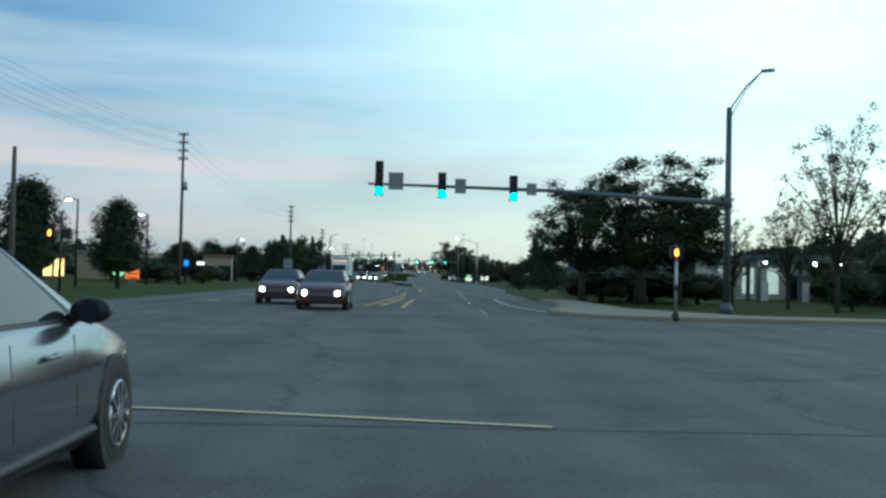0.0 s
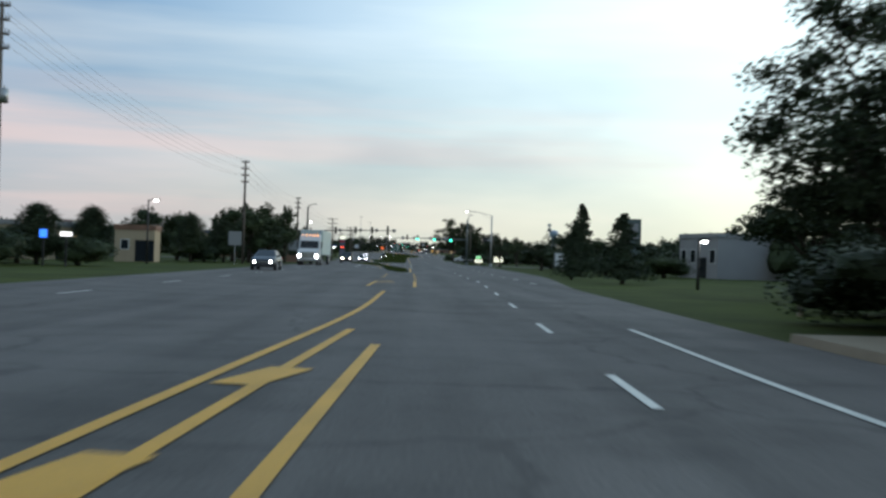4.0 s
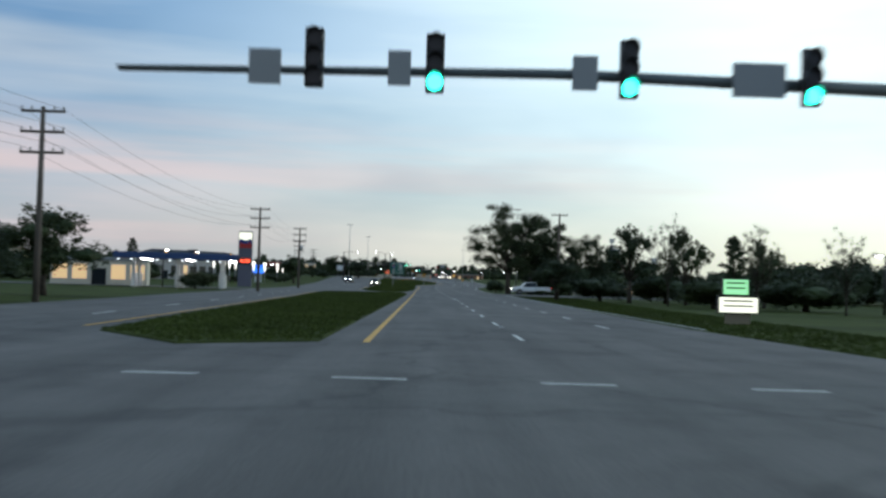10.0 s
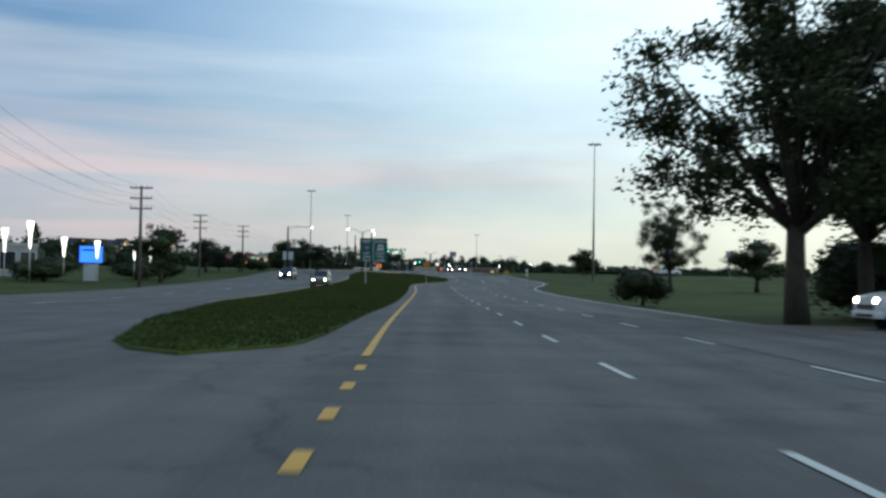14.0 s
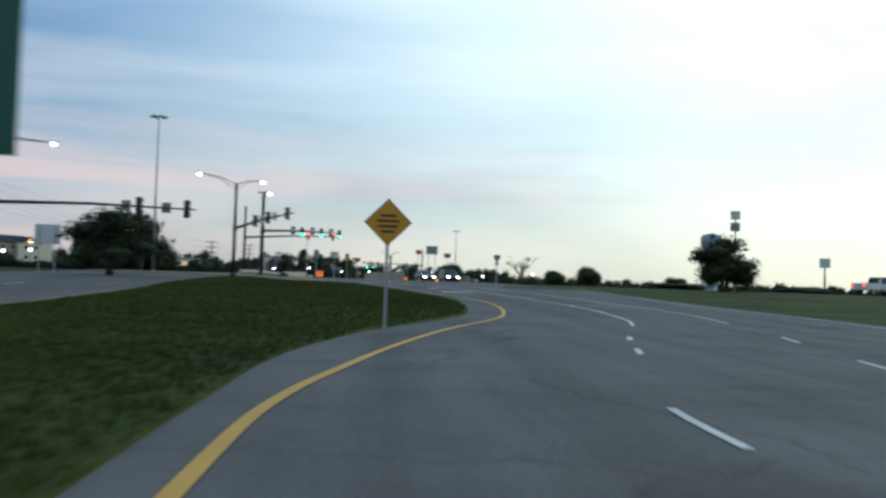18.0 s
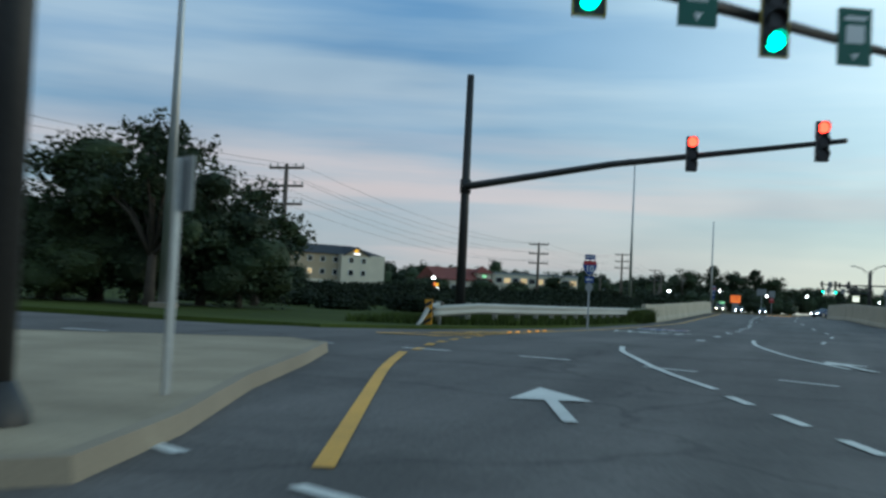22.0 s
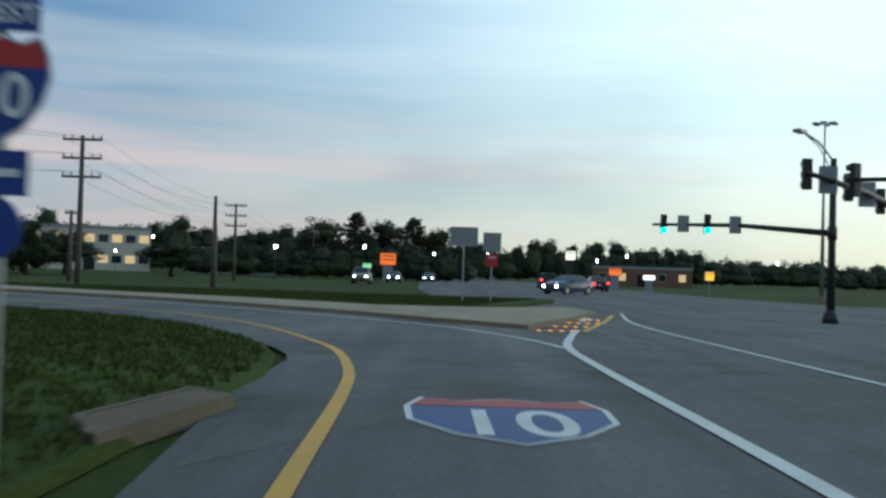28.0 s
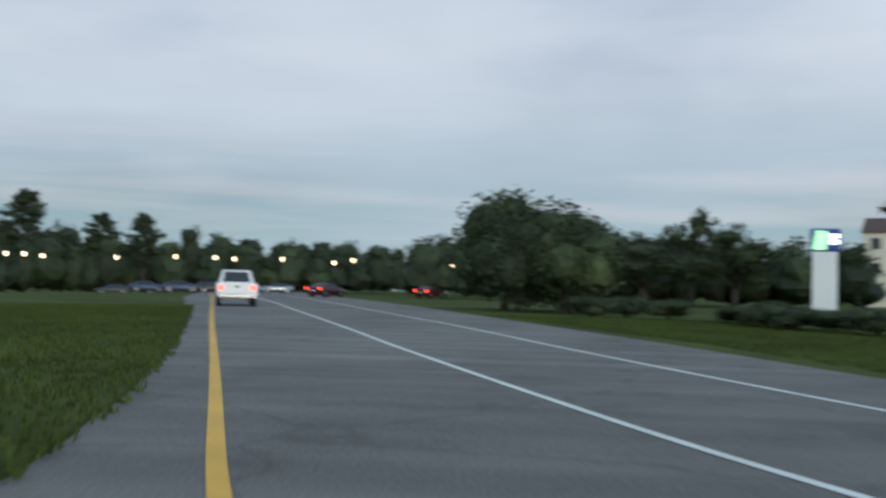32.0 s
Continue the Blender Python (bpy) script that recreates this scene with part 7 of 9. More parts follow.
def building(name, label, x, y, turn, w, d, h, wall, roof="flat", roofmat=None, rows=1, cols=6, winw=1.2, winh=1.3, lit_every=3, door=True, overhang=0.3, z0=None, roof_h=2.0, sides=True):
    """A building with its front along local -y: walls, roof, windows and a door as parts."""
    ob = thing(name, label, "building", pose(x, y, H(x, y) - 0.1 if z0 is None else z0, 0, 0, turn))
    bm = bmesh.new()
    box(bm, -w / 2, w / 2, 0, d, 0, h)
    part("wall", bm, wall, ob)
    rm = roofmat or SIGNBACK
    bm = bmesh.new()
    if roof == "flat":
        box(bm, -w / 2 - 0.1, w / 2 + 0.1, -0.1, d + 0.1, h, h + 0.5, 0.03)
    else:
        o = overhang
        prism(bm, [(-o, h - 0.05), (d + o, h - 0.05), (d + o, h + 0.1), (d / 2, h + roof_h), (-o, h + 0.1)], -w / 2 - o, w / 2 + o, "yz")
    part("roof", bm, rm, ob)
    sh = h / rows
    k = 0
    for r in range(rows):
        for c in range(cols):
            cx, cz = -w / 2 + (c + 0.5) * w / cols, r * sh + sh * 0.55
            if door and r == 0 and c == cols // 2:
                bm = bmesh.new()
                box(bm, cx - 0.9, cx + 0.9, -0.06, 0.0, 0.1, 2.2)
                part("door", bm, GLASS, ob)
                continue
            k += 1
            bm = bmesh.new()
            for a in ((cx - winw / 2 - 0.06, cx + winw / 2 + 0.06, cz - winh / 2 - 0.06, cz - winh / 2), (cx - winw / 2 - 0.06, cx + winw / 2 + 0.06, cz + winh / 2, cz + winh / 2 + 0.06), (cx - winw / 2 - 0.06, cx - winw / 2, cz - winh / 2, cz + winh / 2), (cx + winw / 2, cx + winw / 2 + 0.06, cz - winh / 2, cz + winh / 2)):
                box(bm, a[0], a[1], -0.05, 0.02, a[2], a[3])
            wf = part("window", bm, SIGNWHITE, ob)
            bm = bmesh.new()
            box(bm, cx - winw / 2, cx + winw / 2, -0.02, -0.005, cz - winh / 2, cz + winh / 2)
            part("pane", bm, WINLIGHT if lit_every and (k * 7 + r * 3) % lit_every == 0 else GLASS, wf)
    return ob


TAN = mat("tan_render", (0.42, 0.33, 0.22), 0.9, var=0.12, scale=2.5, fine=20, bump=0.1)
CREAM = mat("cream_render", (0.62, 0.56, 0.44), 0.9, var=0.12, scale=2.5, fine=20, bump=0.1)
BRICK = mat("brown_brick", (0.22, 0.12, 0.08), 0.9, var=0.25, scale=1.0, fine=10, bump=0.3)
GREYWALL = mat("grey_render", (0.33, 0.33, 0.33), 0.9, var=0.12, scale=2.5, fine=20, bump=0.1)
DARKROOF = mat("charcoal_shingles", (0.03, 0.034, 0.042), 0.9, var=0.3, scale=1.0, fine=8, bump=0.3)
REDROOF = mat("red_tile_roof", (0.2, 0.05, 0.035), 0.85, var=0.25, scale=1.0, fine=8, bump=0.3)

building("shop_building", "small tan shop with a lit window and flat roof", -26.2, 146, 8, 3.8, 6, 3.2, TAN, rows=1, cols=2, lit_every=2, winw=0.7, winh=0.9, roofmat=BRICK)
rb = building("restaurant_building", "small roadside restaurant with a brightly lit front", -41.4, 118, 20, 6.4, 7, 2.6, BRICK, rows=1, cols=5, winw=1.0, winh=1.9, lit_every=1, roofmat=REDROOF)
for wn in rb.children:
    for pn in wn.children:
        if pn.name.startswith("pane"):
            pn.data.materials[0] = DINERLIT
bm = bmesh.new()
box(bm, -1.0, 0.8, -0.35, -0.1, 2.7, 3.5, 0.03)
part("roof_sign", bm, REDSIGN, rb, "red lit sign over the front")
building("shop_building", "low tan roadside shop with flat roof", -34, 148, 70, 12, 10, 3.3, TAN, rows=1, cols=5, lit_every=3)
building("shop_building", "brightly lit low shop behind the trees", 41, 397, 0, 24, 8, 2.1, CREAM, rows=1, cols=10, winw=1.9, winh=1.2, lit_every=1)
building("shop_building", "low dark shop behind roadside shrubs", -40, 300, 60, 16, 10, 3.0, BRICK, rows=1, cols=6, lit_every=0)
building("station_shop", "fuel station shop with bright lit front", -40, 352, 12, 12, 8, 3.2, CREAM, rows=1, cols=5, winw=1.8, winh=1.9, lit_every=1)
building("car_showroom", "wide glass car showroom behind the lot", -62, 470, 50, 34, 12, 4.2, GREYWALL, rows=1, cols=12, winw=2.2, winh=2.4, lit_every=4)
building("shop_building", "grey commercial building with a high parapet", 31, 150, -80, 9, 8, 4.2, GREYWALL, rows=1, cols=4, lit_every=0)
building("shop_building", "low lit building across the side street", 52, 72, -60, 26, 12, 3.6, TAN, rows=1, cols=9, winw=2.0, winh=1.8, lit_every=1)
building("warehouse", "long low warehouse beyond the trees", -96, 612, 60, 20, 10, 3.4, GREYWALL, "gable", DARKROOF, 1, 5, lit_every=3, roof_h=1.6)
building("office_building", "long white building with lit strips far off", -71, 812, 20, 22, 12, 7.0, CREAM, rows=2, cols=10, lit_every=2, winw=1.6, winh=1.3)
building("shop_building", "low far shop with lit front", -46, 812, 14, 14, 8, 4.0, GREYWALL, rows=1, cols=4, lit_every=2)
building("shop_building", "far roadside shop with lit sign", 26, 830, -12, 18, 8, 3.2, BRICK, rows=1, cols=5, lit_every=2)
building("shop_building", "far dark shop building at the roadside", -30, 860, 6, 16, 8, 5, BRICK, rows=1, cols=5, lit_every=2)
c2 = thing("station_canopy", "long flat forecourt canopy with round bright lights behind roadside trees", "canopy", pose(33.0, 81.5, 0, 0, 0, -3))
bm = bmesh.new()
box(bm, -7.2, 8.0, -2.4, 2.6, 3.02, 3.55, 0.03)
part("roof", bm, GREYPOLE, c2)
for px in (-5.6, -2.4, 1.0, 4.6):
    for py in (-1.4, 1.6):
        bm = bmesh.new()
        box(bm, px - 0.14, px + 0.14, py - 0.14, py + 0.14, -0.1, 3.02)
        part("column", bm, GREYPOLE, c2)
    bm = bmesh.new()
    box(bm, px + 0.5, px + 1.1, -0.3, 0.3, -0.1, 1.5, 0.04)
    part("fuel_pump", bm, SIGNWHITE, c2)
for k in range(7):
    bm = bmesh.new()
    bmesh.ops.create_uvsphere(bm, u_segments=10, v_segments=6, radius=0.12, matrix=Matrix.Translation((-5.3 + k * 1.9, -2.1, 2.92)))
    part("round_light", bm, STREETLAMP, c2)
sf = building("station_shop", "white lit shop front behind a forecourt", 34.0, 90, -3, 15, 6, 3.0, CREAM, rows=1, cols=7, winw=1.0, winh=2.2, lit_every=1)
for wn in sf.children:
    for pn in wn.children:
        if pn.name.startswith("pane"):
            pn.data.materials[0] = SHOPLIT
sw = thing("tall_sign", "grey tower sign panel above the trees", "sign", pose(24.5, 152.5, 0, 0, 0, -12))
bm = bmesh.new()
box(bm, -1.0, 1.0, 0, 0.6, 0, 6.0, 0.03)
part("pylon", bm, mat("pylon_green_grey", (0.11, 0.15, 0.14), 0.6, var=0.15, bump=0), sw)
bm = bmesh.new()
box(bm, -0.7, 0.7, -0.03, 0, 3.9, 5.5)
part("panel", bm, GREYWALL, sw)

# hotel: two wings with a hipped charcoal roof, three gables with lit logos and a porch
HOTEL = pose(-112.5, 739.0, 3.9, 0, 0, 51.5)
hotel = thing("hotel", "three-storey tan hotel with charcoal roof and lit gable logos", "hotel", HOTEL)
bm = bmesh.new()
box(bm, -25, 28.4, 0, 14, 2.7, 8.4)
part("wall", bm, TAN, hotel)
bm = bmesh.new()
box(bm, -25.05, 28.45, -0.05, 14.05, -0.3, 2.7)
part("ground_floor_wall", bm, CREAM, hotel)
for x0, x1 in ((-20.9, -17.4), (17.6, 28.5)):
    bm = bmesh.new()
    box(bm, x0, x1, -1.6, 0.1, 0, 8.4)
    part("bay", bm, CREAM, hotel)
# tall arched ground-floor windows with white surrounds
for k in range(14):
    cx = -22.0 + k * 3.25
    if abs(cx + 1.3) < 4.5 or -20.9 < cx - 0.9 < -16 or cx > 16.5:
        continue
    arch = [(cx - 0.75, 0.3), (cx + 0.75, 0.3), (cx + 0.75, 1.7)] + [(cx + 0.75 * math.cos(a), 1.7 + 0.6 * math.sin(a)) for a in np.linspace(0.3, math.pi - 0.3, 7)] + [(cx - 0.75, 1.7)]
    bm = bmesh.new()
    prism(bm, arch, -0.16, -0.05)
    ar = part("arch_surround", bm, SIGNWHITE, hotel)
    bm = bmesh.new()
    prism(bm, [(cx + (a - cx) * 0.8, 0.35 + (b - 0.35) * 0.9) for a, b in arch], -0.19, -0.16)
    part("arch_pane", bm, GLASS, ar)
bm = bmesh.new()
lo = [(-25.6, -0.6, 8.35), (29.0, -0.6, 8.35), (29.0, 14.6, 8.35), (-25.6, 14.6, 8.35)]
hi = [(-20.5, 6.0, 10.6), (23.9, 6.0, 10.6), (23.9, 8.0, 10.6), (-20.5, 8.0, 10.6)]
vl, vh = [bm.verts.new(p) for p in lo], [bm.verts.new(p) for p in hi]
bm.faces.new(vl[::-1])
bm.faces.new(vh)
for k in range(4):
    bm.faces.new((vl[k], vl[(k + 1) % 4], vh[(k + 1) % 4], vh[k]))
part("roof", bm, DARKROOF, hotel)
for gx_, gw, gz in ((-19.2, 2.6, 10.2), (0, 3.0, 10.9), (21.3, 3.0, 10.0)):
    bm = bmesh.new()
    prism(bm, [(gx_ - gw, 8.2), (gx_ + gw, 8.2), (gx_, gz - 0.2)], -1.7 if gx_ else -0.5, 0.0)
    gb = part("gable", bm, TAN, hotel)
    bm = bmesh.new()
    prism(bm, [(gx_ - gw - 0.3, 8.1), (gx_, gz - 0.15), (gx_ + gw + 0.3, 8.1), (gx_ + gw + 0.3, 8.35), (gx_, gz + 0.15), (gx_ - gw - 0.3, 8.35)], -2.0 if gx_ else -0.8, 6.0)
    part("gable_roof", bm, DARKROOF, hotel)
    yy = -1.72 if gx_ else -0.52
    bm = bmesh.new()
    prism(bm, [(gx_ + 0.55 * math.cos(a), 9.2 + 0.42 * math.sin(a)) for a in np.linspace(0.5, 5.6, 14)] + [(gx_ + 0.2 * math.cos(a), 9.2 + 0.16 * math.sin(a)) for a in np.linspace(5.6, 0.5, 10)], yy - 0.06, yy)
    part("logo", bm, YELLOWLIT, gb)
    bm = bmesh.new()
    box(bm, gx_ - 0.8, gx_ + 0.8, yy - 0.06, yy, 8.45, 8.72)
    part("letter_bar", bm, WHITELIT, gb)
k = 0
for fl in (1, 2):
    for c in range(16):
        cx = -23.4 + c * 3.1
        if fl == 0 and abs(cx) < 3.5:
            continue
        proud = -1.6 if (-20.9 < cx - 0.7 and cx + 0.7 < -17.4) or (cx > 17.9) else 0.0
        k += 1
        bm = bmesh.new()
        z0 = 0.5 + fl * 2.75
        box(bm, cx - 0.62, cx + 0.62, proud - 0.1, proud - 0.02, z0 + 0.5, z0 + 1.75)
        wf = part("window", bm, SIGNWHITE, hotel)
        bm = bmesh.new()
        box(bm, cx - 0.52, cx + 0.52, proud - 0.13, proud - 0.1, z0 + 0.58, z0 + 1.67)
        part("pane", bm, WINLIGHT if k in (9, 12, 19, 24, 33) else GLASS, wf)
bm = bmesh.new()
prism(bm, [(-5.0, 3.0), (2.4, 3.0), (1.5, 5.4), (-4.2, 5.4)], -8, -1.5)
part("porch_roof", bm, DARKROOF, hotel)
bm = bmesh.new()
prism(bm, [(-4.9, 2.9), (-1.8, 2.9), (-3.3, 5.2)], -8.4, -8.0)
part("porch_gable", bm, TAN, hotel)
for cx in (-4.6, -1.9, 2.0):
    bm = bmesh.new()
    box(bm, cx - 0.25, cx + 0.25, -8.1, -7.6, 0, 3.0)
    part("porch_column", bm, CREAM, hotel)

wh = building("hotel", "cream hotel with brown roof and a chimney", -213, 743, 70, 42, 14, 12.0, CREAM, "gable", mat("brown_shingles", (0.09, 0.05, 0.035), 0.9, var=0.3, scale=1, fine=8, bump=0.3), 3, 11, 1.5, 1.8, 3, roof_h=2.8)
bm = bmesh.new()
box(bm, 3.0, 4.4, 5, 6.4, 12, 16.0)
part("chimney", bm, CREAM, wh)
for cx in (-11, -3, 8):
    bm = bmesh.new()
    prism(bm, [(cx - 1.8, 12.0), (cx + 1.8, 12.0), (cx, 13.9)], -0.4, 2.5)
    part("dormer", bm, CREAM, wh)
rb = building("restaurant", "pale restaurant with a red tiled roof", -67.6, 739.6, 40, 11.5, 12, 3.7, CREAM, "gable", REDROOF, 1, 5, 1.1, 1.3, 4, roof_h=2.6)
bm = bmesh.new()
box(bm, 3.2, 6.0, 1.0, 3.8, 0, 5.4)
tw = part("tower", bm, CREAM, rb)
bm = bmesh.new()
lo = [bm.verts.new(p) for p in ((2.7, 0.5, 5.4), (6.5, 0.5, 5.4), (6.5, 4.3, 5.4), (2.7, 4.3, 5.4))]
tp = bm.verts.new((4.6, 2.4, 6.9))
bm.faces.new(lo[::-1])
for k in range(4):
    bm.faces.new((lo[k], lo[(k + 1) % 4], tp))
part("tower_roof", bm, REDROOF, rb)
bm = bmesh.new()
box(bm, 4.2, 5.0, 0.93, 1.0, 4.5, 5.0)
part("lit_emblem", bm, GREENLIT, tw)

# pylon signs by the hotels
ho = thing("pylon_sign", "white pylon sign with a green and blue lit head", "sign", Matrix.LocRotScale((-137.0, 698.2, 3.8), Euler((0, 0, radians(80))), (0.74, 0.74, 0.82)))
bm = bmesh.new()
box(bm, -1.35, 1.35, 0, 0.9, 0, 6.4, 0.05)
part("pylon", bm, SIGNWHITE, ho)
bm = bmesh.new()
box(bm, -1.6, 1.7, -0.1, 1.0, 6.4, 8.8, 0.25)
hd = part("head", bm, SIGNBLUE, ho)
bm = bmesh.new()
prism(bm, [(-1.4, 6.6), (0.1, 6.6), (0.3, 8.5), (-1.0, 8.6)], -0.14, -0.1)
part("green_panel", bm, GREENLIT, hd)
bm = bmesh.new()
box(bm, 0.4, 1.5, -0.14, -0.1, 7.2, 7.6)
box(bm, 0.4, 1.5, -0.14, -0.1, 7.8, 8.2)
part("letter_bar", bm, WHITELIT, hd)
hs = thing("pylon_sign", "orange lit hotel sign on a blue post", "sign", Matrix.LocRotScale((-60.5, 702.3, 3.8), Euler((0, 0, radians(50))), (0.62, 0.62, 0.8)))
bm = bmesh.new()
box(bm, -0.35, 0.35, 0, 0.4, 0, 1.5)
part("post", bm, SIGNBLUE, hs)
bm = bmesh.new()
box(bm, -0.7, -0.15, 0, 0.3, 1.5, 3.1)
part("orange_panel", bm, ORANGELIT, hs)
bm = bmesh.new()
prism(bm, [(0.4 + 0.42 * math.cos(a), 2.6 + 0.34 * math.sin(a)) for a in np.linspace(0.5, 5.6, 14)] + [(0.4 + 0.15 * math.cos(a), 2.6 + 0.12 * math.sin(a)) for a in np.linspace(5.6, 0.5, 10)], 0, 0.2)
part("logo", bm, YELLOWLIT, hs)
bm = bmesh.new()
box(bm, 0.0, 0.85, 0, 0.2, 1.75, 2.1)
part("letter_bar", bm, WHITELIT, hs)

# water tower and far billboards
wt = thing("water_tower", "pale water tower with a bulbous tank", "water tower", pose(100.9, 765, H(0, 765)))
bm = bmesh.new()
tube(bm, [(0, 0, 0), (0, 0, 1), (0, 0, 13), (0, 0, 14.2), (0, 0, 15.2), (0, 0, 17.4), (0, 0, 18.4), (0, 0, 18.8)], [2.3, 1.9, 1.75, 2.0, 3.1, 3.2, 2.6, 0.6], 24)
part("tank", bm, mat("pale_blue_steel", (0.3, 0.4, 0.5), 0.5, 0.1, var=0.1, scale=3, bump=0), wt)
bm = bmesh.new()
tube(bm, [(1.95, 0, 0.5), (1.8, 0, 13)], 0.08, 5)
part("ladder", bm, STEEL, wt)
for x, y, h, w, n in ((91.2, 715, 21.5, 2.4, 2), (89.9, 615, 10.0, 2.4, 1), (104, 690, 9, 2.4, 1)):
    bb = thing("pole_sign", "tall commercial sign on a single steel pole", "sign", pose(x, y, H(x, y), 0, 0, -25), "far pole signs")
    bm = bmesh.new()
    tube(bm, [(0, 0.2, 0), (0, 0.2, h)], [0.28, 0.22], 8)
    part("pole", bm, STEEL, bb)
    for k in range(n):
        bm = bmesh.new()
        box(bm, -w / 2, w / 2, -0.2, 0.2, h - 2.2 - k * 3.0, h - k * 3.0, 0.05)
        part("panel", bm, SIGNBACK if k else SIGNWHITE, bb)

# gabled board by the second junction
gd = thing("gabled_sign", "dark gabled roadside board on two posts", "sign", pose(-16.5, 201.2, 0, 0, 0, 12))
for sx in (-0.95, 0.95):
    bm = bmesh.new()
    box(bm, sx - 0.09, sx + 0.09, -0.09, 0.09, -0.1, 4.1, 0.01)
    part("post", bm, WOODPOLE, gd)
bm = bmesh.new()
prism(bm, [(-1.3, 3.85), (0, 5.0), (1.3, 3.85), (1.3, 4.1), (0, 5.25), (-1.3, 4.1)], -0.5, 0.5)
part("roof", bm, DARKROOF, gd)
bm = bmesh.new()
box(bm, -0.86, 0.86, -0.05, 0.05, 1.7, 3.2, 0.02)
part("board", bm, SIGNBACK, gd)
bm = bmesh.new()
box(bm, -1.2, 1.2, -0.35, 0.35, -0.1, 0.9, 0.04)
part("plinth", bm, BRICK, gd)

# lit feather flags along the car lot; emission stands in for light on them
fl = None
for x, y, h in ((-46, 421, 5.4), (-40.9, 429.9, 5.6), (-39.6, 434.9, 5.2), (-38.3, 439.9, 5.3), (-35.1, 437.8, 5.9), (-36.1, 449.9, 4.7), (-34.5, 455.9, 4.5), (-32.9, 464.9, 4.3), (-32.3, 469.9, 4.1), (-34, 410, 5.4)):
    if fl is None:
        fl = thing("lot_lamp", "tapered white feather flag, made to glow, on a slim pole", "lamp", pose(x, y, H(x, y)), "car lot lamps")
        bm = bmesh.new()
        tube(bm, [(0, 0, 0), (0, 0, 3.2)], 0.05, 6)
        part("pole", bm, STEEL, fl)
        bm = bmesh.new()
        tube(bm, [(0, 0, 3.0), (0, 0, 4.2), (0, 0, 5.2), (0, 0, 5.3)], [0.08, 0.17, 0.34, 0.3], 8)
        part("lit_shade", bm, lit("feather_flag_emission", (1.0, 0.97, 0.9), 3.2), fl)
    else:
        copy_thing(fl, Matrix.LocRotScale((x, y, H(x, y)), None, (1, 1, h / 5.3)))

# small far lamps and shop lights, each a post with a lit globe
dl = None
for x, y, h, s in ((-30, 760, 4, 1), (-22, 790, 5, 1), (-12, 800, 4.5, 1), (-3, 815, 5, 1), (12, 790, 4, 1), (18, 800, 5, 1), (32, 770, 4, 1), (-45, 800, 4, 1), (-70, 850, 7, 1), (-84, 860, 8, 1.2), (-92, 861, 8, 1.2), (-110, 866, 8, 1.2), (-120, 800, 5, 1), (-52, 770, 3, 1), (40, 720, 4, 1), (48, 730, 4, 1), (-148.5, 617.8, 4.6, 1), (-150.4, 618.8, 4.6, 1), (-149.8, 621.2, 4.0, 1), (-152.0, 628.4, 3.9, 1), (-152.5, 634.8, 4.1, 1), (-149.5, 640.3, 4.0, 1), (-149.2, 642.4, 3.9, 1), (-153.7, 646.2, 4.1, 1), (-150.0, 652.7, 3.7, 1), (-149.6, 654.8, 4.0, 1), (-152.3, 664.6, 3.8, 1), (-145.2, 677.9, 3.0, 1), (34, 120, 2.4, 0.7), (38, 128, 3.0, 0.7), (30, 110, 1.8, 0.6), (44, 66, 2.6, 0.8), (47, 60, 2.6, 0.8), (40, 57, 2.4, 0.8), (50, 55, 2.6, 0.8), (-50, 120, 3, 0.8), (-42, 64, 2.2, 0.8), (-44, 70, 2.6, 0.8), (-60, 640, 3.5, 1), (-70, 655, 3.5, 1), (-46, 660, 2.6, 1)):
    if dl is None:
        dl = thing("yard_lamp", "slim post with a bright white globe", "lamp", None, "far yard lamps")
        bm = bmesh.new()
        tube(bm, [(0, 0, 0), (0, 0, 1)], 0.05, 5)
        part("post", bm, DARKPOLE, dl)
        bm = bmesh.new()
        bmesh.ops.create_uvsphere(bm, u_segments=10, v_segments=6, radius=0.2, matrix=Matrix.Translation((0, 0, 1.0)) @ Matrix.Diagonal((1, 1, 0.25, 1)))
        part("lit_globe", bm, STREETLAMP, dl)
        dl.matrix_basis = Matrix.LocRotScale((x, y, H(x, y) - 0.2), None, (s, s, h))
        dl_first = dl
        base_scale = dl.scale.copy()
    else:
        if x < -140 or y > 700:
            s *= 0.62
        o = copy_thing(dl_first, Matrix.LocRotScale((x, y, H(x, y) - 0.2), None, (s / base_scale.x, s / base_scale.y, h / base_scale.z)))
        if x < -140:                                 # warmer lamps on the lot by the woods
            o["label"], o["group"] = "slim post with a small warm lamp", "lamps on the lot"
            for ch in o.children:
                if ch.name.startswith("lit_globe"):
                    ch.data = ch.data.copy()
                    ch.data.materials[0] = WARMLAMP


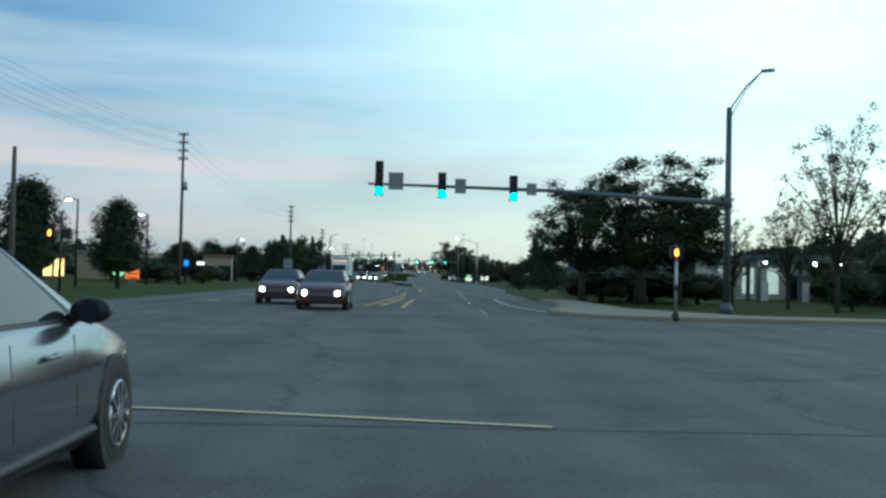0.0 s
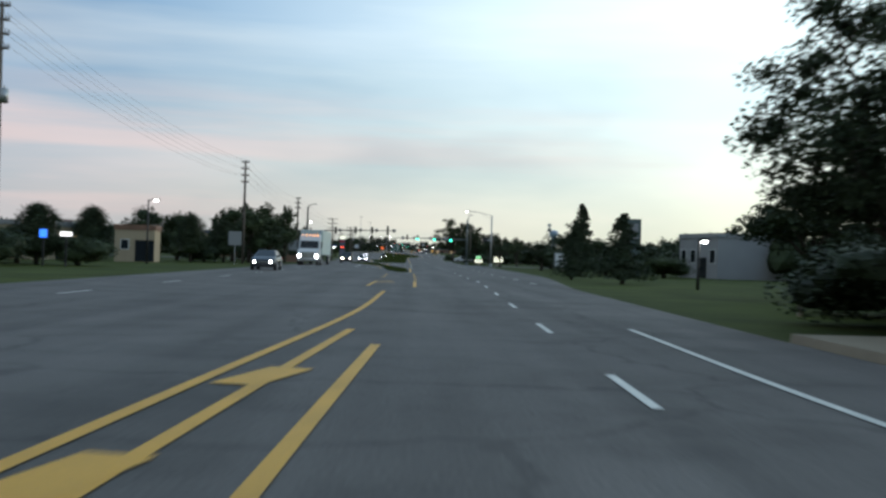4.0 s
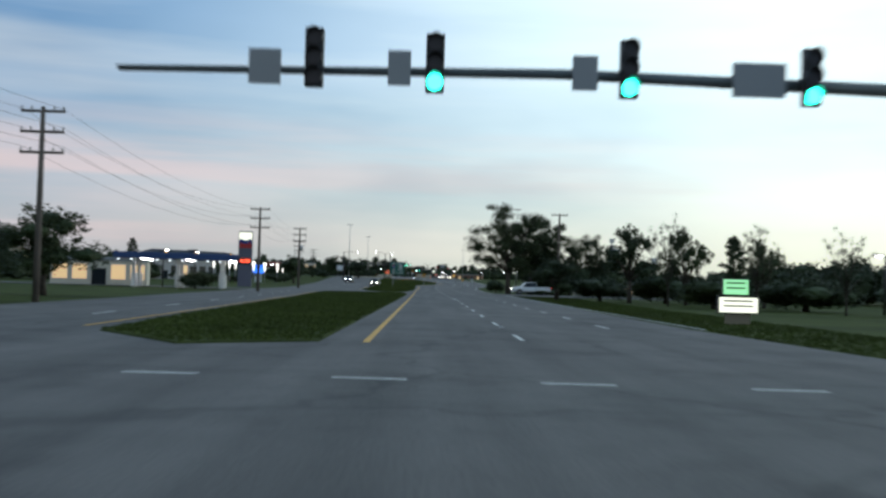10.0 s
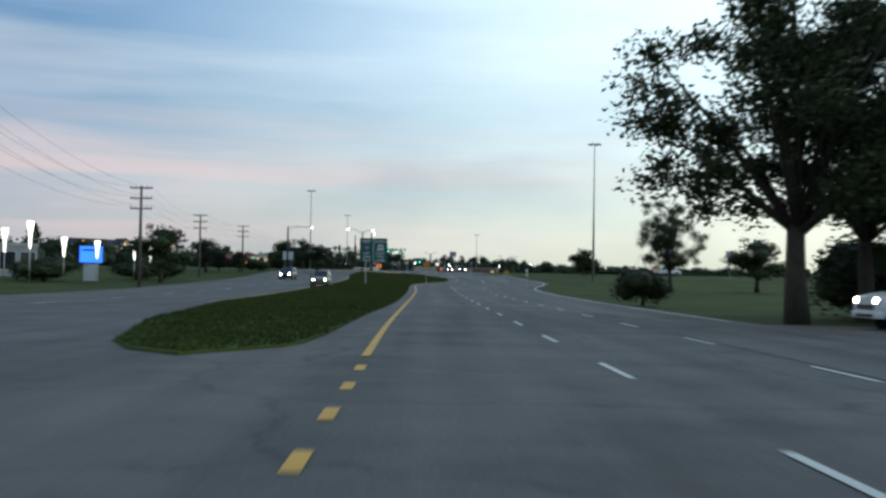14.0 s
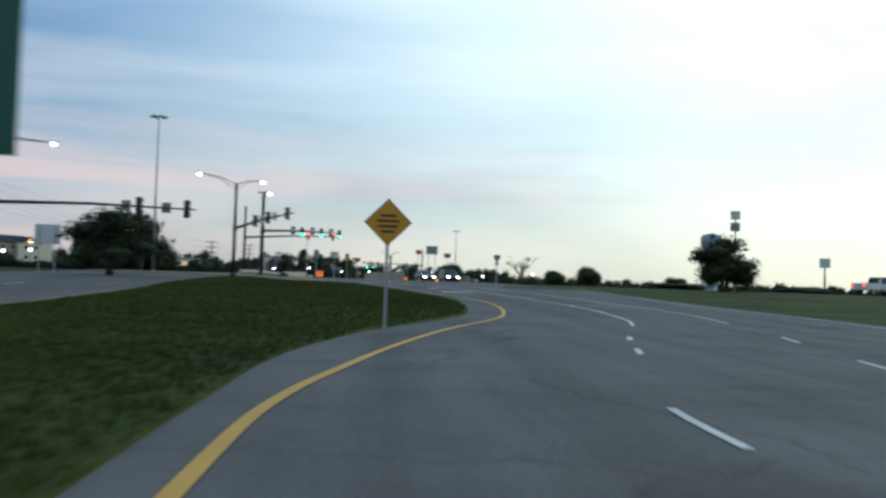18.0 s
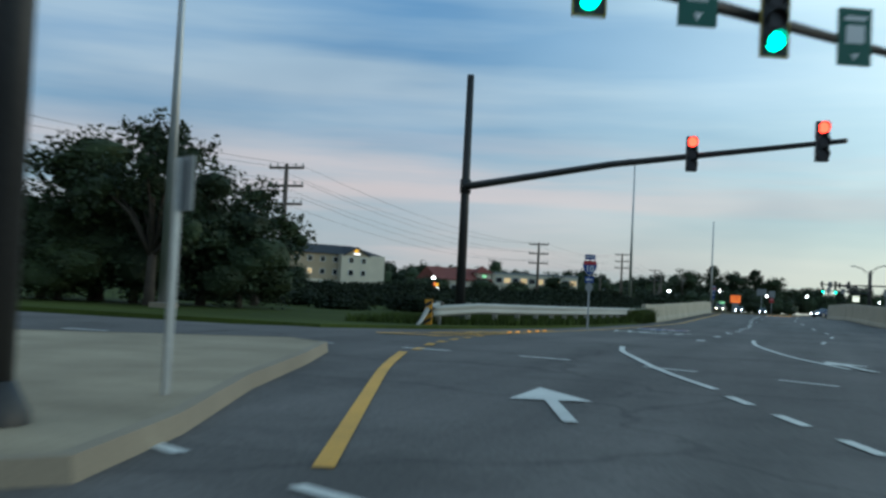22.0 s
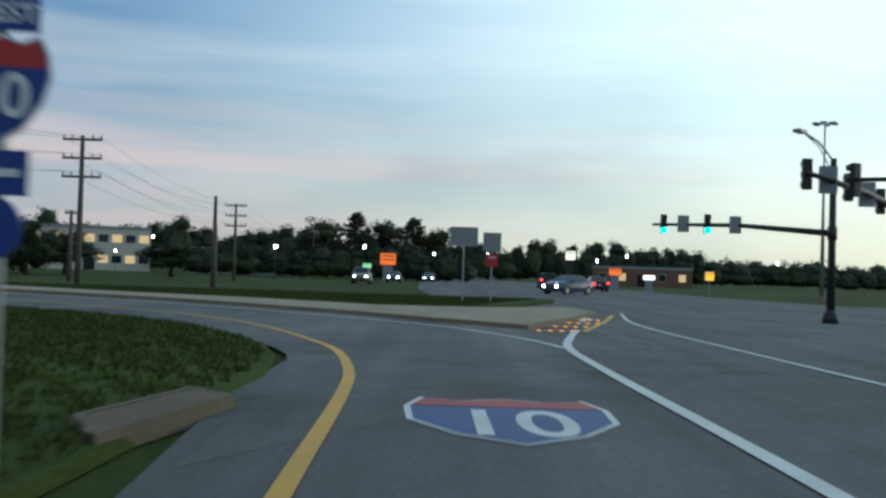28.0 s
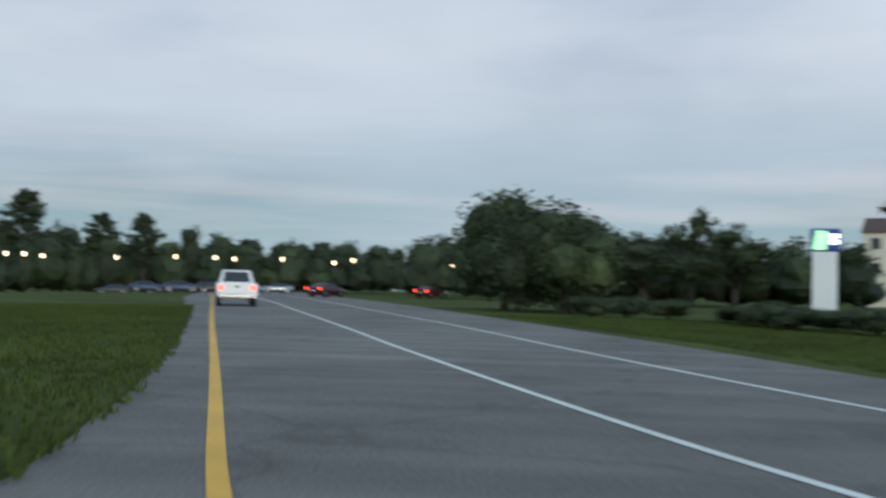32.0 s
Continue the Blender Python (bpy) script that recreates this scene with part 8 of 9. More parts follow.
# ---- bridge barriers and guard rail ----
def barrier(line, h, w, label, name="bridge_barrier", seg=6.0):
    """Concrete parapet cut into cast lengths with narrow joints."""
    ob = thing(name, label, "barrier", None)
    line = resample(dense(line, 1.0), 200)
    d = [0.0]
    for a, b in zip(line, line[1:]):
        d.append(d[-1] + math.dist(a, b))
    n = max(1, round(d[-1] / seg))
    for i in range(n):
        s0, s1 = d[-1] * i / n + 0.012, d[-1] * (i + 1) / n - 0.012
        pts = [(float(np.interp(s, d, [p[0] for p in line])), float(np.interp(s, d, [p[1] for p in line]))) for s in np.linspace(s0, s1, 5)]
        bm = bmesh.new()
        prof = [(-w / 2, -0.1), (-w / 2, 0.12), (-w * 0.34, 0.3), (-w * 0.26, h - 0.03), (-w * 0.2, h), (w * 0.2, h), (w * 0.26, h - 0.03), (w * 0.34, 0.3), (w / 2, 0.12), (w / 2, -0.1)]
        rings = []
        for k, p in enumerate(pts):
            a, b = pts[max(k - 1, 0)], pts[min(k + 1, 4)]
            t = Vector((b[0] - a[0], b[1] - a[1])).normalized()
            rings.append([bm.verts.new((p[0] + t.y * u, p[1] - t.x * u, H(*p) + z)) for u, z in prof])
        for r, q in zip(rings, rings[1:]):
            for k in range(len(prof)):
                bm.faces.new((r[k], r[(k + 1) % len(prof)], q[(k + 1) % len(prof)], q[k]))
        bm.faces.new(rings[0])
        bm.faces.new(rings[-1])
        bmesh.ops.recalc_face_normals(bm, faces=bm.faces[:])
        part("cast_length", bm, BARRIER, ob)
    return ob


barrier([(-11.75, 597), (-11.55, 603), (-11.4, 618), (-11.45, 630), (-11.6, 636.3)], 0.98, 0.42, "long pale concrete bridge parapet beside the lane")
barrier([(4.2, 577), (3.4, 590), (2.2, 604), (0.9, 616), (-0.7, 636), (-1.4, 648)], 1.32, 0.5, "grey concrete barrier between the carriageways")
barrier([(12.6, 584), (12.3, 600), (12.2, 620), (12.3, 642)], 1.0, 0.42, "far concrete bridge parapet")


def guard_rail(line, label, h=0.75):
    ob = thing("guard_rail", label, "guard rail", None)
    line = smooth_line(line, 0.5)
    bm = bmesh.new()
    prof = [(0, -0.16), (0.05, -0.14), (0.08, -0.09), (0.03, -0.02), (0.03, 0.02), (0.08, 0.09), (0.05, 0.14), (0, 0.16), (-0.012, 0.16), (0.035, 0.13), (0.06, 0.085), (0.012, 0.02), (0.012, -0.02), (0.06, -0.085), (0.035, -0.13), (-0.012, -0.16)]
    rings = []
    for k, p in enumerate(line):
        a, b = line[max(k - 1, 0)], line[min(k + 1, len(line) - 1)]
        t = Vector((b[0] - a[0], b[1] - a[1])).normalized()
        drop = max(0.0, 1 - k / 5) * 0.12
        rings.append([bm.verts.new((p[0] + t.y * u * 1.1, p[1] - t.x * u * 1.1, H(*p) + h - 0.17 - drop + z)) for u, z in prof])
    for r, q in zip(rings, rings[1:]):
        for k in range(len(prof)):
            f = bm.faces.new((r[k], r[(k + 1) % len(prof)], q[(k + 1) % len(prof)], q[k]))
            f.smooth = True
    bm.faces.new(rings[0])
    bm.faces.new(rings[-1])
    bmesh.ops.recalc_face_normals(bm, faces=bm.faces[:])
    part("rail", bm, RAIL, ob)
    d = [0.0]
    for a, b in zip(line, line[1:]):
        d.append(d[-1] + math.dist(a, b))
    for s in np.arange(0.6, d[-1], 1.6):
        x, y = float(np.interp(s, d, [p[0] for p in line])), float(np.interp(s, d, [p[1] for p in line]))
        bm = bmesh.new()
        box(bm, x - 0.24, x - 0.1, y - 0.06, y + 0.06, H(x, y) - 0.3, H(x, y) + h)
        part("post", bm, RAIL, ob)
        bm = bmesh.new()
        box(bm, x - 0.1, x - 0.02, y - 0.05, y + 0.05, H(x, y) + h - 0.32, H(x, y) + h - 0.02)
        part("spacer", bm, WOODPOLE, ob)
    return ob, line[0]


gr, g0 = guard_rail([(-13.82, 569.45), (-13.3, 571.4), (-12.65, 574), (-12.2, 577), (-11.9, 581), (-11.65, 587), (-11.6, 592), (-11.65, 597.2)], "long galvanised steel guard rail with posts")
z = H(*g0)
bm = bmesh.new()
tube(bm, [(g0[0], g0[1] + 0.5, z + 0.66), (g0[0] - 0.12, g0[1], z + 0.56), (g0[0] - 0.12, g0[1] - 0.55, z + 0.2), (g0[0] - 0.1, g0[1] - 1.0, z + 0.02)], [0.08, 0.08, 0.06, 0.05], 6)
part("end_strut", bm, RAIL, gr)
bm = bmesh.new()
box(bm, g0[0] - 0.2, g0[0] + 0.02, g0[1] - 0.1, g0[1] - 0.06, z + 0.02, z + 0.8)
em = part("end_marker", bm, SIGNYEL, gr, "black and amber striped end plate")
for k in range(3):
    bm = bmesh.new()
    prism(bm, [(g0[0] - 0.2, z + 0.08 + k * 0.24), (g0[0] + 0.02, z + 0.2 + k * 0.24), (g0[0] + 0.02, z + 0.31 + k * 0.24), (g0[0] - 0.2, z + 0.19 + k * 0.24)], g0[1] - 0.106, g0[1] - 0.1)
    part("stripe", bm, SIGNBLACK, em)
guard_rail([(3.6, 652), (3.2, 657), (2.6, 662)], "short steel guard rail end section")

# amber road studs; emission on the reflectors stands in for returned headlight
st = None
for x, y in [(xb + (xa - xb) * k / 7, yb + (ya - yb) * k / 7) for xa, ya, xb, yb in ((-5.9, 535.1, -4.05, 539.6), (-5.9, 533.5, -2.9, 535.6), (-5.6, 531.8, -2.2, 533.8), (-4.2, 530.0, -1.5, 531.3)) for k in range(8)] + [(-11.35, 568.9), (-11.3, 569.6), (-11.22, 570.6), (-11.18, 571.4), (-11.12, 572.1)] + [(-7.4 + 0.27 * k + 0.62 * r, 662.2 + 2.3 * r + 0.05 * k) for r in range(4) for k in range(4 if r < 3 else 3)]:
    if st is None:
        st = thing("road_stud", "small amber raised road stud, headlight return as emission", "road stud", pose(x, y, H(x, y)), "amber road studs")
        bm = bmesh.new()
        box(bm, -0.06, 0.06, -0.05, 0.05, 0.0, 0.035, 0.012)
        part("body", bm, SIGNYEL, st)
        bm = bmesh.new()
        box(bm, -0.05, 0.05, -0.056, -0.05, 0.008, 0.03)
        part("reflector", bm, REFLECTOR, st)
    else:
        copy_thing(st, pose(x, y, H(x, y)))
st2 = None
for x, y in [(1.45, 195 + 6 * k) for k in range(3)] + [(1.3, 206), (4.8, 442.9), (8.1, 430), (4.7, 248), (4.72, 303), (5.0, 309)] + [(10.55, 494), (10.45, 500), (8.9, 511.7), (4.6, 528.0), (7.2, 519.3)] + [(-6.55, 583.5 + 9 * k) for k in range(6)]:
    if st2 is None:
        st2 = thing("road_stud", "small white raised road stud", "road stud", pose(x, y, H(x, y)), "white road studs")
        bm = bmesh.new()
        box(bm, -0.06, 0.06, -0.05, 0.05, 0.0, 0.03, 0.01)
        part("body", bm, SIGNWHITE, st2)
    else:
        copy_thing(st2, pose(x, y, H(x, y)))


# ---- vehicles ----
def loft(bm, stations, smooth=True):
    """Cross-sections along y: (y, half width, z bottom, z shoulder, z top)."""
    rings = []
    for y, w, zb, zs, zt in stations:
        sec = [(0.55 * w, zb), (0.96 * w, zb + 0.04), (w, zb + 0.22), (w, (zb + zs) / 2 + 0.06), (0.97 * w, zs), (0.86 * w, zt), (0.45 * w, zt + 0.02)]
        pts = sec + [(-a, b) for a, b in reversed(sec)]
        rings.append([bm.verts.new((a, y, b)) for a, b in pts])
    n = len(rings[0])
    for r, q in zip(rings, rings[1:]):
        for k in range(n):
            f = bm.faces.new((r[k], r[(k + 1) % n], q[(k + 1) % n], q[k]))
            f.smooth = smooth
    bm.faces.new(rings[0])
    bm.faces.new(rings[-1])
    bmesh.ops.recalc_face_normals(bm, faces=bm.faces[:])
    return bm


def wheel(ob, x, y, r, width=0.22):
    s = 1 if x > 0 else -1
    bm = bmesh.new()
    tube(bm, [(x - s * width / 2, y, r), (x - s * width * 0.35, y, r), (x + s * width * 0.35, y, r), (x + s * width / 2, y, r)], [r * 0.9, r, r, r * 0.9], 20)
    w = part("wheel", bm, TYRE, ob)
    bm = bmesh.new()
    disc(bm, (x + s * width * 0.42, y, r), (s, 0, 0), r * 0.64, width * 0.09, 18)
    part("rim", bm, BLACKTRIM, w)
    bm = bmesh.new()
    disc(bm, (x + s * width * 0.5, y, r), (s, 0, 0), r * 0.16, 0.02, 10)
    for k in range(10):
        a = k * math.tau / 10
        c = Vector((x + s * width * 0.52, y + math.cos(a) * r * 0.36, r + math.sin(a) * r * 0.36))
        m4 = Matrix.Translation(c) @ Matrix.Rotation(a, 4, "X")
        r_ = bmesh.ops.create_cube(bm, size=1, matrix=m4 @ Matrix.Diagonal((0.02, r * 0.52, r * 0.085, 1)))
    tube(bm, [(x + s * width * 0.5, y + math.cos(k * math.tau / 20) * r * 0.64, r + math.sin(k * math.tau / 20) * r * 0.64) for k in range(21)], 0.018, 4)
    part("spokes", bm, RIM, w)
    return w


def frustum(bm, base, top, mi=0):
    """Four-sided cabin: base and top rectangles as (x half, y0, y1, z)."""
    bx, b0, b1, bz = base
    tx, t0, t1, tz = top
    lo = [bm.verts.new(p) for p in ((-bx, b0, bz), (bx, b0, bz), (bx, b1, bz), (-bx, b1, bz))]
    hi = [bm.verts.new(p) for p in ((-tx, t0, tz), (tx, t0, tz), (tx, t1, tz), (-tx, t1, tz))]
    bm.faces.new(hi)
    for k in range(4):
        bm.faces.new((lo[k], lo[(k + 1) % 4], hi[(k + 1) % 4], hi[k]))
    es = [e for e in bm.edges if any(v in hi for v in e.verts)]
    bmesh.ops.bevel(bm, geom=es, offset=0.07, segments=3, affect="EDGES", profile=0.6)
    bmesh.ops.recalc_face_normals(bm, faces=bm.faces[:])
    for f in bm.faces:
        f.smooth = True


def quad_on(base, top, side, u0, u1, v0, v1, proud=0.012):
    """A window pane on one face of the cabin frustum, as a thin slab."""
    bx, b0, b1, bz = base
    tx, t0, t1, tz = top
    c = {"front": ((-bx, b1, bz), (bx, b1, bz), (tx, t1, tz), (-tx, t1, tz)), "rear": ((bx, b0, bz), (-bx, b0, bz), (-tx, t0, tz), (tx, t0, tz)), "right": ((bx, b0, bz), (bx, b1, bz), (tx, t1, tz), (tx, t0, tz)), "left": ((-bx, b1, bz), (-bx, b0, bz), (-tx, t0, tz), (-tx, t1, tz))}[side]
    c = [Vector(p) for p in c]
    nrm = (c[1] - c[0]).cross(c[3] - c[0]).normalized()

    def P(u, v):
        return (c[0] * (1 - u) + c[1] * u) * (1 - v) + (c[3] * (1 - u) + c[2] * u) * v
    bm = bmesh.new()
    q = [P(u0, v0), P(u1, v0), P(u1, v1), P(u0, v1)]
    if nrm.dot(q[0] - Vector((0, (b0 + b1) / 2, bz))) < 0:
        nrm = -nrm
    lo, hi = [bm.verts.new(p - nrm * 0.02) for p in q], [bm.verts.new(p + nrm * proud) for p in q]
    bm.faces.new(hi)
    for k in range(4):
        bm.faces.new((lo[k], lo[(k + 1) % 4], hi[(k + 1) % 4], hi[k]))
    bmesh.ops.recalc_face_normals(bm, faces=bm.faces[:])
    return bm


def car(kind, label, x, y, turn, colour, head=None, tail=None, z=None, group=""):
    """A vehicle with its front along local +y. turn: degrees."""
    ob = thing({"sedan": "sedan_car", "suv": "suv_car", "pickup": "pickup_truck"}[kind], label, "car" if kind != "pickup" else "pickup truck", pose(x, y, H(x, y) if z is None else z, 0, 0, turn), group)
    if kind == "sedan":
        L, W, R = 4.8, 0.92, 0.335
        st = [(-2.4, 0.78, 0.42, 0.78, 0.9), (-2.25, 0.87, 0.28, 0.86, 1.02), (-1.6, 0.91, 0.2, 0.92, 1.06), (-0.4, 0.92, 0.18, 0.94, 1.0), (0.7, 0.92, 0.18, 0.93, 1.0), (1.2, 0.91, 0.2, 0.9, 0.98), (1.9, 0.88, 0.22, 0.78, 0.86), (2.25, 0.8, 0.25, 0.66, 0.73), (2.4, 0.66, 0.34, 0.56, 0.62)]
        base, top = (0.84, -1.95, 1.25, 0.95), (0.6, -1.05, 0.15, 1.44)
        wy = (-1.42, 1.45)
        wins = [("right", 0.12, 0.44, 0.12, 0.88), ("right", 0.47, 0.86, 0.1, 0.88), ("left", 0.14, 0.53, 0.1, 0.88), ("left", 0.56, 0.88, 0.12, 0.88)]
    elif kind == "suv":
        L, W, R = 4.7, 0.94, 0.36
        st = [(-2.35, 0.82, 0.45, 0.95, 1.1), (-2.2, 0.9, 0.3, 0.98, 1.12), (-1.0, 0.94, 0.24, 1.0, 1.1), (0.8, 0.94, 0.24, 1.0, 1.1), (1.3, 0.93, 0.26, 0.98, 1.08), (2.0, 0.88, 0.28, 0.9, 0.98), (2.28, 0.82, 0.32, 0.78, 0.86), (2.36, 0.7, 0.4, 0.66, 0.72)]
        base, top = (0.86, -2.2, 1.4, 1.05), (0.68, -1.95, 0.45, 1.68)
        wy = (-1.4, 1.42)
        wins = [("right", 0.06, 0.3, 0.12, 0.85), ("right", 0.33, 0.58, 0.1, 0.85), ("right", 0.61, 0.88, 0.1, 0.85), ("left", 0.12, 0.39, 0.1, 0.85), ("left", 0.42, 0.67, 0.1, 0.85), ("left", 0.7, 0.94, 0.12, 0.85)]
    else:
        L, W, R = 5.7, 0.99, 0.4
        st = [(0.3, 0.97, 0.42, 1.05, 1.18), (0.8, 0.98, 0.4, 1.08, 1.2), (1.6, 0.98, 0.42, 1.08, 1.2), (2.3, 0.96, 0.44, 1.02, 1.12), (2.7, 0.9, 0.46, 0.94, 1.02), (2.85, 0.8, 0.5, 0.86, 0.92)]
        st = [(-0.9, 0.97, 0.42, 1.05, 1.16)] + st
        base, top = (0.92, -0.9, 1.65, 1.12), (0.74, -0.7, 0.85, 1.85)
        wy = (-1.85, 1.75)
        wins = [("right", 0.06, 0.42, 0.12, 0.86), ("right", 0.46, 0.86, 0.1, 0.86), ("left", 0.14, 0.54, 0.1, 0.86), ("left", 0.58, 0.94, 0.12, 0.86)]
    front, back = st[-1][0], -L / 2

    def flank(yy, zz):
        """Half width of the body at a place along it and a height."""
        w_, zb_, zs_, zt_ = [float(np.interp(yy, [q[0] for q in st], [q[k] for q in st])) for k in (1, 2, 3, 4)]
        return float(np.interp(zz, [zb_, zb_ + 0.04, zb_ + 0.22, (zb_ + zs_) / 2 + 0.06, zs_, zt_], [0.55 * w_, 0.96 * w_, w_, w_, 0.97 * w_, 0.86 * w_]))
    bm = bmesh.new()
    loft(bm, st)
    body = part("body", bm, colour, ob)
    bm = bmesh.new()
    frustum(bm, base, top)
    part("cabin", bm, colour, ob)
    part("windscreen", quad_on(base, top, "front", 0.07, 0.93, 0.04, 0.9), GLASS, ob)
    part("rear_window", quad_on(base, top, "rear", 0.1, 0.9, 0.15, 0.88), GLASS, ob)
    for s, u0, u1, v0, v1 in wins:
        part("window_trim", quad_on(base, top, s, u0 - 0.025, u1 + 0.045, v0 - 0.06, v1 + 0.06, 0.006), BLACKTRIM, ob)
        part("side_window", quad_on(base, top, s, u0, u1, v0, v1), GLASS, ob)
    if kind == "pickup":
        bm = bmesh.new()
        box(bm, -0.98, 0.98, -2.85, -0.95, 0.5, 0.72, 0.02)
        for s in (-1, 1):
            box(bm, s * 0.98 - 0.05, s * 0.98 + 0.05, -2.85, -0.92, 0.6, 1.18, 0.03)
        part("bed", bm, colour, ob)
        bm = bmesh.new()
        box(bm, -0.93, 0.93, -2.9, -2.8, 0.62, 1.18, 0.03)
        tg = part("tailgate", bm, colour, ob)
        bm = bmesh.new()
        box(bm, -0.12, 0.12, -2.925, -2.9, 0.95, 1.02, 0.008)
        part("handle", bm, BLACKTRIM, tg)
        bm = bmesh.new()
        box(bm, -0.95, 0.95, -3.0, -2.82, 0.42, 0.6, 0.04)
        part("rear_bumper", bm, CHROME, ob)
        back = -2.9
    else:
        bm = bmesh.new()
        box(bm, -0.76, 0.76, back - 0.03, back + 0.1, 0.38, 0.56, 0.03)
        part("rear_bumper", bm, colour, ob)
    for s in (-1, 1):
        for yy in wy:
            wheel(ob, s * (W - 0.1), yy, R)
            bm = bmesh.new()
            arc = [(math.cos(a), math.sin(a)) for a in np.linspace(-0.15, math.pi + 0.15, 12)]
            tube(bm, [(s * (W - 0.015), yy + c * (R + 0.055), R + q * (R + 0.055)) for c, q in arc], 0.016, 5)
            disc(bm, (s * (W - 0.2), yy, R), (s, 0, 0), R + 0.05, 0.205, 20)
            part("wheel_arch", bm, BLACKTRIM, ob)
        hw = st[-2][1]
        zl = (st[-2][3] + st[-2][4]) / 2 - 0.08
        bm = bmesh.new()
        box(bm, s * hw * 0.72 - 0.17, s * hw * 0.72 + 0.17, front - 0.2, front - 0.02, zl - 0.08, zl + 0.07, 0.03)
        hl = part("headlight", bm, CHROME, ob)
        bm = bmesh.new()
        disc(bm, (s * hw * 0.72, front - 0.03, zl), (0, 1, 0), 0.085, 0.035, 12)
        part("bulb", bm, head or GLASS, hl)
        bm = bmesh.new()
        zt = 0.92 if kind == "sedan" else 1.0
        box(bm, s * 0.8 - 0.1, s * 0.8 + 0.1, back - (0.035 if kind != "pickup" else 0.02), back + 0.06, zt - 0.16, zt + 0.04, 0.02)
        part("tail_light", bm, tail or mat_tail, ob)
        bm = bmesh.new()
        yb, zb = base[2] - 0.55, base[3] + 0.1
        bmesh.ops.create_uvsphere(bm, u_segments=14, v_segments=10, radius=1, matrix=Matrix.Translation((s * (W + 0.04), yb - 0.01, zb)) @ Matrix.Rotation(s * -0.18, 4, "Z") @ Matrix.Diagonal((0.13, 0.1, 0.08, 1)))
        for f in bm.faces:
            f.smooth = True
        cut = bmesh.ops.bisect_plane(bm, geom=bm.verts[:] + bm.edges[:] + bm.faces[:], plane_co=(0, yb - 0.055, 0), plane_no=(0, -1, 0), clear_outer=True)
        bmesh.ops.contextual_create(bm, geom=[e for e in cut["geom_cut"] if isinstance(e, bmesh.types.BMEdge)])
        tube(bm, [(s * (W - 0.14), yb + 0.06, base[3] + 0.02), (s * (W - 0.04), yb + 0.02, zb - 0.03)], [0.05, 0.03], 6)
        wm = part("wing_mirror", bm, BLACKTRIM, ob)
        bm = bmesh.new()
        disc(bm, (s * (W + 0.04), yb - 0.058, zb), (0, -1, 0), 0.062, 0.006, 14)
        part("mirror_glass", bm, GLASS, wm)
        for yh in ((0.15, -0.85) if kind != "pickup" else (0.45, -0.5)):
            bm = bmesh.new()
            zh = base[3] - 0.14
            xh = s * (flank(yh, zh) + 0.015)
            tube(bm, [(xh - s * 0.03, yh - 0.11, zh), (xh + s * 0.012, yh - 0.09, zh), (xh + s * 0.012, yh + 0.09, zh + 0.004), (xh - s * 0.03, yh + 0.11, zh + 0.004)], 0.014, 6)
            part("door_handle", bm, colour, ob)
            bm = bmesh.new()
            tube(bm, [(s * (flank(yh + 0.45, z_) - 0.002), yh + 0.45 - 0.05 * (z_ - 0.6), z_) for z_ in np.linspace(0.42, base[3] - 0.04, 6)], 0.005, 4)
            part("door_gap", bm, BLACKTRIM, ob)
        bm = bmesh.new()
        tube(bm, [(s * (flank(y_, 0.3) + 0.004), y_, 0.3) for y_ in np.linspace(wy[0] + R + 0.12, wy[1] - R - 0.12, 8)], 0.035, 6)
        part("side_sill", bm, BLACKTRIM, ob)
    fw = st[-1][1]
    zg = 0.5 if kind == "sedan" else 0.62
    bm = bmesh.new()
    box(bm, -fw * 0.72, fw * 0.72, front - 0.08, front + 0.02, zg, zg + 0.15, 0.02)
    gl = part("grille", bm, BLACKTRIM, ob)
    for k in range(3):
        bm = bmesh.new()
        box(bm, -fw * 0.68, fw * 0.68, front + 0.02, front + 0.03, zg + 0.02 + k * 0.045, zg + 0.035 + k * 0.045)
        part("grille_bar", bm, CHROME, gl)
    bm = bmesh.new()
    box(bm, -fw - 0.1, fw + 0.1, front - 0.2, front + 0.05, zg - 0.26, zg - 0.04, 0.06)
    fb = part("front_bumper", bm, colour, ob)
    bm = bmesh.new()
    box(bm, -fw * 0.7, fw * 0.7, front + 0.04, front + 0.058, zg - 0.22, zg - 0.13, 0.006)
    part("air_intake", bm, BLACKTRIM, fb)
    bm = bmesh.new()
    box(bm, -0.16, 0.16, back - 0.05 - (0.06 if kind == "pickup" else 0), back - 0.02, 0.6, 0.72)
    part("plate", bm, SIGNWHITE, ob)
    return ob


mat_tail = mat("tail_lens", (0.25, 0.01, 0.01), 0.2, var=0.1, bump=0)
SILVER = paint("silver_paint", (0.26, 0.28, 0.3), 0.16, 0.85)
RED = paint("red_paint", (0.07, 0.012, 0.012))
DARKCAR = paint("charcoal_paint", (0.04, 0.04, 0.045))
WHITECAR = paint("white_paint", (0.75, 0.75, 0.74), 0.3, 0.0)
BLUECAR = paint("dark_blue_paint", (0.03, 0.05, 0.1))
GOLDCAR = paint("tan_paint", (0.3, 0.26, 0.2))
car("sedan", "silver saloon car waiting in the next lane", -2.84, 5.65, 0, SILVER)
car("sedan", "dark red saloon car with headlights on", -3.0, 39.4, 180, RED, HEADLAMP)
car("sedan", "dark red car behind with headlights on", -5.3, 45.4, 180, RED, HEADLAMP)
car("suv", "oncoming car with bright headlights", -8.9, 207, 182, DARKCAR, HEADLAMP)
car("sedan", "oncoming car with headlights crossing the junction", -7.3, 229.5, 182, DARKCAR, HEADCOOL)
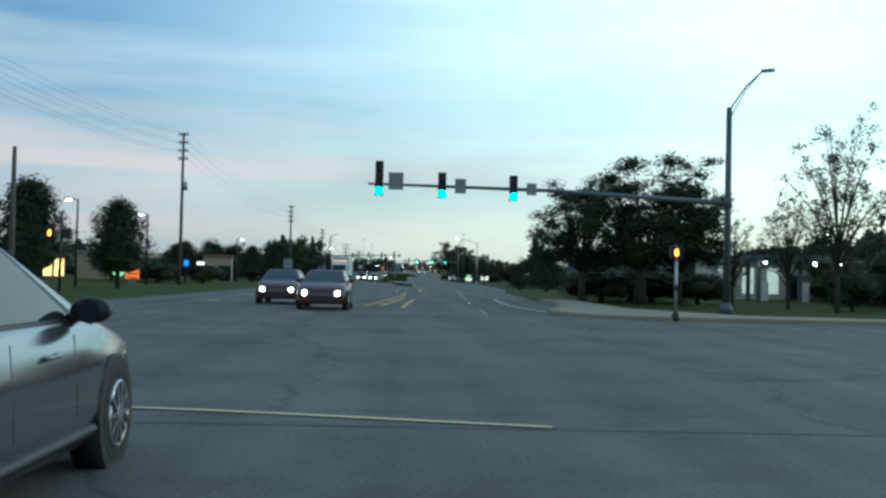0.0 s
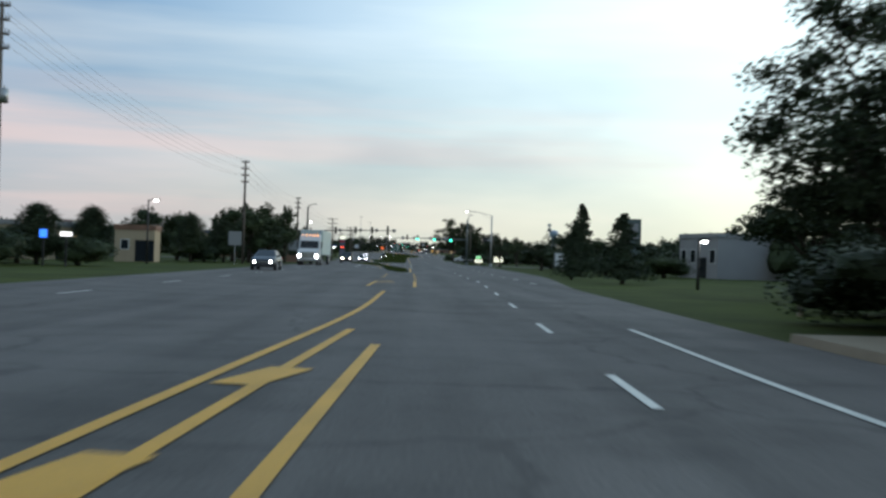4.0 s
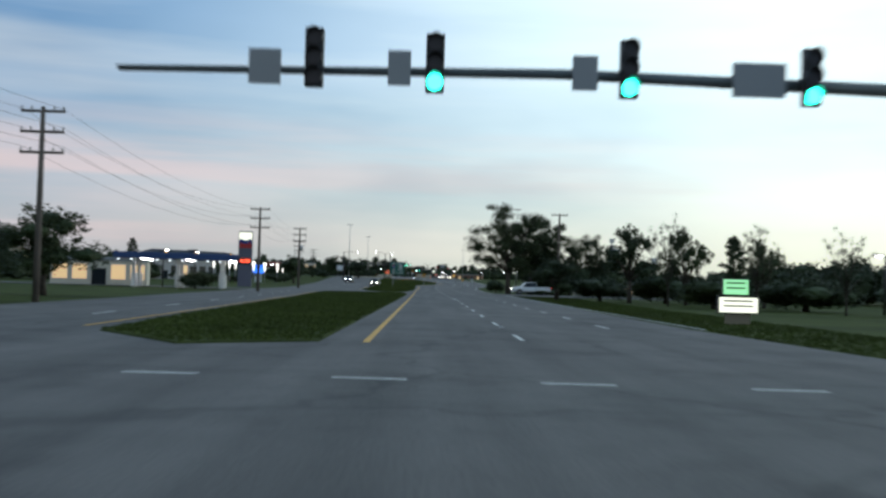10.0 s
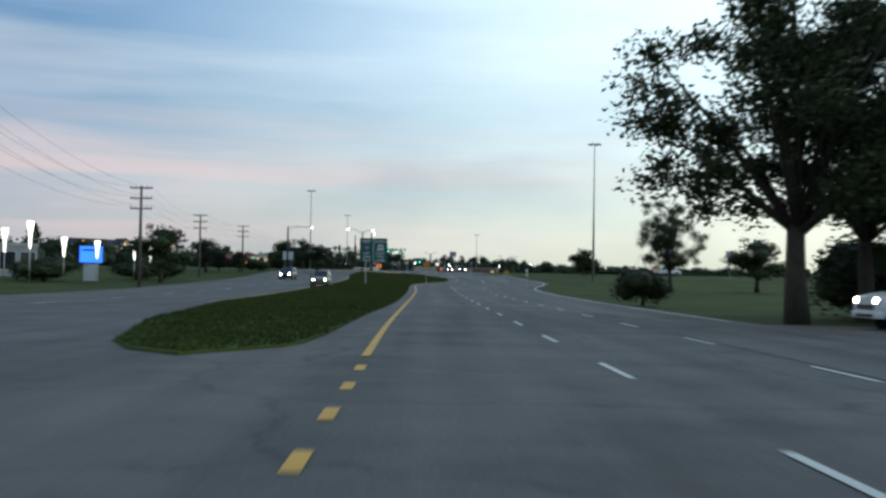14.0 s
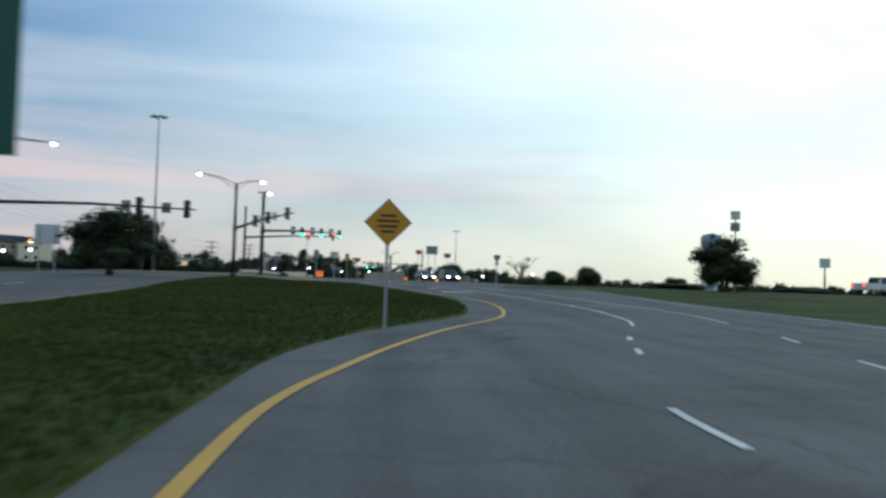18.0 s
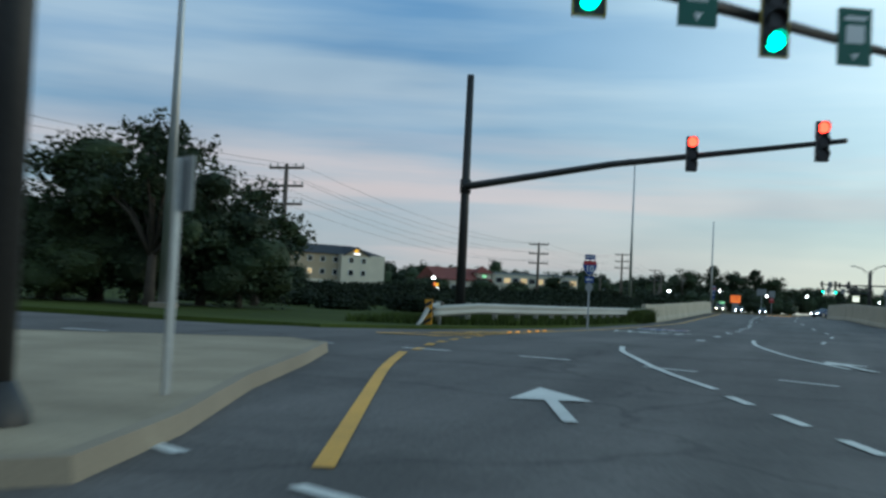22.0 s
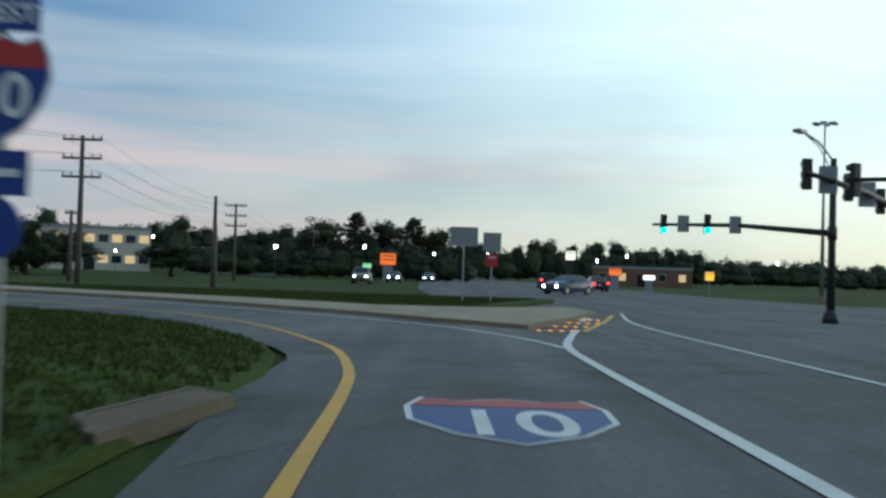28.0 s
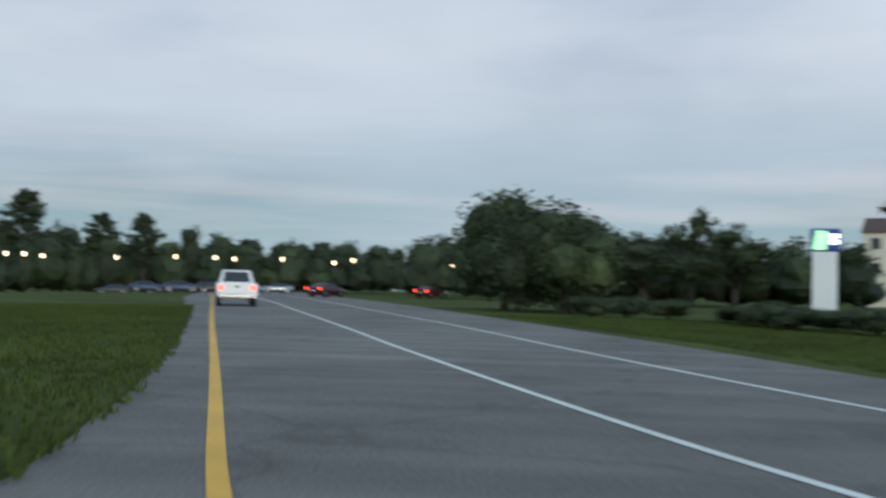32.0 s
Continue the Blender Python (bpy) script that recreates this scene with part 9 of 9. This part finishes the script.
car("sedan", "oncoming car with cool white headlights", -9.6, 119.5, 180, DARKCAR, HEADCOOL)
car("suv", "oncoming car in the far carriageway", -8.9, 448, 180, GOLDCAR, HEADLAMP)
car("suv", "oncoming car with starry white headlights", -17.3, 486, 176, DARKCAR, HEADCOOL)
car("pickup", "white pickup truck turning out of a driveway", 18.0, 371.0, 92, WHITECAR, HEADLAMP, TAILLAMP)
car("pickup", "white pickup truck ahead on the slip road", -99.0, 659.2, 109.6, WHITECAR, None, TAILLAMP)
car("sedan", "oncoming dark car with headlights on", 6.9, 579.0, 190, DARKCAR, HEADLAMP)
car("suv", "oncoming dark SUV with headlights on", 10.0, 583.0, 190, DARKCAR, HEADLAMP)
car("sedan", "dark blue car with headlights on a junction", -0.6, 716, 140, BLUECAR, HEADCOOL, TAILLAMP)
car("suv", "oncoming vehicle with a starry headlight", -18.5, 745, 180, GOLDCAR, HEADLAMP)
car("sedan", "oncoming car with white headlights far off", -16.5, 770, 180, DARKCAR, HEADCOOL)
car("sedan", "oncoming car with white headlights far off", -12.5, 790, 180, DARKCAR, HEADCOOL)
car("sedan", "distant car with red tail lights", 4.6, 738, 0, DARKCAR, None, TAILLAMP)
car("suv", "distant dark car with red tail lights", 1.2, 752, 0, DARKCAR, None, TAILLAMP)
car("suv", "white car parked by the hotel", -80, 712, 140, WHITECAR)
car("sedan", "parked car with red tail lights on", -75.6, 718.5, -40, DARKCAR, None, TAILLAMP)
car("sedan", "white car parked by the hotel", -73.6, 721.5, -40, WHITECAR)
car("suv", "white car parked by the restaurant", -64, 747, 130, WHITECAR)
car("sedan", "dark car parked under trees", -96, 700, 60, DARKCAR)
car("sedan", "pale car parked by the shop", -88, 713, 150, SILVER)
car("sedan", "distant red-lit car on the interstate ramp", -150, 652, 70, RED, None, TAILLAMP)
car("sedan", "distant red-lit car on the interstate", -170, 660, 70, RED, None, TAILLAMP)
car("pickup", "pale pickup truck on the far slip road", 52, 556, -70, WHITECAR, None, TAILLAMP)
car("sedan", "parked car on the dealership lot", -44, 462, 60, SILVER)
car("sedan", "parked car on the dealership lot", -47, 452, 60, WHITECAR)

lot = car("sedan", "parked car on a lot by the woods", -172, 628, 20, BLUECAR)
for k, (px_, py_) in enumerate([(-176, 622), (-181, 615), (-178, 632), (-185, 626), (-190, 618), (-187, 636), (-194, 630), (-168, 634)]):
    o = copy_thing(lot, pose(px_, py_, H(px_, py_), 0, 0, 20 + 180 * (k % 2)))
    for ch in o.children:
        if ch.name.startswith("body") and k % 3:
            ch.data = ch.data.copy()
            ch.data.materials[0] = (None, DARKCAR, SILVER)[k % 3]

# lorry in the far carriageway
TRAILER = mat("trailer_teal", (0.5, 0.58, 0.55), 0.5, var=0.12, scale=2, bump=0)
TEAL = mat("teal_graphic", (0.05, 0.3, 0.24), 0.5, var=0.15, bump=0)
lo_ = thing("lorry", "white lorry with a teal box trailer and lit headlamps", "lorry", pose(-10.3, 160.5, 0, 0, 0, 180))
bm = bmesh.new()
prism(bm, [(0.0, 0.6), (2.6, 0.6), (2.6, 1.3), (2.45, 1.65), (0.9, 1.8), (0.55, 2.7), (0.2, 3.3), (-1.1, 3.5), (-1.1, 0.6)], -1.15, 1.15, "yz")
bmesh.ops.bevel(bm, geom=bm.edges[:], offset=0.08, segments=2, affect="EDGES")
part("cab", bm, WHITECAR, lo_)
bm = bmesh.new()
prism(bm, [(0.88, 1.88), (0.52, 2.68), (0.6, 2.7), (0.96, 1.9)], -1.0, 1.0, "yz")
part("windscreen", bm, GLASS, lo_)
bm = bmesh.new()
box(bm, -1.25, 1.25, -14.5, -1.5, 1.15, 4.0, 0.04)
tr = part("trailer", bm, TRAILER, lo_)
bm = bmesh.new()
prism(bm, [(-13.5, 1.4), (-9, 1.4), (-5.5, 3.6), (-10, 3.7)], 1.252, 1.27, "yz")
prism(bm, [(-8, 1.3), (-3, 1.5), (-2.4, 2.5), (-6, 3.0)], 1.252, 1.27, "yz")
part("graphic", bm, TEAL, tr)
bm = bmesh.new()
box(bm, -0.75, 0.75, 2.58, 2.64, 0.75, 1.45, 0.03)
part("grille", bm, CHROME, lo_)
bm = bmesh.new()
box(bm, -1.2, 1.2, 2.45, 2.75, 0.4, 0.72, 0.06)
part("bumper", bm, CHROME, lo_)
for s in (-1, 1):
    bm = bmesh.new()
    disc(bm, (s * 0.95, 2.6, 1.0), (0, 1, 0), 0.14, 0.05, 12)
    part("headlight", bm, HEADCOOL, lo_)
    for yy, rr in ((1.9, 0.5), (-1.0, 0.5), (-2.2, 0.5), (-12.2, 0.5), (-13.4, 0.5)):
        wheel(lo_, s * 1.05, yy, rr, 0.3)
    bm = bmesh.new()
    box(bm, s * 1.35 - 0.08, s * 1.35 + 0.08, 0.75, 0.85, 1.9, 2.6, 0.02)
    part("mirror", bm, BLACKTRIM, lo_)
    bm = bmesh.new()
    tube(bm, [(s * 1.0, -1.25, 0.8), (s * 1.0, -1.25, 3.9)], 0.07, 8)
    part("exhaust_stack", bm, CHROME, lo_)
for k in range(5):
    bm = bmesh.new()
    box(bm, -0.85 + k * 0.42 - 0.06, -0.85 + k * 0.42 + 0.06, 0.18, 0.26, 3.32, 3.4, 0.01)
    part("roof_marker_light", bm, TURNLAMP, lo_)


# ---- grass on the verges close to the lane ----
def grass_tufts(name, outline, n, seed, label, height=0.06, z=0.05):
    rng = random.Random(seed)
    xs, ysl = [p[0] for p in outline], [p[1] for p in outline]

    def inside(px, py):
        c = False
        for (ax, ay), (bx, by) in zip(outline, outline[1:] + outline[:1]):
            if (ay > py) != (by > py) and px < (bx - ax) * (py - ay) / (by - ay) + ax:
                c = not c
        return c
    verts, faces = [], []
    made = 0
    while made < n:
        px, py = rng.uniform(min(xs), max(xs)), rng.uniform(min(ysl), max(ysl))
        if not inside(px, py):
            continue
        made += 1
        zz = H(px, py) + z
        for _ in range(4):
            a, l = rng.random() * math.tau, height * (0.5 + rng.random())
            ex, ey = px + rng.uniform(-0.08, 0.08), py + rng.uniform(-0.08, 0.08)
            w = 0.014 + 0.014 * rng.random()
            i = len(verts)
            lean = rng.uniform(0, 0.6) * l
            verts += [(ex - math.sin(a) * w, ey + math.cos(a) * w, zz - 0.02), (ex + math.sin(a) * w, ey - math.cos(a) * w, zz - 0.02), (ex + math.cos(a) * lean, ey + math.sin(a) * lean, zz + l)]
            faces.append((i, i + 1, i + 2))
    me = bpy.data.meshes.new(name)
    me.from_pydata(verts, [], faces)
    me.materials.append(BLADE)
    return tagged(new(name, me), label, "grass", kind="stuff")


grass_tufts("grass", [(0.05, 238.2), (0.25, 290), (0.3, 320), (0.25, 334), (-0.4, 343.3), (-2, 344.8), (-7, 343.8), (-9.6, 338), (-8.7, 318), (-7.5, 296), (-5.8, 251), (-5.1, 240), (-2.5, 236.2)], 36000, 51, "mown grass blades on the median")
grass_tufts("grass", [(-2.1, 356.8), (-0.7, 359.2), (-0.4, 363), (-0.25, 376), (0.15, 392), (0.25, 405), (0.2, 440), (0.05, 458), (0.1, 465), (0.3, 470), (1.5, 477.6), (3.5, 484), (4.5, 487.5), (5.1, 493.5), (5.2, 500.5), (4.8, 506), (3.7, 510.6), (2.3, 517), (0.1, 525), (-1.1, 527.5), (-3.1, 529.3), (-5.5, 530.6), (-7.0, 533.6), (-7.6, 537.4), (-9.0, 539.2), (-10.7, 537), (-10.8, 515), (-9.7, 500), (-9.1, 487), (-9.2, 430), (-8.2, 392), (-6.1, 370), (-4.1, 360), (-3.3, 358)], 64000, 52, "mown grass blades on the long median", z=0.05)
grass_tufts("grass", [(0.1, 127.5), (0.85, 129), (0.5, 148), (-0.6, 161), (-1.8, 174), (-2.6, 184.5), (-3.4, 195), (-3.6, 206), (-4.0, 214), (-5.1, 218.2), (-8.5, 216.8), (-8.1, 208), (-5.7, 194.3), (-4.3, 185.3), (-2.75, 174), (-2.05, 162), (-1.55, 150), (-0.95, 136)], 14000, 53, "grass blades on the narrow median")
grass_tufts("grass", [(-12.05, 640), (-12.0, 650), (-12.3, 652.8), (-12.8, 654.8), (-13.5, 656.7), (-14.5, 658.6), (-15.7, 660.4), (-17.3, 662.3), (-19.5, 664.0), (-24.5, 666.8), (-33.6, 670.9), (-41, 673.4), (-45, 673.7), (-51.6, 673.5), (-56.2, 672.2), (-63.5, 669.8), (-76, 665.3), (-95, 658.4), (-85, 650), (-70, 654), (-50, 664), (-30, 662), (-20, 655)], 34000, 54, "grass blades inside the slip road curve", z=0.05)
grass_tufts("grass", [(-12.4, 573.2), (-11.7, 577.4), (-11.35, 583.4), (-11.25, 590), (-11.4, 596.4), (-15, 596.4), (-16, 568), (-13.6, 570)], 12000, 55, "rough grass along the guard rail", 0.2, z=0.09)
grass_tufts("grass", [(-11.15, 592), (-11.1, 596.8), (-11.9, 596.8), (-11.9, 590.5), (-11.5, 590)], 1500, 59, "tall weeds where the rail meets the parapet", 0.5, z=0.07)
grass_tufts("grass", [(-8.7, 676.7), (-12.0, 675.9), (-14.3, 677.5), (-22.3, 681.5), (-30.8, 686.5), (-32.8, 687.6), (-28, 689.7), (-15, 691.4), (-5, 691.6)], 14000, 56, "grass blades beside the concrete island", z=0.12)
grass_tufts("grass", [(-48, 685.6), (-58, 684), (-73, 680.4), (-95, 673), (-95, 684), (-60, 694)], 16000, 57, "grass blades along the slip road", z=-0.06)
grass_tufts("grass", [(11.9, 236), (11.6, 270), (13.3, 335), (13.3, 345), (20, 345), (17, 238)], 16000, 58, "grass blades on the right verge", z=-0.06)
